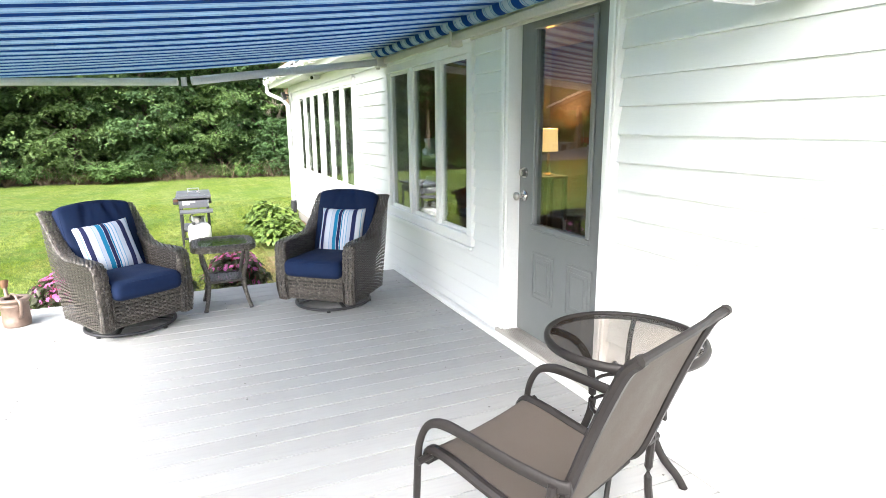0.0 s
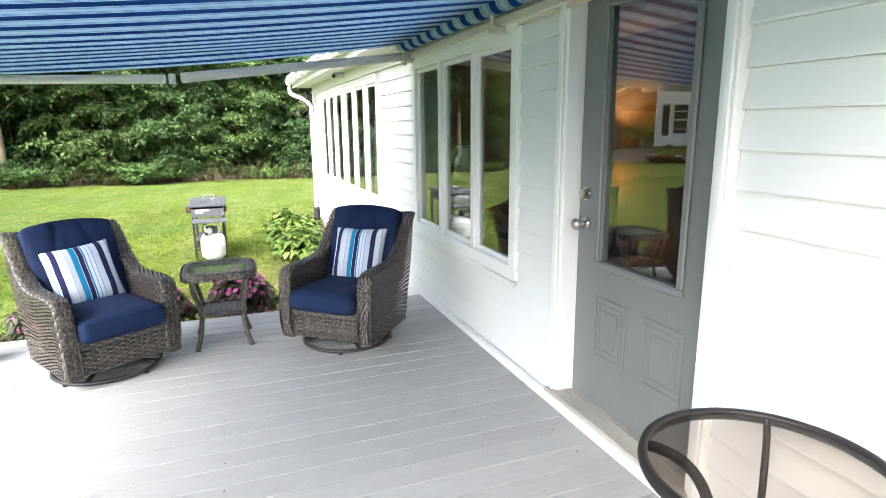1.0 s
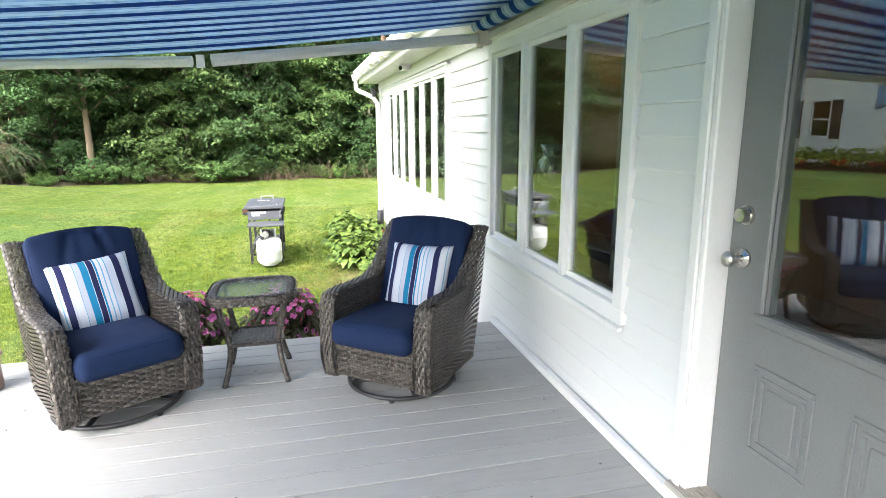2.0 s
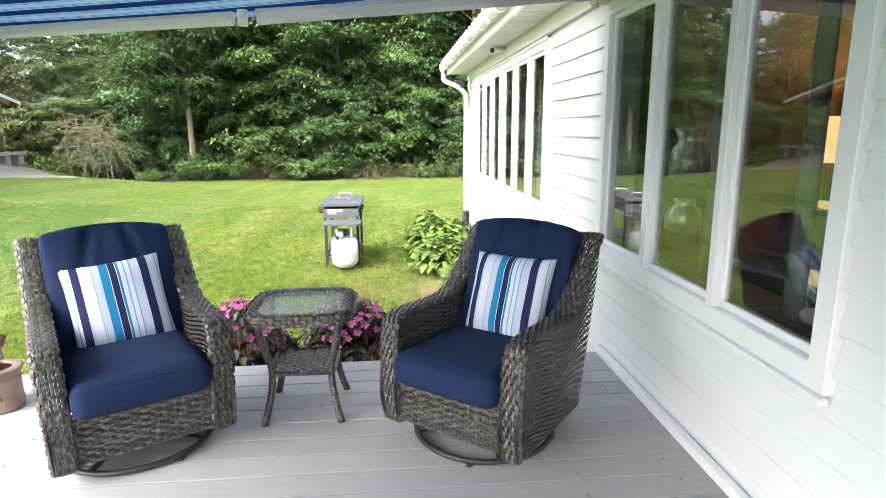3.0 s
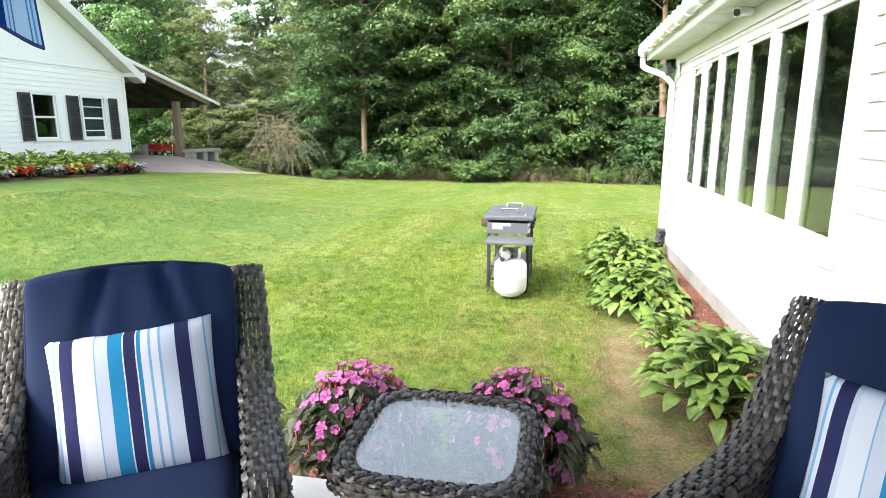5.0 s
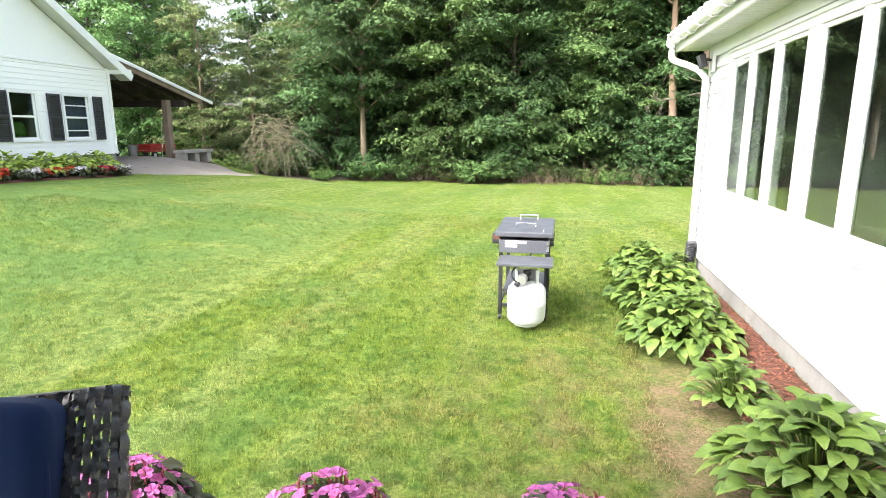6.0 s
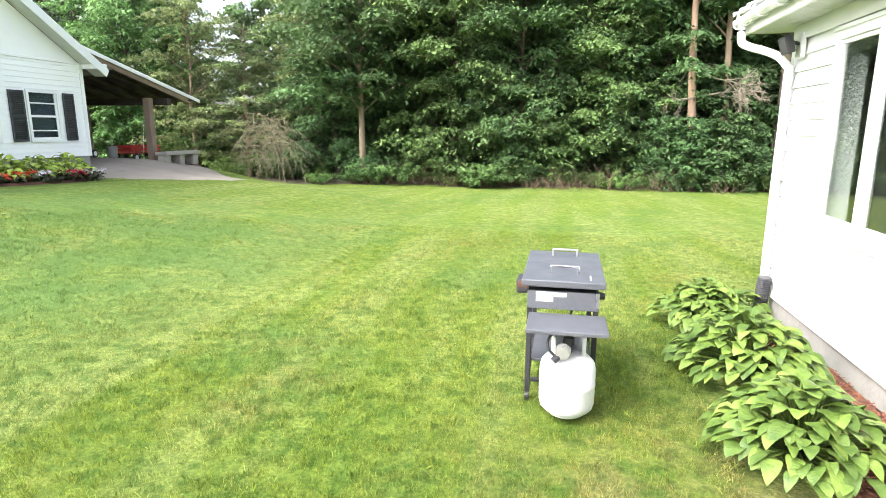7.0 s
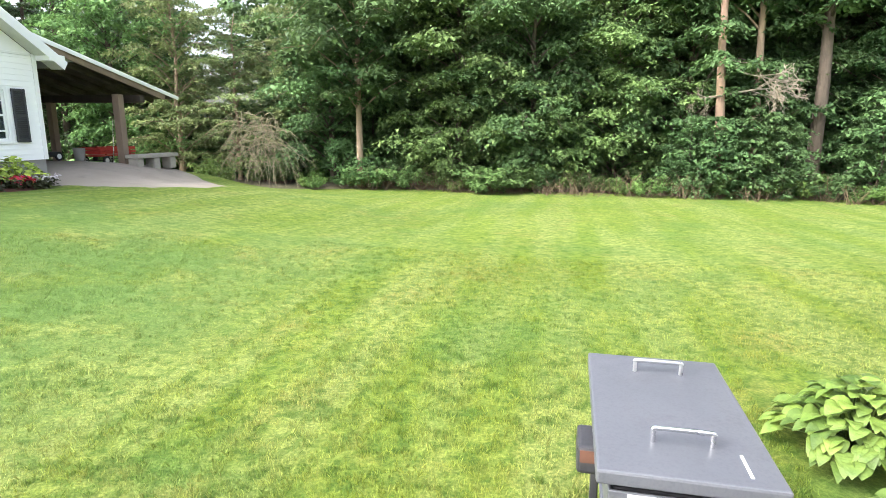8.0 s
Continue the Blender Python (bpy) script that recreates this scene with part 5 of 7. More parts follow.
def wicker_chair(at, label):
    ch = thing("wicker_chair", label, "armchair", at, "wicker swivel chairs on the deck")
    for sg in (-1, 1):
        arm = woven("arm", edge_band(sg), 44, 8, ch, amp=0.0034, fill=0.45, bulge=0.0012, span=1.55)
        woven("outer_panel", side_panel(sg, True), 20, 46, arm, amp=0.0036, fill=0.45, bulge=0.0014, span=0.62)
        woven("inner_panel", side_panel(sg, False), 24, 46, arm, amp=0.0036, fill=0.40, bulge=0.0014, span=0.62)
        # Dark sheet inside the arm, added so gaps in the weave look shaded.
        v, q = [], []
        surf = side_panel(sg, True)
        for a in np.linspace(0.02, 0.99, 12):
            pts = surf(np.full(8, a), np.linspace(0.42, 0.97, 8))
            pts[:, 0] -= sg * THICK * 0.45
            v += pts.tolist()
        for a in range(11):
            for b in range(7):
                q.append((a * 8 + b, a * 8 + b + 1, a * 8 + b + 9, a * 8 + b + 8))
        part("lining", from_arrays("lining", v, q, BLACKSTEEL), None, arm)
        bm = bmesh.new()
        sweep(bm, [Vector((sg * (IN_X + THICK * 0.5), -0.28, 0.088)), Vector((sg * (IN_X + THICK * 0.5), 0.30, 0.088))], THICK * 0.5, 0.012, 8)
        part("lower_rail", bm, WICKER, arm)
    woven("front_panel", rect_panel((-0.25, -0.280, 0.095), (0.25, -0.280, 0.095), (-0.25, -0.290, 0.305), (0.25, -0.290, 0.305)), 15, 15, ch, amp=0.0038, fill=0.462, bulge=0.0014)
    # Dark sheet behind the front weave stands for the shade in its gaps.
    part("lining", boxed(-0.25, -0.270, 0.10, 0.25, -0.264, 0.30), BLACKSTEEL, ch)
    woven("back_panel", rect_panel((0.24, 0.305, 0.09), (-0.24, 0.305, 0.09), (0.26, 0.478, 0.85), (-0.26, 0.478, 0.85)), 14, 50, ch, amp=0.0050, fill=0.44)
    bm = bmesh.new()
    sweep(bm, spline([(-0.325, 0.488, 0.828), (-0.2, 0.492, 0.830), (0, 0.495, 0.832), (0.2, 0.492, 0.830), (0.325, 0.488, 0.828)], 5), 0.020, 0.016, 10)
    part("top_rail", bm, WICKER, ch)
    part("seat_board", boxed(-0.235, -0.275, 0.255, 0.235, 0.33, 0.285, 0.004), BLACKSTEEL, ch)
    seat = part("seat_cushion", cushion_mesh("seat_cushion", 0.487, 0.64, 0.135, 0.05, 0.012, 3, 0.0, 0.003), NAVY, ch, "navy blue seat cushion", at=pose(0, -0.035, 0.280, 1.5, 0, 180))
    part("piping", piping_mesh(0.487, 0.64, 0.135, 0.118), NAVY, seat)
    back = part("back_cushion", cushion_mesh("back_cushion", 0.515, 0.54, 0.13, 0.028, 0.018, 5, 0.03, 0.010, 1.2), NAVY, ch, "navy blue back cushion", at=pose(0, 0.335, 0.602, 70, 0, 0) @ pose(0, 0, -0.045))
    part("piping", piping_mesh(0.515, 0.54, 0.13, 0.118, 0.03, 0.006), NAVY, back)
    base = part("swivel_base", sweep(bmesh.new(), [Vector((0.30 * math.cos(a), 0.30 * math.sin(a) - 0.0, 0.022)) for a in np.linspace(0, 2 * math.pi, 48, endpoint=False)], 0.013, 0.011, 8, closed=True), BLACKSTEEL, ch, "dark steel swivel ring", True)
    for a in (45, 135):
        bm = bmesh.new()
        d = Vector((math.cos(radians(a)), math.sin(radians(a)), 0)) * 0.30
        sweep(bm, spline([-d + Vector((0, 0, 0.024)), -d * 0.5 + Vector((0, 0, 0.045)), Vector((0, 0, 0.05)), d * 0.5 + Vector((0, 0, 0.045)), d + Vector((0, 0, 0.024))], 4), 0.016, 0.008, 6)
        part("spoke", bm, BLACKSTEEL, base)
    part("pivot", boxed(-0.12, -0.12, 0.052, 0.12, 0.12, 0.09, 0.01), BLACKSTEEL, base)
    part("mount", boxed(-0.23, -0.27, 0.09, 0.23, 0.30, 0.115, 0.005), BLACKSTEEL, ch)
    for a in (20, 110, 200, 290):
        part("foot", rod(bmesh.new(), (0.3 * math.cos(radians(a)), 0.3 * math.sin(radians(a)), 0.0), (0.3 * math.cos(radians(a)), 0.3 * math.sin(radians(a)), 0.014), 0.015, seg=10), BLACKSTEEL, base)
    return ch


CHAIR_L = pose(-0.395, 4.76, 0, 0, 0, 31)
CHAIR_R = pose(1.11, 4.69, 0, 0, 0, -40)
first = wicker_chair(CHAIR_L, "brown wicker swivel armchair with navy cushions")
copy_thing(first, CHAIR_R)
pil = pillow_mesh(0.405, 0.058, 1)
tagged(part("striped_pillow", pil, PILLOWCLOTH, at=CHAIR_L @ pose(0.005, 0.210, 0.560, 67, 0, 0) @ pose(0, 0, 0, 0, 0, 4)), "blue and white striped square pillow leaning in the armchair", "pillow", "striped pillows")
tagged(part("striped_pillow", pil, PILLOWCLOTH, at=CHAIR_R @ pose(0.005, 0.205, 0.562, 67, 0, 0) @ pose(0, 0, 0, 0, 0, 1)), "blue and white striped square pillow leaning in the armchair", "pillow", "striped pillows")


# ---- wicker side table ----
def squircle(k, half, power=5.0):
    out = []
    for i in range(k):
        a = 2 * math.pi * i / k
        c, s = math.cos(a), math.sin(a)
        f = (abs(c) ** power + abs(s) ** power) ** (-1 / power)
        out.append(Vector((c * f * half, s * f * half, 0)))
    return out


RIPPLE = glassy("rippled_table_glass", (0.85, 0.90, 0.87), 0.05, 3.0, 0.4, 0.7, 0.15)
table = thing("side_table", "brown wicker side table with a rippled glass top", "side table", pose(0.297, 4.99, 0, 0, 0, 0))
HALF, TOPZ = 0.238, 0.525


def rim_surf(u, v):
    a = 2 * np.pi * u
    c, s = np.cos(a), np.sin(a)
    f = (np.abs(c) ** 4.5 + np.abs(s) ** 4.5) ** (-1 / 4.5)
    w = v * 2 - 1
    r = HALF - 0.028 - w * 0.030
    lift = np.where(np.abs(w) < 0.6, 0.0, -(np.abs(w) - 0.6) * 0.05)
    z = TOPZ + 0.008 * (1 - w ** 2) + lift
    return np.stack([c * f * r, s * f * r, z], 1)


STAKE_SPAN = 1.6
woven("rim", rim_surf, 56, 5, table, amp=0.004, fill=0.48, bulge=0.002)


def rim_side(u, v):
    a = 2 * np.pi * u
    c, s = np.cos(a), np.sin(a)
    f = (np.abs(c) ** 4.5 + np.abs(s) ** 4.5) ** (-1 / 4.5)
    r = HALF + 0.003
    return np.stack([c * f * r, s * f * r, TOPZ - 0.04 + 0.045 * v], 1)


woven("apron", rim_side, 56, 3, table, amp=0.004, fill=0.48, bulge=0.002)
bm = bmesh.new()
ring = squircle(48, HALF - 0.052, 4.5)
lo = [bm.verts.new(p + Vector((0, 0, TOPZ - 0.006))) for p in ring]
hi = [bm.verts.new(p + Vector((0, 0, TOPZ + 0.001))) for p in ring]
bm.faces.new(lo[::-1])
bm.faces.new(hi)
for k in range(48):
    bm.faces.new((lo[k], lo[(k + 1) % 48], hi[(k + 1) % 48], hi[k]))
part("glass_top", bm, RIPPLE, table, "rippled grey glass")
part("under_frame", sweep(bmesh.new(), [p + Vector((0, 0, TOPZ - 0.02)) for p in squircle(40, HALF - 0.02, 4.5)], 0.012, seg=6, closed=True), WICKER, table)


def wrapped_leg(pts, r):
    line = spline(pts, 18)
    bm = bmesh.new()
    sweep(bm, line, [r * (1.0 + 0.13 * math.cos(2 * math.pi * i / 3.0)) for i in range(len(line))], seg=8, up=(0, 1, 0))
    return bm


for sx in (-1, 1):
    for sy in (-1, 1):
        leg = part("leg", wrapped_leg([(sx * 0.175, sy * 0.175, TOPZ - 0.03), (sx * 0.165, sy * 0.165, 0.40), (sx * 0.135, sy * 0.135, 0.27), (sx * 0.135, sy * 0.135, 0.18), (sx * 0.152, sy * 0.152, 0.08), (sx * 0.172, sy * 0.172, 0.008)], 0.0165), WICKER, table, smooth=True)
        part("foot_cap", rod(bmesh.new(), (sx * 0.172, sy * 0.172, 0.0), (sx * 0.171, sy * 0.171, 0.014), 0.017, seg=10), BLACKSTEEL, leg)
STAKE_SPAN = 0.28
r2 = 0.142
woven("lower_shelf", rect_panel((-r2, -r2, 0.232), (r2, -r2, 0.232), (-r2, r2, 0.232), (r2, r2, 0.232)), 13, 15, table, amp=0.0035, fill=0.45)["kind"] = "stuff"
part("shelf_frame", sweep(bmesh.new(), [p + Vector((0, 0, 0.234)) for p in squircle(40, r2 + 0.006, 12.0)], 0.009, 0.011, seg=6, closed=True), WICKER, table)

# ---- sling chair and round glass table ----
BRONZE = surface("bronze_coated_aluminium", (0.014, 0.012, 0.0118), (0.020, 0.0175, 0.017), 120, 5, 0.5, 0.0, 0.06, 0.0006, shine=0.3)
SLING = surface("taupe_mesh_sling", (0.060, 0.049, 0.040), (0.074, 0.060, 0.050), 420, 6, 0.8, 0, 0.5, 0.0012, (1, 1, 1), dirt=(0.05, 0.042, 0.035))
SMOKE = glassy("smoked_table_glass", (0.76, 0.72, 0.69), 0.01, 5.0, 0.0, 0.5, 0.02)


def sling_chair(at, label):
    ch = thing("patio_chair", label, "patio chair", at, "sling patio chairs")
    hw = 0.245
    # seat and back follow one bent line, seen from the side: (y, z)
    line = [(0.015, 0.365), (0.0, 0.40), (-0.03, 0.418), (-0.12, 0.41), (-0.25, 0.385), (-0.40, 0.362), (-0.455, 0.372), (-0.49, 0.42), (-0.53, 0.53), (-0.575, 0.66), (-0.62, 0.78), (-0.665, 0.885), (-0.70, 0.925)]
    pts = spline([(0, a, b) for a, b in line], 4)
    for sx in (-1, 1):
        rail = part("side_rail", sweep(bmesh.new(), [p + Vector((sx * hw, 0, 0)) for p in pts], 0.016, 0.020, 8, square=0.6, up=(1, 0, 0)), BRONZE, ch)
        part("end_cap", rod(bmesh.new(), (sx * (hw - 0.005), -0.70, 0.925), (sx * (hw + 0.014), -0.70, 0.925), 0.016, seg=10), BRONZE, rail)
    bm = bmesh.new()
    for lay in (0.0, 0.003):
        rows = []
        for i, p in enumerate(pts[1:-1]):
            rows.append([bm.verts.new((x, p.y, p.z - 0.012 * (1 - (x / hw) ** 2) + lay)) for x in np.linspace(-hw + 0.006, hw - 0.006, 11)])
        for a, b in zip(rows, rows[1:]):
            for k in range(10):
                bm.faces.new((a[k], a[k + 1], b[k + 1], b[k]))
    part("sling", bm, SLING, ch, "taupe woven mesh sling", True)
    part("top_bar", sweep(bmesh.new(), [Vector((-hw - 0.012, -0.70, 0.925)), Vector((0, -0.704, 0.925)), Vector((hw + 0.012, -0.70, 0.925))], 0.013, 0.010, 8, square=0.6), BRONZE, ch)
    part("front_bar", sweep(bmesh.new(), [Vector((-hw, 0.012, 0.362)), Vector((hw, 0.012, 0.362))], 0.014, seg=8), BRONZE, ch)
    part("cross_bar", sweep(bmesh.new(), [Vector((-hw, -0.44, 0.345)), Vector((hw, -0.44, 0.345))], 0.013, seg=8), BRONZE, ch)
    for sx in (-1, 1):
        x = sx * (hw + 0.042)
        arm = spline([(x, 0.035, 0.0), (x, 0.022, 0.20), (x, 0.010, 0.38), (x, -0.005, 0.465), (x, -0.045, 0.530), (x, -0.11, 0.556), (x, -0.20, 0.556), (x, -0.36, 0.544), (x - sx * 0.01, -0.50, 0.536), (x - sx * 0.022, -0.548, 0.540)], 5)
        k = len(arm)
        part("arm", sweep(bmesh.new(), arm, [0.012 + 0.007 * max(0, min(1, (i - k * 0.42) / (k * 0.15))) for i in range(k)], 0.009, 10, square=0.75, up=(1, 0, 0)), BRONZE, ch, smooth=True)
        part("rear_leg", sweep(bmesh.new(), spline([(x, -0.505, 0.540), (x, -0.50, 0.42), (x, -0.50, 0.25), (x, -0.55, 0.0)], 5), 0.013, seg=8, square=0.4), BRONZE, ch)
        part("bolt", rod(bmesh.new(), (sx * hw, -0.012, 0.395), (sx * (hw + 0.065), -0.012, 0.395), 0.012, seg=10), BRONZE, ch)
        part("knob", rod(bmesh.new(), (sx * hw, -0.50, 0.43), (sx * (hw + 0.075), -0.50, 0.43), 0.014, seg=10), BRONZE, ch)
    return ch


pc = sling_chair(pose(0.965, 1.735, 0, 0, 0, 21), "bronze framed patio chair with a taupe mesh sling")
copy_thing(pc, pose(-0.405, 1.505, 0, 0, 0, 8))

rt = thing("round_table", "small round bronze patio table with a smoked glass top", "patio table", pose(1.635, 1.775, 0, 0, 0, 12))
R, TZ = 0.315, 0.608
part("rim", turned(bmesh.new(), [(R - 0.016, TZ - 0.028), (R, TZ - 0.026), (R + 0.004, TZ - 0.012), (R, TZ + 0.004), (R - 0.012, TZ + 0.007), (R - 0.022, TZ), (R - 0.018, TZ - 0.02), (R - 0.016, TZ - 0.028)], 56), BRONZE, rt, smooth=True)
part("glass_top", rod(bmesh.new(), (0, 0, TZ - 0.008), (0, 0, TZ - 0.002), R - 0.021, seg=56), SMOKE, rt, "smoked glass").visible_shadow = False
for k in range(4):
    a = math.pi / 2 * k + 0.5
    c, s = math.cos(a), math.sin(a)
    part("leg", sweep(bmesh.new(), spline([(c * r, s * r, z) for r, z in ((0.30, TZ - 0.02), (0.26, TZ - 0.022), (0.19, TZ - 0.05), (0.135, TZ - 0.13), (0.115, 0.34), (0.125, 0.24), (0.17, 0.13), (0.235, 0.05), (0.265, 0.0))], 5), 0.010, 0.016, 8, square=0.5), BRONZE, rt, smooth=True)
for r, z in ((0.118, 0.30), (0.105, 0.40)):
    part("ring", sweep(bmesh.new(), [Vector((r * math.cos(a), r * math.sin(a), z)) for a in np.linspace(0, 2 * math.pi, 32, endpoint=False)], 0.008, seg=6, closed=True), BRONZE, rt, smooth=True)

# ---- watering can ----
COPPER = surface("dull_copper", (0.26, 0.185, 0.15), (0.32, 0.24, 0.20), 30, 6, 0.5, 0.55, 0.1, 0.002, dirt=(0.18, 0.135, 0.115))
ROSE = surface("brown_spout_rose", (0.22, 0.12, 0.07), (0.28, 0.16, 0.10), 60, 6, 0.5, 0.5, 0.1, 0.001)
can = thing("watering_can", "dull copper watering can on the deck's edge", "watering can", pose(-1.18, 5.12, 0, 0, 0, 118))
part("body", turned(bmesh.new(), [(0.088, 0.0), (0.09, 0.012), (0.092, 0.05), (0.089, 0.055), (0.089, 0.15), (0.092, 0.155), (0.092, 0.162), (0.089, 0.168), (0.090, 0.185), (0.099, 0.19), (0.105, 0.205), (0.098, 0.212), (0.062, 0.212), (0.058, 0.205), (0.08, 0.195), (0.082, 0.05), (0.0, 0.045)], 36), COPPER, can, smooth=True)
part("spout", sweep(bmesh.new(), spline([(0.08, 0, 0.05), (0.13, 0, 0.10), (0.165, 0, 0.20), (0.185, 0, 0.27)], 5), [0.022 - 0.0007 * i for i in range(16)], seg=12, up=(0, 1, 0)), COPPER, can, smooth=True)
part("rose", rod(bmesh.new(), (0.178, 0, 0.255), (0.205, 0, 0.30), 0.018, 0.038, 18), ROSE, can, "brown sprinkler rose")
part("handle", sweep(bmesh.new(), spline([(-0.095, 0, 0.20), (-0.135, 0, 0.21), (-0.155, 0, 0.165), (-0.13, 0, 0.10), (-0.09, 0, 0.075)], 6), 0.008, 0.013, 8, up=(0, 1, 0)), COPPER, can, smooth=True)
part("top_handle", sweep(bmesh.new(), spline([(0.07, 0, 0.205), (0.03, 0.0, 0.235), (-0.06, 0, 0.235), (-0.095, 0, 0.205)], 6), 0.007, 0.011, 8, up=(0, 1, 0)), COPPER, can, smooth=True)

# ---- hostas ----
HOSTA = broad_leaf("hosta_leaves", (0.080, 0.140, 0.024), (0.155, 0.230, 0.046))


def big_leaf(bm, base, start, yaw, length, width, rise, fall, roll):
    """A broad pointed leaf on an arched stalk: cupped across, wavy at its edge, bending down to the tip."""
    d = Vector((math.cos(yaw), math.sin(yaw), 0))
    sd = Vector((-d.y, d.x, roll)).normalized()
    k = 9
    rows = []
    sweep(bm, [base, base.lerp(start, 0.45) + Vector((0, 0, 0.25 * start.z)), start], 0.005, seg=3)
    for i in range(k + 1):
        t = i / k
        w = width * 0.5 * math.sin(math.pi * (0.012 + 0.988 * t) ** 0.72) ** 0.75 if i < k else 0.0
        p = start + d * length * t * (1 - 0.12 * t) + Vector((0, 0, length * (rise * t - fall * t * t)))
        if w < 1e-4:
            rows.append([bm.verts.new(p)])
            continue
        wave = 0.09 * w * math.sin(t * 11 + yaw)
        row = []
        for c in (-1.0, -0.55, 0.0, 0.55, 1.0):
            cup = w * (0.26 * abs(c) - 0.14 * c * c)
            row.append(bm.verts.new(p + sd * w * c + Vector((0, 0, cup + wave * c * abs(c)))))
        rows.append(row)
    for a, b in zip(rows, rows[1:]):
        for c in range(4):
            if len(b) == 1:
                bm.faces.new((a[c], a[c + 1], b[0]))
            else:
                bm.faces.new((a[c], a[c + 1], b[c + 1], b[c]))


YHOSTA = broad_leaf("yellow_hosta_leaves", (0.24, 0.35, 0.04), (0.44, 0.56, 0.10))


def hosta(x, y, r, seed, leaves, label, erect=0.0, size=1.0, leaf_mat=HOSTA):
    rd = random.Random(seed)
    pl = thing("hosta", label, "plant", pose(x, y, gz(x, y) + 0.02), "hostas along the house wall")
    for k in range(leaves):
        t = (k + 0.5) / leaves
        bm = bmesh.new()
        yaw = k * 2.399 + rd.uniform(-0.5, 0.5)
        ring = math.sqrt(t)
        reach = r * 0.80 * ring
        ln = rd.uniform(0.10, 0.155) * size
        high = r * (0.70 - 0.50 * ring ** 1.7) * rd.uniform(0.85, 1.12) * (1 + erect * 0.3)
        tip_yaw = yaw + rd.gauss(0, 0.38) * (1.5 - ring)
        start = Vector((reach * math.cos(yaw), reach * math.sin(yaw), high)) - Vector((math.cos(tip_yaw), math.sin(tip_yaw), 0)) * ln * 0.4
        big_leaf(bm, Vector((0.04 * math.cos(yaw), 0.04 * math.sin(yaw), 0)), start, tip_yaw, ln, ln * rd.uniform(0.54, 0.68) * (1 - 0.3 * erect), rd.uniform(0.35, 0.80) - 0.25 * ring + 0.3 * erect, rd.uniform(0.35, 0.65) + 0.22 * ring, rd.gauss(0, 0.28))
        part("leaf", bm, leaf_mat, pl, smooth=True)
    return pl


hosta(1.31, 10.90, 0.50, 1, 230, "broad yellow-green hosta beside the drain pipe")
hosta(1.33, 9.88, 0.57, 2, 290, "large yellow-green hosta beside the house wall")
hosta(1.31, 8.88, 0.53, 3, 270, "large yellow-green hosta beside the house wall")
hosta(1.40, 7.92, 0.29, 4, 90, "small narrow-leaved hosta in red mulch", 0.9)
hosta(1.50, 7.00, 0.52, 5, 200, "large green hosta beside the deck", 0.6, 1.2)
hosta(1.72, 11.35, 0.28, 6, 30, "small hosta behind the drain pipe")

# mulch chips
rd = random.Random(9)
vs, fs = [], []
for k in range(9000):
    if k < 6800:
        x, y = rd.uniform(1.42, 1.95), rd.uniform(5.55, 11.4)
    else:
        x, y = rd.uniform(-1.4, 1.2), rd.uniform(5.52, 6.2)
    z = gz(x, y) + 0.045
    a, tl = rd.uniform(0, 6.28), rd.uniform(-0.4, 0.4)
    ln, w = rd.uniform(0.007, 0.018), rd.uniform(0.003, 0.006)
    d = Vector((math.cos(a), math.sin(a), tl)) * ln
    s = Vector((-math.sin(a), math.cos(a), rd.uniform(-0.4, 0.4))) * w
    p = Vector((x, y, z))
    b = len(vs)
    vs += [tuple(p - d - s), tuple(p + d - s), tuple(p + d + s), tuple(p - d + s)]
    fs.append((b, b + 1, b + 2, b + 3))
CHIP = leafy("bark_chips", (0.10, 0.035, 0.022), (0.30, 0.11, 0.075), thin=0.02, rough=0.9)
tagged(part("bark_chips", from_arrays("bark_chips", vs, fs, CHIP), None), "loose red bark chips", "mulch", kind="stuff")

# ---- flower pots ----
POT = surface("black_plastic_pot", (0.018, 0.018, 0.02), (0.028, 0.028, 0.03), 60, 5, 0.5, 0, 0.05, 0.001)
IMPLEAF = leafy("bronze_green_leaves", (0.034, 0.036, 0.022), (0.095, 0.105, 0.055), thin=0.2, rough=0.4)
PETAL = leafy("pink_petals", (0.42, 0.045, 0.28), (0.70, 0.22, 0.50), thin=0.25, rough=0.6)


BUD = surface("dark_red_buds", (0.22, 0.025, 0.04), (0.36, 0.06, 0.09), 60, 8, 0.6, 0, 0.05, 0.001)


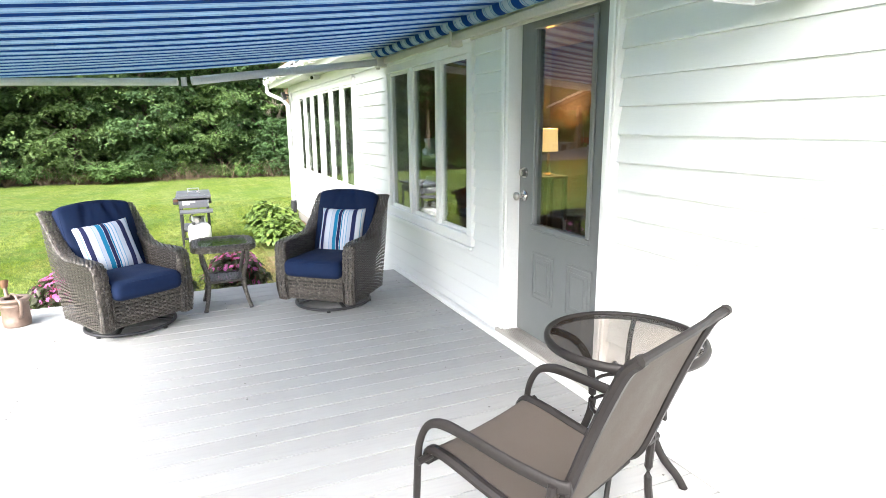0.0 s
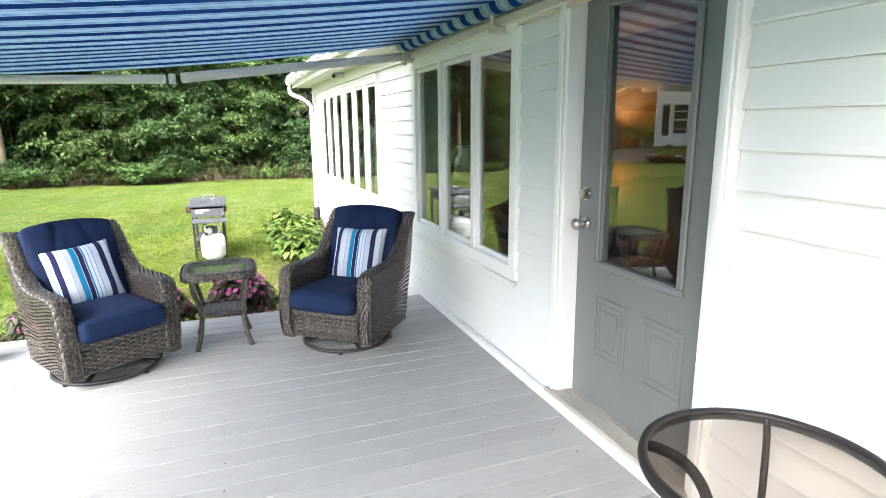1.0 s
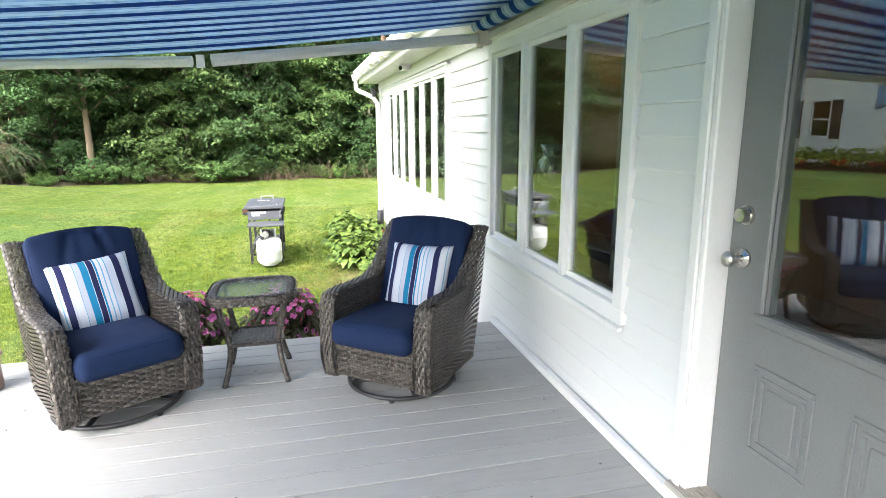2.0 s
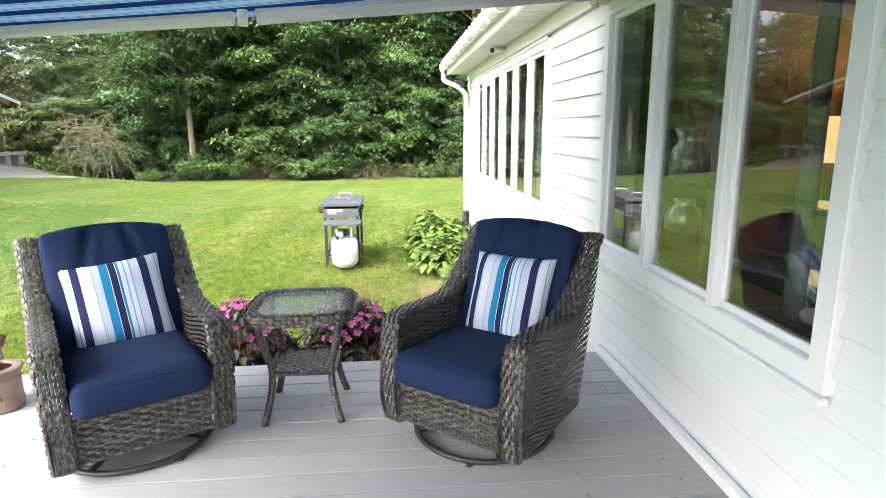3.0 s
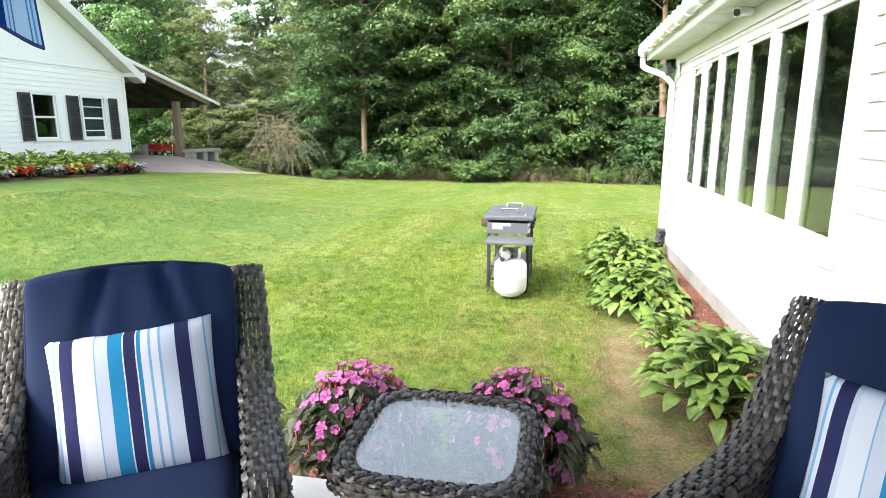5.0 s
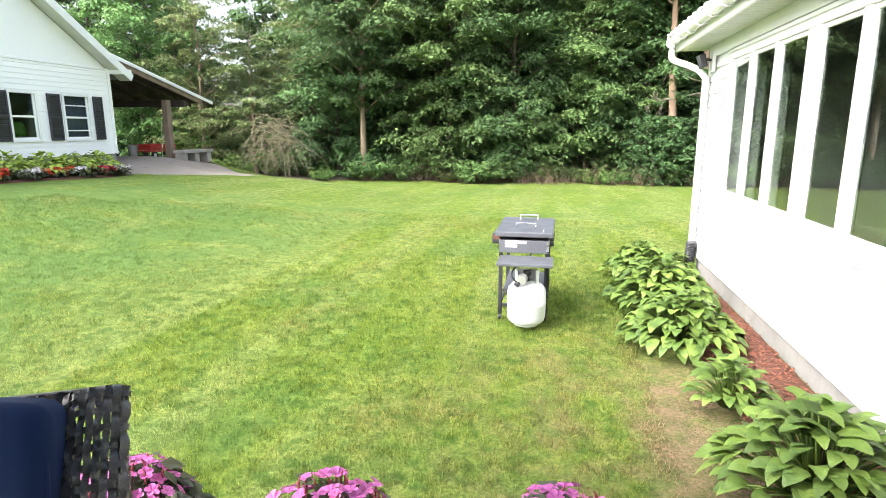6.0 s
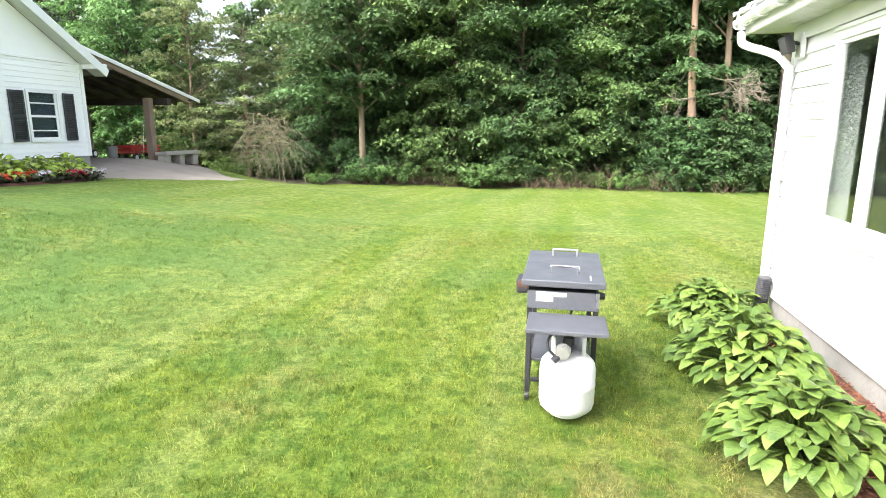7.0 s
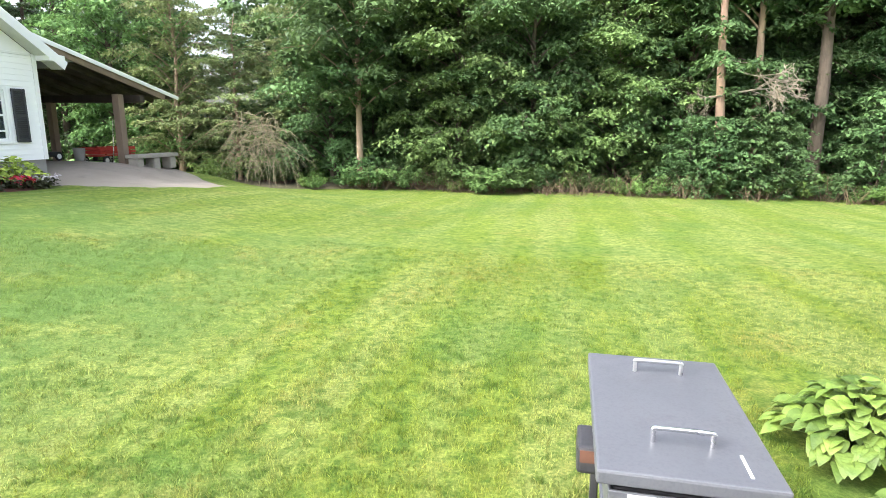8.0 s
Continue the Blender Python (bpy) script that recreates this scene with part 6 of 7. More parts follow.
def flower_pot(x, y, seed, size=1.0, base=None):
    rs = np.random.RandomState(seed)
    rd = random.Random(seed)
    g = gz(x, y) + 0.02 if base is None else base
    t = thing("flower_pot", "black pot of bronze-leaved impatiens with pink flowers", "potted plant", pose(x, y, g), "flower pots along the deck")
    part("pot", turned(bmesh.new(), [(0.115, 0), (0.15, 0.22), (0.165, 0.225), (0.165, 0.255), (0.15, 0.255), (0.145, 0.22), (0.0, 0.21)], 28), POT, t, "black plastic pot")
    cs, outs, rads = [], [], []
    bm = bmesh.new()
    for k in range(30):
        w, q = k * 2.399, math.sqrt((k + 0.5) / 30)
        tip = Vector((0.27 * q * math.cos(w), 0.27 * q * math.sin(w), 0.27 + 0.26 * (1 - q * q) + rd.uniform(-0.03, 0.03))) * size
        sweep(bm, [Vector((0, 0, 0.2)), tip * 0.6 + Vector((0, 0, 0.09)), tip], 0.005, seg=4)
        for f in (0.72, 0.88, 1.0):
            cs.append(tip * f + Vector((0, 0, 0.2 * (1 - f))))
            outs.append(Vector((math.cos(w), math.sin(w), 0)))
            rads.append(0.085)
    part("stem", bm, IMPLEAF, t)["kind"] = "stuff"
    v, f = leaf_cloud(rs, np.array(cs), np.array(outs), np.array(rads), 17, 0.054, 0.7, 0.5)
    v[2::4] += (v[2::4] - v[0::4]) * 0.25
    made = part("foliage", from_arrays("foliage", v, f, IMPLEAF), None, t)
    made["kind"] = "stuff"
    for k in range(100):
        w, q = k * 2.399 + 0.4, math.sqrt((k + 0.5) / 100)
        p = Vector((0.315 * q * math.cos(w), 0.315 * q * math.sin(w), 0.31 + 0.28 * (1 - q * q * 0.95) + rd.uniform(-0.05, 0.03))) * size
        if q > 0.8 and rd.random() < 0.45:
            p.z -= rd.uniform(0.03, 0.16)
        out = (p - Vector((0, 0, 0.25))).normalized()
        out = (out + Vector((rd.uniform(-0.4, 0.4), rd.uniform(-0.4, 0.4), rd.uniform(-0.1, 0.5)))).normalized()
        rot = out.to_track_quat("Z", "Y").to_matrix().to_4x4()
        bm = bmesh.new()
        r = rd.uniform(0.016, 0.025)
        for a in range(5):
            m = Matrix.Translation(p) @ rot @ Matrix.Rotation(2 * math.pi * a / 5, 4, "Z")
            hub = bm.verts.new(m @ Vector((0, 0, -0.3 * r)))
            rim = [bm.verts.new(m @ Vector((r * c, r * d, r * (e + rd.uniform(-0.08, 0.08))))) for c, d, e in ((0.55, -0.55, 0.22), (1.12, -0.42, 0.12), (1.28, 0.0, 0.05), (1.12, 0.42, 0.12), (0.55, 0.55, 0.22))]
            for b, c in zip(rim, rim[1:]):
                bm.faces.new((hub, b, c))
        part("flower", bm, PETAL, t)
    bm = bmesh.new()
    for k in range(60):
        w, q = rd.uniform(0, 6.28), math.sqrt(rd.random())
        p = Vector((0.30 * q * math.cos(w), 0.30 * q * math.sin(w), 0.30 + 0.285 * (1 - q * q * 0.95) + rd.uniform(-0.02, 0.03))) * size
        sweep(bm, [p - Vector((0, 0, 0.06)), p, p + Vector((rd.uniform(-0.01, 0.01), rd.uniform(-0.01, 0.01), 0.018))], [0.0018, 0.005, 0.001], seg=5)
    part("bud", bm, BUD, t, "dark red flower buds")["kind"] = "stuff"
    return t


flower_pot(-0.26, 5.96, 1, 0.97)
flower_pot(0.43, 6.03, 2, 0.96)
flower_pot(-1.05, 6.05, 3, 0.82)

# ---- griddle and gas bottle ----
GRILLGREY = surface("charcoal_painted_steel", (0.085, 0.090, 0.105), (0.105, 0.110, 0.125), 110, 3, 0.42, 0.15, 0.1, 0.0008, dirt=(0.06, 0.06, 0.068))
GRILLBLACK = surface("black_steel", (0.025, 0.025, 0.03), (0.04, 0.04, 0.045), 90, 4, 0.45, 0.2, 0.1, 0.001)
STEEL = surface("bright_steel", (0.70, 0.70, 0.70), (0.62, 0.62, 0.63), 120, 6, 0.25, 1.0, 0.05, 0.0005)
LABELGREY = surface("printed_label", (0.46, 0.46, 0.47), (0.40, 0.40, 0.42), 140, 20, 0.6, 0, 0.02, 0.0005)
LABELWHITE = surface("white_label", (0.75, 0.76, 0.77), (0.70, 0.71, 0.72), 140, 20, 0.6, 0, 0.02, 0.0005)
BOTTLE = surface("white_gas_bottle_paint", (0.74, 0.75, 0.76), (0.66, 0.68, 0.70), 60, 4, 0.4, 0, 0.08, 0.001, dirt=(0.52, 0.52, 0.52))
RUST = surface("rusty_steel", (0.16, 0.07, 0.04), (0.10, 0.05, 0.035), 60, 8, 0.8, 0.3, 0.2, 0.001)
GZ = -0.325
gr = thing("griddle", "charcoal steel gas griddle with closed flat lid on the lawn", "grill", pose(0.128, 9.64, GZ, 0, 0, -0.5))


def Z(z):
    return z - GZ - 0.026


lid = part("lid", boxed(-0.240, -0.415, Z(0.435), 0.238, 0.43, Z(0.478), 0.008, 2), GRILLGREY, gr, "flat charcoal lid")
for y in (-0.235, 0.275):
    part("handle", sweep(bmesh.new(), spline([(-0.075, y, Z(0.476)), (-0.075, y, Z(0.515)), (-0.065, y, Z(0.522)), (0.075, y, Z(0.522)), (0.085, y, Z(0.515)), (0.085, y, Z(0.476))], 4), 0.007, 0.007, 8, up=(0, 1, 0)), STEEL, lid, "bright steel handle")
part("scratch_plate", boxed(0.15, -0.37, Z(0.4785), 0.158, -0.26, Z(0.4795)), LABELWHITE, lid)
bm = bmesh.new()
box(bm, -0.205, -0.395, Z(0.30), 0.205, -0.385, Z(0.408), 0.003)
box(bm, -0.205, 0.385, Z(0.30), 0.205, 0.395, Z(0.408), 0.003)
box(bm, -0.205, -0.385, Z(0.30), -0.195, 0.385, Z(0.408), 0.003)
box(bm, 0.195, -0.385, Z(0.30), 0.205, 0.385, Z(0.408), 0.003)
box(bm, -0.195, -0.385, Z(0.30), 0.195, 0.385, Z(0.31))
body = part("body", bm, GRILLGREY, gr)
part("cooking_plate", boxed(-0.19, -0.37, Z(0.393), 0.19, 0.38, Z(0.404), 0.003), GRILLBLACK, body)
part("label_plate", boxed(-0.155, -0.3975, Z(0.345), -0.055, -0.3955, Z(0.405)), LABELGREY, body)
part("label_plate", boxed(-0.05, -0.3975, Z(0.378), 0.02, -0.3955, Z(0.402)), LABELWHITE, body)
part("bracket", boxed(0.185, -0.402, Z(0.32), 0.206, -0.3965, Z(0.41), 0.002), STEEL, body)
part("grease_cup", boxed(-0.285, -0.22, Z(0.335), -0.208, -0.07, Z(0.425), 0.012, 2), GRILLBLACK, gr)
part("cup_lining", boxed(-0.276, -0.2205, Z(0.375), -0.215, -0.2185, Z(0.415)), RUST, gr)
for y in (-0.28, -0.05, 0.18):
    part("knob", rod(bmesh.new(), (0.206, y, Z(0.365)), (0.242, y, Z(0.365)), 0.024, 0.02, 14), GRILLBLACK, gr)
part("side_shelf", boxed(-0.192, -0.712, Z(0.255), 0.245, -0.398, Z(0.278), 0.004), GRILLGREY, gr)
for x in (-0.19, 0.19):
    for y in (-0.36, 0.36):
        leg = part("leg", boxed(x - 0.016, y - 0.016, 0.055, x + 0.016, y + 0.016, Z(0.30), 0.004), GRILLBLACK, gr)
        bm = rod(bmesh.new(), (x - 0.012, y, 0.03), (x + 0.012, y, 0.03), 0.03, seg=16)
        part("caster", bm, GRILLBLACK, leg)
    part("brace", boxed(x - 0.010, -0.344, 0.125, x + 0.010, 0.344, 0.150, 0.003), GRILLBLACK, gr)
part("lower_tray", boxed(-0.172, -0.344, 0.25, 0.172, 0.344, 0.268, 0.003), GRILLGREY, gr)
for y in (-0.36, 0.36):
    part("brace", boxed(-0.172, y - 0.01, 0.125, 0.172, y + 0.01, 0.15, 0.003), GRILLBLACK, gr)

DULLMETAL = surface("dull_zinc", (0.40, 0.40, 0.39), (0.30, 0.30, 0.29), 80, 6, 0.5, 0.5, 0.08, 0.001)
bt = thing("gas_bottle", "white propane bottle with regulator and hose beside the griddle", "gas bottle", pose(0.166, 9.09, -0.280))
part("tank", turned(bmesh.new(), [(0.10, 0.012), (0.125, 0.022), (0.147, 0.045), (0.155, 0.075), (0.156, 0.175), (0.1575, 0.178), (0.1575, 0.188), (0.156, 0.191), (0.155, 0.27), (0.147, 0.305), (0.12, 0.335), (0.07, 0.355), (0.03, 0.36), (0.0, 0.36)], 40), BOTTLE, bt, smooth=True)
part("foot_ring", turned(bmesh.new(), [(0.095, 0.0), (0.10, 0.0), (0.104, 0.03), (0.098, 0.03), (0.095, 0.0)], 32), BOTTLE, bt)
bm = bmesh.new()
for i in range(26):
    a0_, a1_ = radians(-40 + i * 10), radians(-30 + i * 10)
    for rr in (0.092, 0.096):
        hh = 0.46 if (i < 6 or i > 19) else 0.44
        bm.faces.new([bm.verts.new((rr * math.cos(w), rr * math.sin(w), z)) for w, z in ((a0_, 0.345), (a1_, 0.345), (a1_, hh), (a0_, hh))])
part("collar", bm, BOTTLE, bt)
bm = rod(bmesh.new(), (0, 0, 0.355), (0, 0, 0.42), 0.022, 0.018, 14)
rod(bm, (0, 0, 0.41), (0.0, 0.0, 0.445), 0.034, 0.030, 14)
rod(bm, (0, 0, 0.385), (-0.03, -0.10, 0.40), 0.016, seg=10)
part("valve", bm, GRILLBLACK, bt, "black valve wheel")
bm = rod(bmesh.new(), (-0.03, -0.098, 0.405), (-0.036, -0.140, 0.398), 0.042, 0.037, 20)
part("regulator", bm, DULLMETAL, bt, "round metal regulator")
bm = rod(bmesh.new(), (-0.03, -0.10, 0.395), (-0.085, -0.135, 0.352), 0.020, seg=12)
part("coupling", bm, GRILLBLACK, bt)
part("hose", sweep(bmesh.new(), spline([(-0.07, -0.12, 0.37), (-0.115, -0.11, 0.42), (-0.10, -0.07, 0.475), (-0.03, 0.0, 0.50), (0.0, 0.16, 0.52), (0.03, 0.26, 0.55)], 6), 0.008, seg=8), GRILLBLACK, bt, smooth=True)
bm = bmesh.new()
for k in range(9):
    a = radians(-118 + 5.5 * k)
    b = radians(-118 + 5.5 * (k + 1))
    bm.faces.new([bm.verts.new((0.1572 * math.cos(w), 0.1572 * math.sin(w), z)) for w, z in ((a, 0.19), (b, 0.19), (b, 0.255), (a, 0.255))])
part("sticker", bm, LABELWHITE, bt)

# ---- things on the house wall ----
lantern = thing("wall_lantern", "white box-shaped wall lantern with glass sides beside the door", "wall lamp", pose(1.955, 1.44, 1.835))
bm = bmesh.new()
for x, y in ((-0.225, -0.11), (-0.225, 0.11), (-0.05, -0.11), (-0.05, 0.11)):
    box(bm, x - 0.010, y - 0.010, 0.0, x + 0.010, y + 0.010, 0.30, 0.002)
for z in (0.0, 0.29):
    box(bm, -0.235, -0.12, z - 0.006, -0.215, 0.12, z + 0.012, 0.002)
    box(bm, -0.06, -0.12, z - 0.006, -0.04, 0.12, z + 0.012, 0.002)
    box(bm, -0.215, -0.12, z - 0.006, -0.06, -0.10, z + 0.012, 0.002)
    box(bm, -0.215, 0.10, z - 0.006, -0.06, 0.12, z + 0.012, 0.002)
part("cage", bm, TRIM, lantern)
part("roof", boxed(-0.25, -0.135, 0.303, -0.025, 0.135, 0.33, 0.01), TRIM, lantern)
part("back_plate", boxed(-0.03, -0.07, 0.05, -0.002, 0.07, 0.26, 0.004), TRIM, lantern)
part("arm", boxed(-0.05, -0.03, 0.12, -0.028, 0.03, 0.18, 0.004), TRIM, lantern)
for nm, x0_, y0_, x1_, y1_ in (("pane", -0.2255, -0.10, -0.2225, 0.10), ("pane", -0.215, -0.1115, -0.06, -0.1085), ("pane", -0.215, 0.1085, -0.06, 0.1115)):
    part(nm, boxed(x0_, y0_, 0.012, x1_, y1_, 0.284), GLASS, lantern)
part("bulb", turned(bmesh.new(), [(0.012, 0.30), (0.014, 0.25), (0.028, 0.21), (0.03, 0.18), (0.02, 0.155), (0.0, 0.15)], 14, (-0.14, 0, 0)), LABELWHITE, lantern, smooth=True)

CAMWHITE = surface("white_camera_shell", (0.72, 0.73, 0.74), (0.68, 0.69, 0.70), 100, 5, 0.4, 0, 0.03, 0.0005)
CAMBLACK = surface("black_lens", (0.012, 0.012, 0.014), (0.02, 0.02, 0.022), 100, 5, 0.2, 0, 0.02, 0.0005)
sc = thing("security_camera", "small white bullet camera under the eave", "security camera", pose(1.95, 8.55, 2.11, 0, 0, 0))
part("shell", rod(bmesh.new(), (-0.155, -0.075, -0.016), (-0.045, 0.005, 0.006), 0.036, 0.034, 18), CAMWHITE, sc)
part("lens_face", rod(bmesh.new(), (-0.163, -0.0808, -0.0176), (-0.1545, -0.0746, -0.0159), 0.025, seg=18), CAMBLACK, sc, "black lens face")
part("visor", boxed(-0.16, -0.09, 0.024, -0.05, 0.01, 0.030, 0.003), CAMWHITE, sc)
part("bracket", rod(bmesh.new(), (-0.06, 0.0, 0.005), (-0.012, 0.03, 0.03), 0.012, seg=10), CAMWHITE, sc)
part("foot", rod(bmesh.new(), (-0.012, 0.032, 0.03), (0.004, 0.032, 0.03), 0.03, seg=16), CAMWHITE, sc)
fl = thing("flood_light", "black flood light on a white junction box", "flood light", pose(1.95, 11.28, 2.01))
part("lamp_head", boxed(-0.16, -0.085, -0.065, -0.10, 0.085, 0.075, 0.012, 2, m=Matrix.Rotation(radians(-18), 4, "Y")), GRILLBLACK, fl, "black lamp head")
part("stem", rod(bmesh.new(), (-0.10, 0.0, -0.01), (-0.02, 0, -0.03), 0.014, seg=10), GRILLBLACK, fl)
part("junction_box", boxed(-0.035, -0.06, -0.14, 0.0, 0.06, 0.06, 0.006), CAMWHITE, fl)

# ---- inside, behind the panes ----
SHADE = lamp_material("lit_lamp_shade", (1.0, 0.62, 0.25), 0.36)
lamp = thing("table_lamp", "lit table lamp with a warm cream shade", "table lamp", pose(4.27, 6.27, 0.06))
part("shade", turned(bmesh.new(), [(0.115, 1.04), (0.10, 1.32), (0.098, 1.32), (0.112, 1.04)], 28), SHADE, lamp, "glowing cream shade")
BRASS = surface("dark_brass", (0.20, 0.13, 0.06), (0.15, 0.10, 0.05), 60, 5, 0.4, 0.8, 0.05, 0.001)
part("base", turned(bmesh.new(), [(0.08, 0.74), (0.08, 0.755), (0.025, 0.775), (0.018, 0.95), (0.010, 1.12), (0.0, 1.12)], 20), BRASS, lamp)
WOOD = surface("dark_brown_wood", (0.12, 0.06, 0.03), (0.08, 0.04, 0.02), 30, 3, 0.45, 0, 0.15, 0.001, (1, 6, 1))
tb = thing("lamp_table", "dark wooden table under the lamp", "table", pose(4.27, 6.27, 0.06))
part("tabletop", boxed(-0.18, -0.18, 0.71, 0.18, 0.18, 0.74, 0.006), WOOD, tb)
for x in (-0.15, 0.15):
    for y in (-0.15, 0.15):
        part("leg", boxed(x - 0.025, y - 0.025, 0, x + 0.025, y + 0.025, 0.71, 0.004), WOOD, tb)
bulb_data = bpy.data.lights.new("lamp_bulb", "POINT")
bulb_data.energy = 9
bulb_data.color = (1.0, 0.70, 0.40)
bulb_data.shadow_soft_size = 0.03
bulb = new("lamp_bulb", bulb_data)
bulb.location = (4.27, 6.27, 1.30)
copy_thing(lamp, pose(3.46, 5.75, 0.06))
copy_thing(tb, pose(3.46, 5.75, 0.06))
JUG = glassy("milky_jug_glass", (0.80, 0.85, 0.83), 0.32, 2.0, 0.0, 0.5, 0.55)
SHELFGLASS = glassy("clear_shelf_glass", (0.88, 0.93, 0.91), 0.0, 3.0, 0.0, 0.8, 0.06)
ledge = thing("window_ledge", "dark wooden ledge inside the window", "shelf", pose(2.30, 4.75, 0))
part("board", boxed(-0.13, -0.85, 0.57, 0.10, 0.85, 0.60, 0.004), WOOD, ledge)
for y in (-0.7, 0.7):
    part("bracket", boxed(-0.12, y - 0.02, 0.06, 0.08, y + 0.02, 0.57), WOOD, ledge)
for z in (0.80, 1.06):
    shelf = thing("glass_shelf", "clear glass shelf inside the window", "shelf", pose(2.19, 4.75, z), "glass shelves inside the window")
    part("board", boxed(-0.07, -0.85, -0.006, 0.09, 0.85, 0.0), SHELFGLASS, shelf)
    for y in (-0.84, 0.84):
        part("support", boxed(-0.06, y - 0.006, -0.20 if z < 1 else -0.26, 0.08, y + 0.006, -0.006), SHELFGLASS, shelf)
jg = thing("glass_jug", "milky pale glass jug with a flared neck on a glass shelf", "jug", pose(2.20, 5.11, 1.06))
part("body", turned(bmesh.new(), [(0.07, 0.0), (0.095, 0.012), (0.10, 0.10), (0.092, 0.15), (0.066, 0.178), (0.06, 0.20), (0.082, 0.255), (0.076, 0.255), (0.054, 0.20), (0.06, 0.172), (0.085, 0.14), (0.092, 0.10), (0.086, 0.016), (0.0, 0.014)], 30), JUG, jg, smooth=True)
jar = thing("glass_jar", "squat milky glass jar on a glass shelf", "jar", pose(2.20, 5.13, 0.80))
part("body", turned(bmesh.new(), [(0.06, 0.0), (0.088, 0.012), (0.09, 0.07), (0.08, 0.11), (0.055, 0.13), (0.052, 0.145), (0.058, 0.165), (0.053, 0.165), (0.046, 0.145), (0.05, 0.126), (0.074, 0.104), (0.082, 0.07), (0.08, 0.016), (0.0, 0.014)], 26), JUG, jar, smooth=True)
CHINA = surface("white_china", (0.74, 0.74, 0.72), (0.68, 0.68, 0.67), 90, 6, 0.25, 0, 0.02, 0.0005)
bird = thing("china_bird", "small white china bird with a bent neck on the ledge", "figurine", pose(2.27, 4.26, 0.60))
part("body", turned(bmesh.new(), [(0.0, 0.0), (0.03, 0.004), (0.045, 0.03), (0.035, 0.055), (0.0, 0.065)], 18), CHINA, bird, smooth=True)
part("neck", sweep(bmesh.new(), spline([(0, 0.03, 0.045), (0, 0.055, 0.085), (0, 0.04, 0.125), (0, 0.015, 0.135), (0, 0.0, 0.12)], 5), [0.012 - 0.0003 * i for i in range(21)], seg=8, up=(1, 0, 0)), CHINA, bird, smooth=True)
CURTAIN = surface("grey_sheer_curtain", (0.30, 0.33, 0.29), (0.25, 0.28, 0.24), 70, 3, 0.9, 0, 0.2, 0.003)


def curtain(y0_, y1_, z0_, z1_, x):
    bm = bmesh.new()
    for lay in (0.0, 0.002):
        k = 36
        lo_, hi_ = [], []
        for i in range(k + 1):
            y = y0_ + (y1_ - y0_) * i / k
            w = 0.022 * math.sin(i * 1.35)
            lo_.append(bm.verts.new((x + w + lay, y, z0_)))
            hi_.append(bm.verts.new((x + w * 0.7 + lay, y, z1_)))
        for i in range(k):
            bm.faces.new((lo_[i], lo_[i + 1], hi_[i + 1], hi_[i]))
    return tagged(part("curtain", bm, CURTAIN, smooth=True), "pale gathered curtain hanging inside the window", "curtain", "window curtains")


for a, b in ((7.38, 7.54), (8.00, 8.16), (8.60, 8.76), (9.33, 9.47), (9.93, 10.07), (10.50, 10.66)):
    curtain(a, b, 0.45, 2.0, 2.22)
curtain(5.50, 5.61, 0.45, 2.0, 2.22)
curtain(4.29, 4.36, 0.45, 2.0, 2.24)
curtain(4.90, 4.97, 0.45, 2.0, 2.24)

BLUECLOTH = surface("dark_blue_upholstery", (0.03, 0.035, 0.06), (0.045, 0.05, 0.08), 200, 5, 0.9, 0, 0.3, 0.001)
THROW = surface("pale_blue_throw", (0.25, 0.28, 0.36), (0.16, 0.18, 0.26), 60, 12, 0.9, 0, 0.3, 0.002)
ac = thing("wooden_armchair", "dark wooden armchair with blue upholstery inside the house", "armchair", pose(2.95, 5.30, 0.06, 0, 0, 200))
part("seat_cushion", cushion_mesh("seat_cushion", 0.52, 0.52, 0.12, 0.04, 0.012, 8), BLUECLOTH, ac, "dark blue seat cushion", at=pose(0, 0, 0.36))
part("backrest", cushion_mesh("backrest", 0.52, 0.50, 0.11, 0.04, 0.012, 9), BLUECLOTH, ac, at=pose(0, 0.32, 0.66, 76, 0, 0))
part("throw", cushion_mesh("throw", 0.26, 0.42, 0.05, 0.02, 0.006, 11), THROW, ac, "pale blue folded throw", at=pose(0.18, 0.02, 0.49))
for sx in (-1, 1):
    part("arm", boxed(sx * 0.31 - 0.04, -0.30, 0.58, sx * 0.31 + 0.04, 0.28, 0.615, 0.01, 2), WOOD, ac)
    for yv in (-0.26, 0.26):
        part("leg", boxed(sx * 0.31 - 0.025, yv - 0.025, 0, sx * 0.31 + 0.025, yv + 0.025, 0.58, 0.005), WOOD, ac)
    part("rail", boxed(sx * 0.29 - 0.015, -0.235, 0.28, sx * 0.29 + 0.015, 0.235, 0.36, 0.004), WOOD, ac)

# ---- the neighbouring white house and its carport ----
NX = -11.75
# White raised above SIDING: light missing on this wall is put into the colour.
NSIDING = surface("brightened_white_clapboard", (0.87, 0.875, 0.87), (0.84, 0.85, 0.85), 120, 1.5, 0.45, 0, 0.06, 0.001, (1, 0.15, 1), mottle=0.1)
SHUTTER = surface("black_shutter_paint", (0.035, 0.036, 0.042), (0.05, 0.05, 0.058), 60, 4, 0.5, 0, 0.1, 0.001)
DARKPANE = glassy("neighbour_window_glass", (0.55, 0.58, 0.60))
ROOFDARK = surface("grey_shingle_roof", (0.22, 0.22, 0.23), (0.16, 0.16, 0.17), 20, 2, 0.9, 0, 0.4, 0.01)
# Near-black colour includes the shade under the carport roof.
TIMBER = surface("timber_in_carport_shade", (0.045, 0.034, 0.026), (0.03, 0.023, 0.018), 25, 3, 0.85, 0, 0.3, 0.004, (1, 1, 0.3))
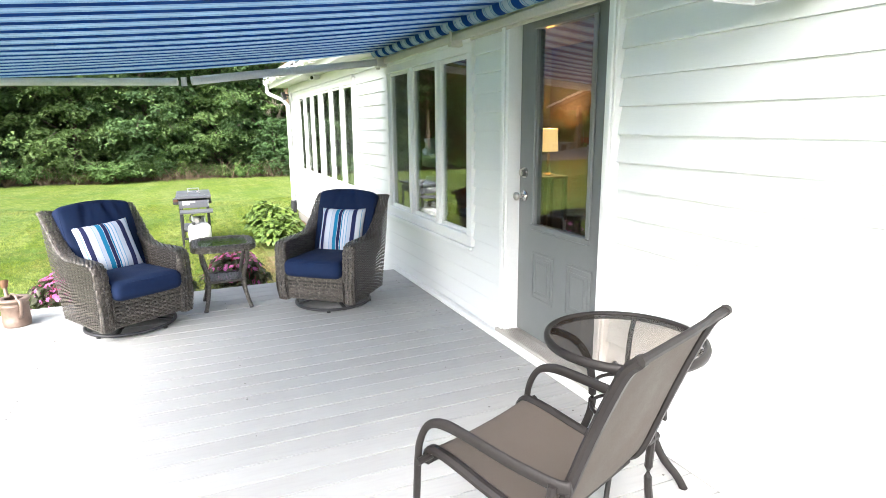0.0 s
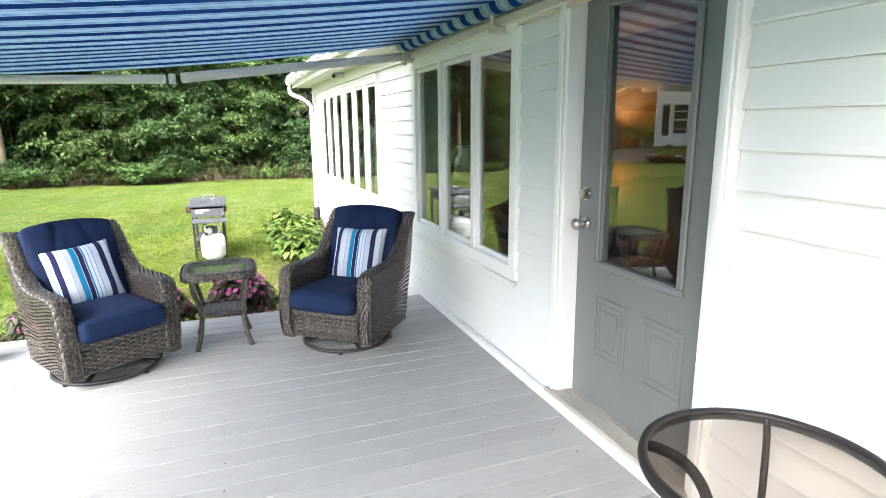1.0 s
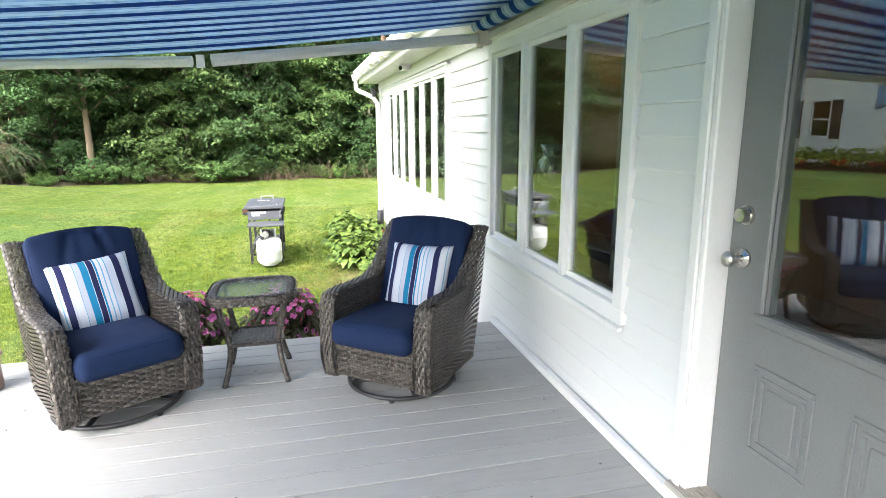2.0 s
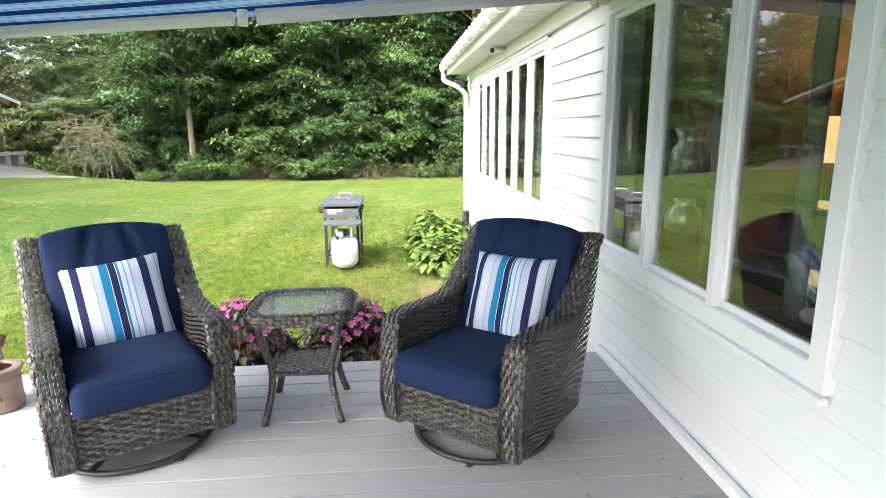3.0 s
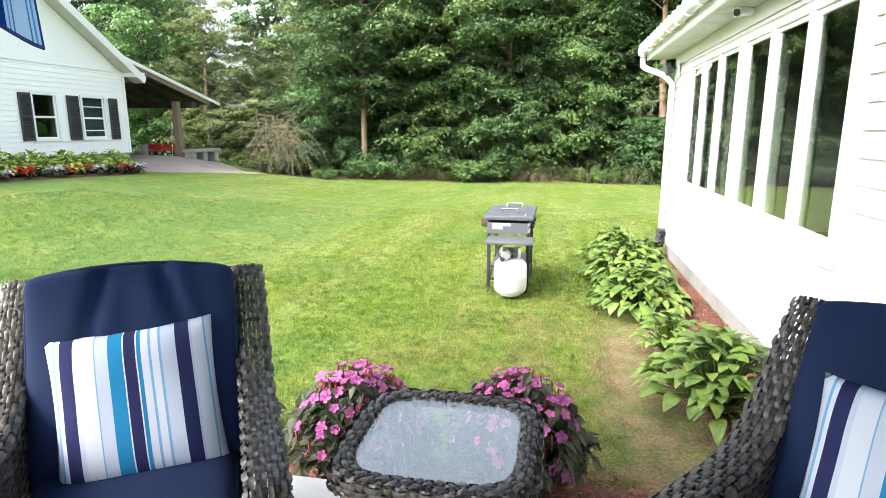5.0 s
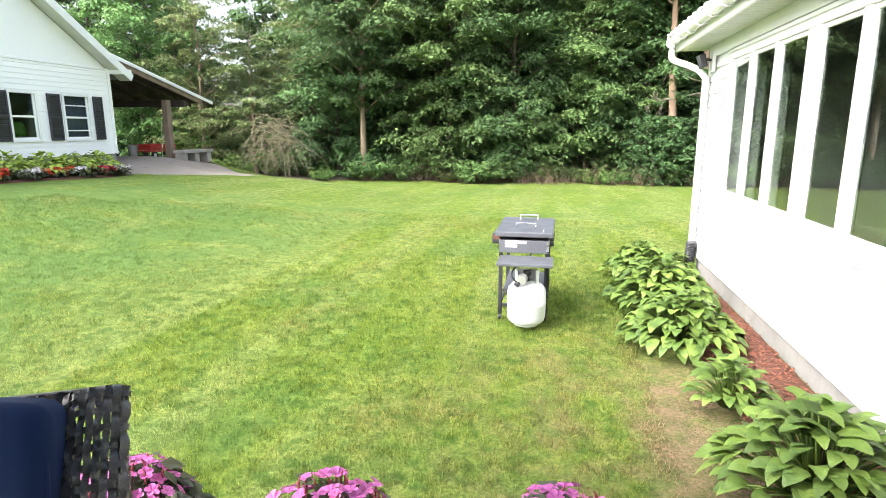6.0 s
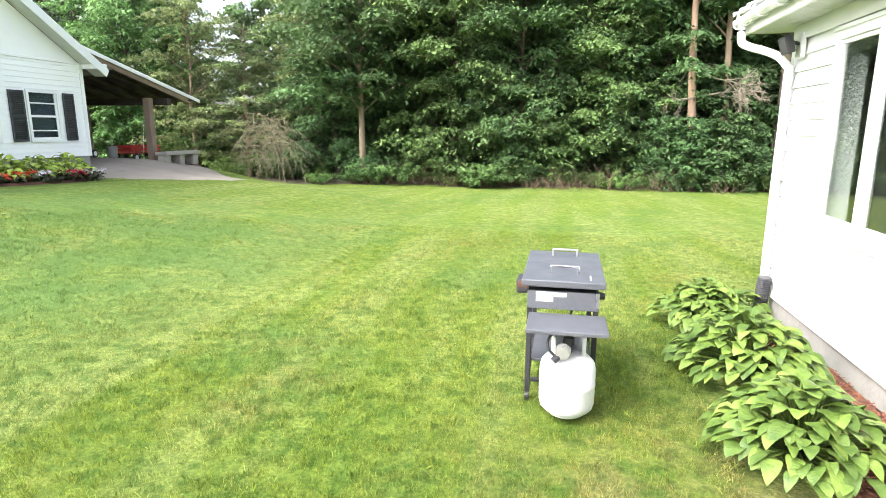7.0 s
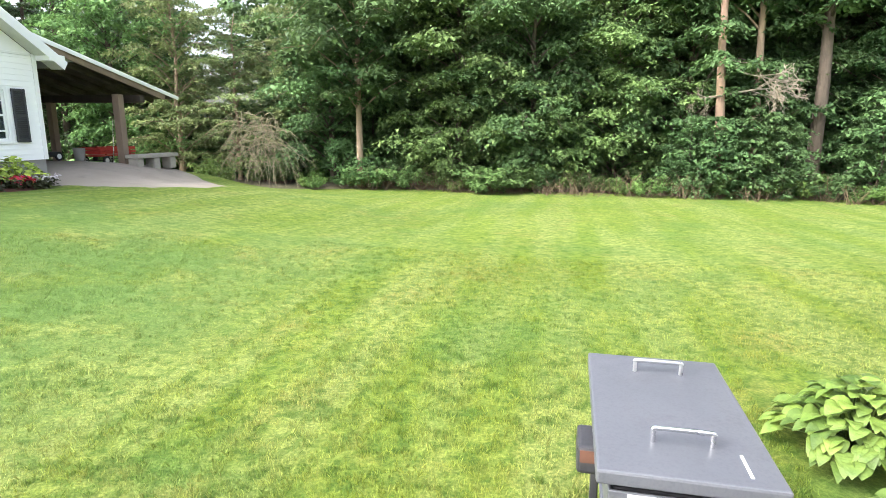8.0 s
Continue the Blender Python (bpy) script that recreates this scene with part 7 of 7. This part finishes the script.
POSTWOOD = surface("brown_post_timber", (0.23, 0.17, 0.125), (0.17, 0.125, 0.09), 25, 3, 0.85, 0, 0.3, 0.004, (1, 1, 0.3))
NY0, NY1, NEAVE, NSILL = 9.02, 18.93, 2.85, 0.61
RIDGE_Y = (NY0 + NY1) / 2
SLOPE = 0.62
house = thing("neighbour_house", "white clapboard house with black shutters", "house")
N_WINS = [(15.80, 16.46), (17.30, 18.06)]
WZ0, WZ1 = 1.04, 2.09
N_HOLES = [(a, b, WZ0, WZ1) for a, b in N_WINS] + [(11.04, 11.81, WZ0, WZ1), (12.58, 13.35, WZ0, WZ1)]
part("wall", holed_wall(bmesh.new(), NX - 0.2, NX - 0.012, NY0, NY1, NSILL, NEAVE, N_HOLES), TRIM, house)
bm = bmesh.new()
box(bm, NX - 9.0, NY1 - 0.2, NSILL, NX - 0.2, NY1, NEAVE)
box(bm, NX - 9.0, NY0, NSILL, NX - 0.2, NY0 + 0.2, NEAVE)
box(bm, NX - 9.2, NY0, NSILL, NX - 9.0, NY1, NEAVE)
part("wall", bm, NSIDING, house)
part("floor", boxed(NX - 9.0, NY0 + 0.2, NSILL, NX - 0.2, NY1 - 0.2, NSILL + 0.1), ROOMFLOOR, house)
part("inner_wall", boxed(NX - 4.0, NY0 + 0.2, NSILL + 0.1, NX - 3.9, NY1 - 0.2, NEAVE), DARKROOM, house)
part("foundation", boxed(NX - 9.1, NY0 + 0.02, -0.8, NX - 0.03, NY1 - 0.02, NSILL), CONCRETE, house, "pale concrete foundation")
ridge_z = NEAVE + SLOPE * (NY1 - RIDGE_Y)
for x in (NX - 0.02, NX - 9.1):
    bm = bmesh.new()
    v = [bm.verts.new(p) for p in ((x, NY0, NEAVE), (x, NY1, NEAVE), (x, RIDGE_Y, ridge_z), (x - 0.08, NY0, NEAVE), (x - 0.08, NY1, NEAVE), (x - 0.08, RIDGE_Y, ridge_z))]
    for f in ((0, 1, 2), (3, 5, 4), (0, 3, 4, 1), (1, 4, 5, 2), (2, 5, 3, 0)):
        bm.faces.new([v[k] for k in f])
    part("gable", bm, NSIDING, house, "smooth white gable panel")
k = 0
z = NSILL
while z < NEAVE - 0.02:
    free = [(NY0, NY1)]
    for h in N_HOLES:
        if z + 0.07 > h[2] - 0.05 and z + 0.05 < h[3] + 0.06:
            free = [q for s, e in free for q in ((s, min(e, h[0] - 0.07)), (max(s, h[1] + 0.07), e)) if q[1] - q[0] > 0.02]
    for s, e in free:
        bm = bmesh.new()
        sec = [(NX - 0.012, z), (NX + 0.005, z), (NX + 0.005, z + 0.012), (NX - 0.006, z + 0.1195), (NX - 0.012, z + 0.1195)]
        ends = [[bm.verts.new((x, y, zz)) for x, zz in sec] for y in (s, e)]
        for q in range(5):
            bm.faces.new((ends[0][q], ends[0][(q + 1) % 5], ends[1][(q + 1) % 5], ends[1][q]))
        bm.faces.new(ends[0][::-1])
        bm.faces.new(ends[1])
        part("siding_board", bm, NSIDING, house)
    z += 0.12
part("corner_board", boxed(NX - 0.1, NY1 - 0.09, NSILL, NX + 0.018, NY1 + 0.02, NEAVE, 0.004), TRIM, house)
part("gable_trim", boxed(NX - 0.01, NY0, NEAVE - 0.02, NX + 0.02, NY1 - 0.1, NEAVE + 0.03, 0.004), TRIM, house)
for sgn in (1, -1):
    bm = bmesh.new()
    a = Vector((0, RIDGE_Y, ridge_z + 0.14))
    b = Vector((0, RIDGE_Y + sgn * (NY1 - RIDGE_Y + 0.42), ridge_z + 0.14 - SLOPE * (NY1 - RIDGE_Y + 0.42)))
    for x0_, x1_ in ((NX + 0.38, NX - 9.4),):
        vs_ = [bm.verts.new(p) for p in ((x0_, a.y, a.z), (x1_, a.y, a.z), (x1_, b.y, b.z), (x0_, b.y, b.z), (x0_, a.y, a.z - 0.10), (x1_, a.y, a.z - 0.10), (x1_, b.y, b.z - 0.10), (x0_, b.y, b.z - 0.10))]
        for f in ((0, 1, 2, 3), (7, 6, 5, 4), (0, 3, 7, 4), (1, 5, 6, 2), (3, 2, 6, 7)):
            bm.faces.new([vs_[q] for q in f])
    roof = part("roof", bm, ROOFDARK, house, "grey shingle roof")
    bm = bmesh.new()
    sweep(bm, [a + Vector((NX + 0.39, 0, -0.06)), b + Vector((NX + 0.39, 0, -0.06))], 0.012, 0.10, 8, square=1.0)
    part("rake_board", bm, TRIM, roof)
    bm = bmesh.new()
    sweep(bm, [a + Vector((NX + 0.18, 0, -0.125)), b + Vector((NX + 0.18, 0, -0.125))], 0.19, 0.008, 8, square=1.0)
    part("soffit", bm, SOFFIT, roof)
part("eave_box", boxed(NX + 0.0, NY1 + 0.0, NEAVE - 0.10, NX + 0.395, NY1 + 0.42, NEAVE + 0.04, 0.01), TRIM, house)


def house_window(y0_, y1_, blind):
    w = part("window", boxed(NX + 0.0, y0_ - 0.065, WZ1, NX + 0.03, y1_ + 0.065, WZ1 + 0.065, 0.004), TRIM, house, "white sash window")
    bm = bmesh.new()
    box(bm, NX + 0.0, y0_ - 0.065, WZ0 - 0.065, NX + 0.035, y1_ + 0.065, WZ0, 0.004)
    box(bm, NX + 0.0, y0_ - 0.065, WZ0, NX + 0.03, y0_, WZ1, 0.003)
    box(bm, NX + 0.0, y1_, WZ0, NX + 0.03, y1_ + 0.065, WZ1, 0.003)
    part("frame", bm, TRIM, w)
    mz = (WZ0 + WZ1) / 2
    bm = bmesh.new()
    box(bm, NX - 0.05, y0_, mz - 0.025, NX - 0.01, y1_, mz + 0.025, 0.003)
    for a, b in ((y0_, y0_ + 0.04), (y1_ - 0.04, y1_)):
        box(bm, NX - 0.05, a, WZ0, NX - 0.012, b, WZ1)
    box(bm, NX - 0.048, y0_ + 0.04, WZ0, NX - 0.012, y1_ - 0.04, WZ0 + 0.045)
    part("sash", bm, TRIM, w)
    pn = part("pane", boxed(NX - 0.034, y0_ + 0.03, WZ0 + 0.03, NX - 0.030, y1_ - 0.03, WZ1 - 0.002), DARKPANE, w)
    pn.visible_shadow = False
    if blind:
        bm = bmesh.new()
        box(bm, NX - 0.075, y0_ + 0.01, WZ0 + 0.05, NX - 0.07, y1_ - 0.01, WZ1 - 0.01)
        part("blind", bm, BLIND, w)
        for zz in (WZ0 + 0.20, WZ0 + 0.82):
            part("rail", boxed(NX - 0.028, y0_ + 0.04, zz - 0.015, NX - 0.012, y1_ - 0.04, zz + 0.015), TRIM, w)


BLIND = surface("grey_blind", (0.46, 0.50, 0.56), (0.40, 0.44, 0.50), 40, 3, 0.8, 0, 0.1, 0.002)
house_window(*N_WINS[0], False)
house_window(*N_WINS[1], True)
house_window(11.04, 11.81, False)
house_window(12.58, 13.35, True)
slat = mesh_of("slat", boxed(-0.012, -0.13, -0.012, 0.004, 0.13, 0.012, 0, m=Matrix.Rotation(radians(28), 4, "Y")))
for y0_, y1_ in ((15.40, 15.73), (16.78, 17.16), (18.22, 18.54), (10.61, 10.95), (11.91, 12.2), (12.24, 12.53), (13.45, 13.78)):
    bm = bmesh.new()
    box(bm, NX + 0.016, y0_, WZ0 - 0.04, NX + 0.05, y0_ + 0.045, WZ1 + 0.03, 0.003)
    box(bm, NX + 0.016, y1_ - 0.045, WZ0 - 0.04, NX + 0.05, y1_, WZ1 + 0.03, 0.003)
    for zz in (WZ0 - 0.04, (WZ0 + WZ1) / 2 - 0.03, WZ1 - 0.03):
        box(bm, NX + 0.016, y0_ + 0.045, zz, NX + 0.05, y1_ - 0.045, zz + 0.06, 0.003)
    box(bm, NX + 0.016, y0_ + 0.045, WZ0, NX + 0.022, y1_ - 0.045, WZ1)
    sh = part("shutter", bm, SHUTTER, house, "black louvred shutter")
    for k in range(26):
        part("slat", slat, SHUTTER, sh, at=Matrix.Translation((NX + 0.034, (y0_ + y1_) / 2, WZ0 + 0.04 + 0.041 * k)) @ Matrix.Diagonal((1, (y1_ - y0_ - 0.09) / 0.26, 1, 1)))
GREENCLOTH = surface("bright_green_plastic", (0.20, 0.62, 0.03), (0.16, 0.52, 0.03), 40, 3, 0.5, 0, 0.05, 0.001)
gc = thing("green_chair", "bright green chair back seen through the window", "chair", pose(NX - 0.45, 16.26, NSILL + 0.1))
part("back", turned(bmesh.new(), [(0.22, 0.40), (0.24, 0.5), (0.20, 0.68), (0.10, 0.76), (0.0, 0.77)], 20), GREENCLOTH, gc, smooth=True)
part("pedestal", rod(bmesh.new(), (0, 0, 0), (0, 0, 0.41), 0.2, 0.05, 16), GREENCLOTH, gc)

# carport
cp = thing("carport", "open lean-to carport with timber posts and rafters coloured dark as shaded", "carport")
CY0, CY1, CZ0, CZ1 = NY1 + 0.05, 23.4, 3.204, 2.165
CXE, CXW = NX + 0.22, NX - 7.5
bm = bmesh.new()
vs_ = [bm.verts.new(p) for p in ((CXE, CY0 - 0.4, CZ0 + 0.14), (CXW, CY0 - 0.4, CZ0 + 0.14), (CXW, CY1, CZ1 + 0.05), (CXE, CY1, CZ1 + 0.05), (CXE, CY0 - 0.4, CZ0 + 0.10), (CXW, CY0 - 0.4, CZ0 + 0.10), (CXW, CY1, CZ1 + 0.01), (CXE, CY1, CZ1 + 0.01))]
for f in ((0, 1, 2, 3), (7, 6, 5, 4), (0, 3, 7, 4), (1, 5, 6, 2), (3, 2, 6, 7)):
    bm.faces.new([vs_[q] for q in f])
rf = part("roof", bm, ROOFMETAL, cp, "pale metal carport roof")
bm = bmesh.new()
sweep(bm, [Vector((CXE + 0.012, CY0 - 0.35, CZ0 + 0.07)), Vector((CXE + 0.012, CY1 + 0.02, CZ1))], 0.012, 0.05, 8, square=1.0)
part("edge_trim", bm, TRIM, rf)
bm = bmesh.new()
sweep(bm, [Vector((CXE - 0.05, CY0 - 0.1, CZ0 - 0.08)), Vector((CXE - 0.05, CY1 - 0.5, CZ1 + 0.02))], 0.025, 0.09, 8, square=1.0)
part("barge_beam", bm, POSTWOOD, cp)
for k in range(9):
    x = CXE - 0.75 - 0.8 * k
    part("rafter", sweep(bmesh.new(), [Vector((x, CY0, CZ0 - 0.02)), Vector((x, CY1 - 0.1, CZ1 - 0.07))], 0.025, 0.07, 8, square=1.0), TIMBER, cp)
# Dark sheet under the roof, added to stand for the shade there.
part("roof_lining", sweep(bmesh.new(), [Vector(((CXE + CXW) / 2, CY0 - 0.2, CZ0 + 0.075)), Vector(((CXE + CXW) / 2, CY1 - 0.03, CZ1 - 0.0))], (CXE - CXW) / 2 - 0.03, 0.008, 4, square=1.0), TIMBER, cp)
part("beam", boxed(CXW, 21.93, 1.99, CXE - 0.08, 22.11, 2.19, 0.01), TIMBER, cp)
for x in (-11.95, -14.6, -17.3):
    part("post", boxed(x - 0.10, 21.41, gz(x, 21.5) - 0.1, x + 0.10, 21.61, 2.18, 0.01) if x > -12 else boxed(x - 0.09, 21.93, gz(x, 22.0) - 0.1, x + 0.09, 22.11, 2.0, 0.01), POSTWOOD, cp)
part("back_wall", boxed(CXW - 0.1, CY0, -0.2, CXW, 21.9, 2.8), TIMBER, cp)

# flowers along the neighbour's wall
RED = leafy("red_petals", (0.50, 0.015, 0.02), (0.72, 0.05, 0.05), thin=0.2, rough=0.6)
WHITEP = leafy("white_petals", (0.62, 0.55, 0.60), (0.85, 0.82, 0.84), thin=0.2, rough=0.6)


def bedding_plant(x, y, petals, seed, label):
    rs = np.random.RandomState(seed)
    t = thing("bedding_plant", label, "flowers", pose(x, y, gz(x, y) + 0.03), "flowers along the neighbouring house")
    c = np.array([[rs.uniform(-0.22, 0.22), rs.uniform(-0.25, 0.25), rs.uniform(0.04, 0.18)] for k in range(16)])
    o = np.zeros((16, 3))
    v, f = leaf_cloud(rs, c, o, np.full(16, 0.12), 22, 0.075, 0.8, 0.3)
    part("foliage", from_arrays("foliage", v, f, IMPLEAF), None, t)
    c = np.array([[rs.uniform(-0.24, 0.24), rs.uniform(-0.28, 0.28), rs.uniform(0.13, 0.25)] for k in range(16)])
    v, f = leaf_cloud(rs, c, o, np.full(16, 0.09), 10, 0.075, 0.5, 0.3)
    part("blossoms", from_arrays("blossoms", v, f, petals), None, t)


y = 9.7
k = 0
while y < 18.0:
    if k % 2:
        bedding_plant(-10.82, y, RED, 60 + k, "red flowering bedding plant in mulch")
    else:
        bedding_plant(-10.82, y, WHITEP, 60 + k, "white flowering bedding plant in mulch")
    y += 0.68
    k += 1
y = 10.0
k = 0
while y < 18.3:
    hosta(-11.25, y, 0.74, 90 + k, 120, "yellow-green hosta along the neighbouring house", 0.3, 1.5, YHOSTA)
    y += 0.85
    k += 1

# wagon, tools and bench in the carport
WAGONRED = surface("faded_red_paint", (0.42, 0.035, 0.025), (0.34, 0.03, 0.025), 40, 3, 0.5, 0, 0.1, 0.001)
TYRE = surface("black_rubber", (0.02, 0.02, 0.021), (0.03, 0.03, 0.03), 60, 5, 0.8, 0, 0.1, 0.001)
HUBWHITE = surface("white_hub", (0.70, 0.70, 0.68), (0.62, 0.62, 0.60), 60, 5, 0.5, 0, 0.03, 0.001)


def wheel(parent, x, y, z, r, w):
    ty = part("wheel", sweep(bmesh.new(), [Vector((x, y + (r - w * 0.5) * math.cos(a), z + (r - w * 0.5) * math.sin(a))) for a in np.linspace(0, 2 * math.pi, 24, endpoint=False)], w * 0.5, seg=8, up=(1, 0, 0), closed=True), TYRE, parent, "black rubber wheel", True)
    part("hub", rod(bmesh.new(), (x - w * 0.35, y, z), (x + w * 0.35, y, z), r * 0.55, seg=16), HUBWHITE, ty, "white hub")


wg = thing("garden_wagon", "red garden wagon with stake sides under the carport", "wagon", pose(-13.1, 22.25, gz(-13.1, 22.25) + 0.02, 0, 0, 4))
part("tray", boxed(-0.35, -0.72, 0.26, 0.35, 0.72, 0.30, 0.005), WAGONRED, wg)
for z in (0.33, 0.43):
    for x in (-0.35, 0.35):
        part("side_rail", boxed(x - 0.012, -0.72, z, x + 0.012, 0.72, z + 0.075, 0.003), WAGONRED, wg)
    for y in (-0.72, 0.72):
        part("end_rail", boxed(-0.338, y - 0.012, z, 0.338, y + 0.012, z + 0.075, 0.003), WAGONRED, wg)
for x in (-0.33, 0.33):
    for y in (-0.5, 0.0, 0.5):
        part("stake", boxed(x - 0.02, y - 0.02, 0.29, x + 0.02, y + 0.02, 0.52, 0.003), WAGONRED, wg)
    for y in (-0.5, 0.5):
        wheel(wg, x, y, 0.14, 0.14, 0.07)
for y in (-0.5, 0.5):
    part("axle", rod(bmesh.new(), (-0.33, y, 0.14), (0.33, y, 0.14), 0.015, seg=8), GRILLBLACK, wg)
    part("axle_block", boxed(-0.06, y - 0.03, 0.14, 0.06, y + 0.03, 0.26), GRILLBLACK, wg)
mw = thing("lawn_mower", "black push mower with pale wheel hubs under the carport", "lawn mower", pose(-13.6, 20.5, gz(-13.6, 20.5) + 0.02))
part("deck", boxed(-0.26, -0.35, 0.10, 0.26, 0.35, 0.24, 0.04, 2), GRILLBLACK, mw)
part("engine", rod(bmesh.new(), (0, 0.05, 0.24), (0, 0.05, 0.42), 0.16, 0.13, 18), GRILLBLACK, mw)
for x in (-0.28, 0.28):
    for y in (-0.3, 0.3):
        wheel(mw, x, y, 0.12, 0.12, 0.06)
    part("handle", sweep(bmesh.new(), spline([(x * 0.8, -0.3, 0.2), (x * 0.8, -0.8, 0.75), (x * 0.8, -1.0, 0.95)], 4), 0.013, seg=8), GRILLBLACK, mw)
part("grip", rod(bmesh.new(), (-0.225, -1.0, 0.95), (0.225, -1.0, 0.95), 0.015, seg=8), GRILLBLACK, mw)
bk = thing("bin", "grey rubbish bin under the carport", "bin", pose(-13.2, 21.35, gz(-13.2, 21.35) + 0.02))
part("body", turned(bmesh.new(), [(0.12, 0), (0.15, 0.34), (0.16, 0.36), (0.14, 0.37), (0.0, 0.375)], 20), CONCRETE, bk)
for k, x in enumerate((-15.2, -15.9)):
    bc = thing("bicycle_wheel", "dark wheel rim hanging at the carport's back", "wheel", pose(x, 21.9 - 0.5 * k, 1.35, 0, 0, 25), "hanging wheels")
    part("tyre", sweep(bmesh.new(), [Vector((0, 0.32 * math.cos(a), 0.42 * math.sin(a))) for a in np.linspace(0, 2 * math.pi, 28, endpoint=False)], 0.03, seg=8, up=(1, 0, 0), closed=True), TYRE, bc, smooth=True)
    part("hook", rod(bmesh.new(), (0, 0, 0.42), (0, 0, 0.72), 0.008, seg=6), GRILLBLACK, bc)
tagged(part("tool_pole", rod(bmesh.new(), (-12.15, 21.36, gz(-12.1, 21.4)), (-12.08, 21.40, 1.53), 0.014, seg=8), STEEL), "pale tool pole leaning on the post", "pole")
BENCHSTONE = surface("weathered_concrete_bench", (0.34, 0.32, 0.28), (0.26, 0.24, 0.21), 30, 3, 0.9, 0, 0.4, 0.004, dirt=(0.16, 0.16, 0.12))
bn = thing("stone_bench", "weathered concrete bench beside the drive", "bench", pose(-11.45, 22.05, gz(-11.45, 22.05), 0, 0, 0))
part("seat_slab", boxed(-0.2, -0.85, 0.30, 0.2, 0.80, 0.40, 0.015, 2), BENCHSTONE, bn)
for y in (-0.7, -0.05, 0.62):
    part("support", boxed(-0.15, y - 0.12, -0.03, 0.15, y + 0.12, 0.30, 0.03, 2), BENCHSTONE, bn)

# ---- grass blades on the nearer lawn ----
GRASS = blade_material()


def grass_tile(seed, count, size=1.0, tall=0.027):
    rs = np.random.RandomState(seed)
    tufts = rs.uniform(0, size, (count // 9, 2))
    pick = rs.randint(0, len(tufts), count)
    x, y = (tufts[pick] + rs.normal(0, 0.022, (count, 2))).T % size
    high = rs.uniform(0.6, 1.3, len(tufts))[pick]
    yaw = rs.uniform(0, 2 * np.pi, count)
    h = tall * rs.uniform(0.5, 1.2, count) * high
    lean = rs.normal(0, 0.38, (count, 2)) * h[:, None]
    w = rs.uniform(0.0014, 0.0030, count)
    sx, sy = np.cos(yaw) * w, np.sin(yaw) * w
    z0 = np.full(count, -0.006)
    v = np.stack([np.stack([x - sx, y - sy, z0], 1), np.stack([x + sx, y + sy, z0], 1),
                  np.stack([x + lean[:, 0] * 0.5 + sx * 0.7, y + lean[:, 1] * 0.5 + sy * 0.7, h * 0.65], 1), np.stack([x + lean[:, 0], y + lean[:, 1], h], 1)], 1).reshape(-1, 3)
    f = np.arange(4 * count).reshape(-1, 4)
    return from_arrays("grass_patch", v, f, GRASS)


TILES = [grass_tile(70 + k, 4200) for k in range(4)]
THIN = [grass_tile(80 + k, 2200) for k in range(3)]
rnd = random.Random(77)
for i in range(-9, 4):
    for j in range(5, 17):
        cx, cy = i + 0.5, j + 0.5
        if cy < 6.2 and -1.5 < cx < 2.1:
            continue
        if cx > 0.9 and cy < 11.6:
            continue
        far = math.hypot(cx - 0.2, cy - 7.0)
        if far > 9.5:
            continue
        me = (TILES if far < 5.2 else THIN)[rnd.randrange(4 if far < 5.2 else 3)]
        zc = gz(cx, cy)
        gx_ = math.atan((gz(cx + 0.5, cy) - gz(cx - 0.5, cy)))
        gy_ = math.atan((gz(cx, cy + 0.5) - gz(cx, cy - 0.5)))
        m = Matrix.Translation((cx, cy, zc)) @ Euler((gy_, -gx_, 0)).to_matrix().to_4x4() @ Matrix.Rotation(math.pi / 2 * rnd.randrange(4), 4, "Z") @ Matrix.Translation((-0.5, -0.5, 0))
        tagged(part("grass_patch", me, None, at=m), "short mown grass blades", "grass", kind="stuff")
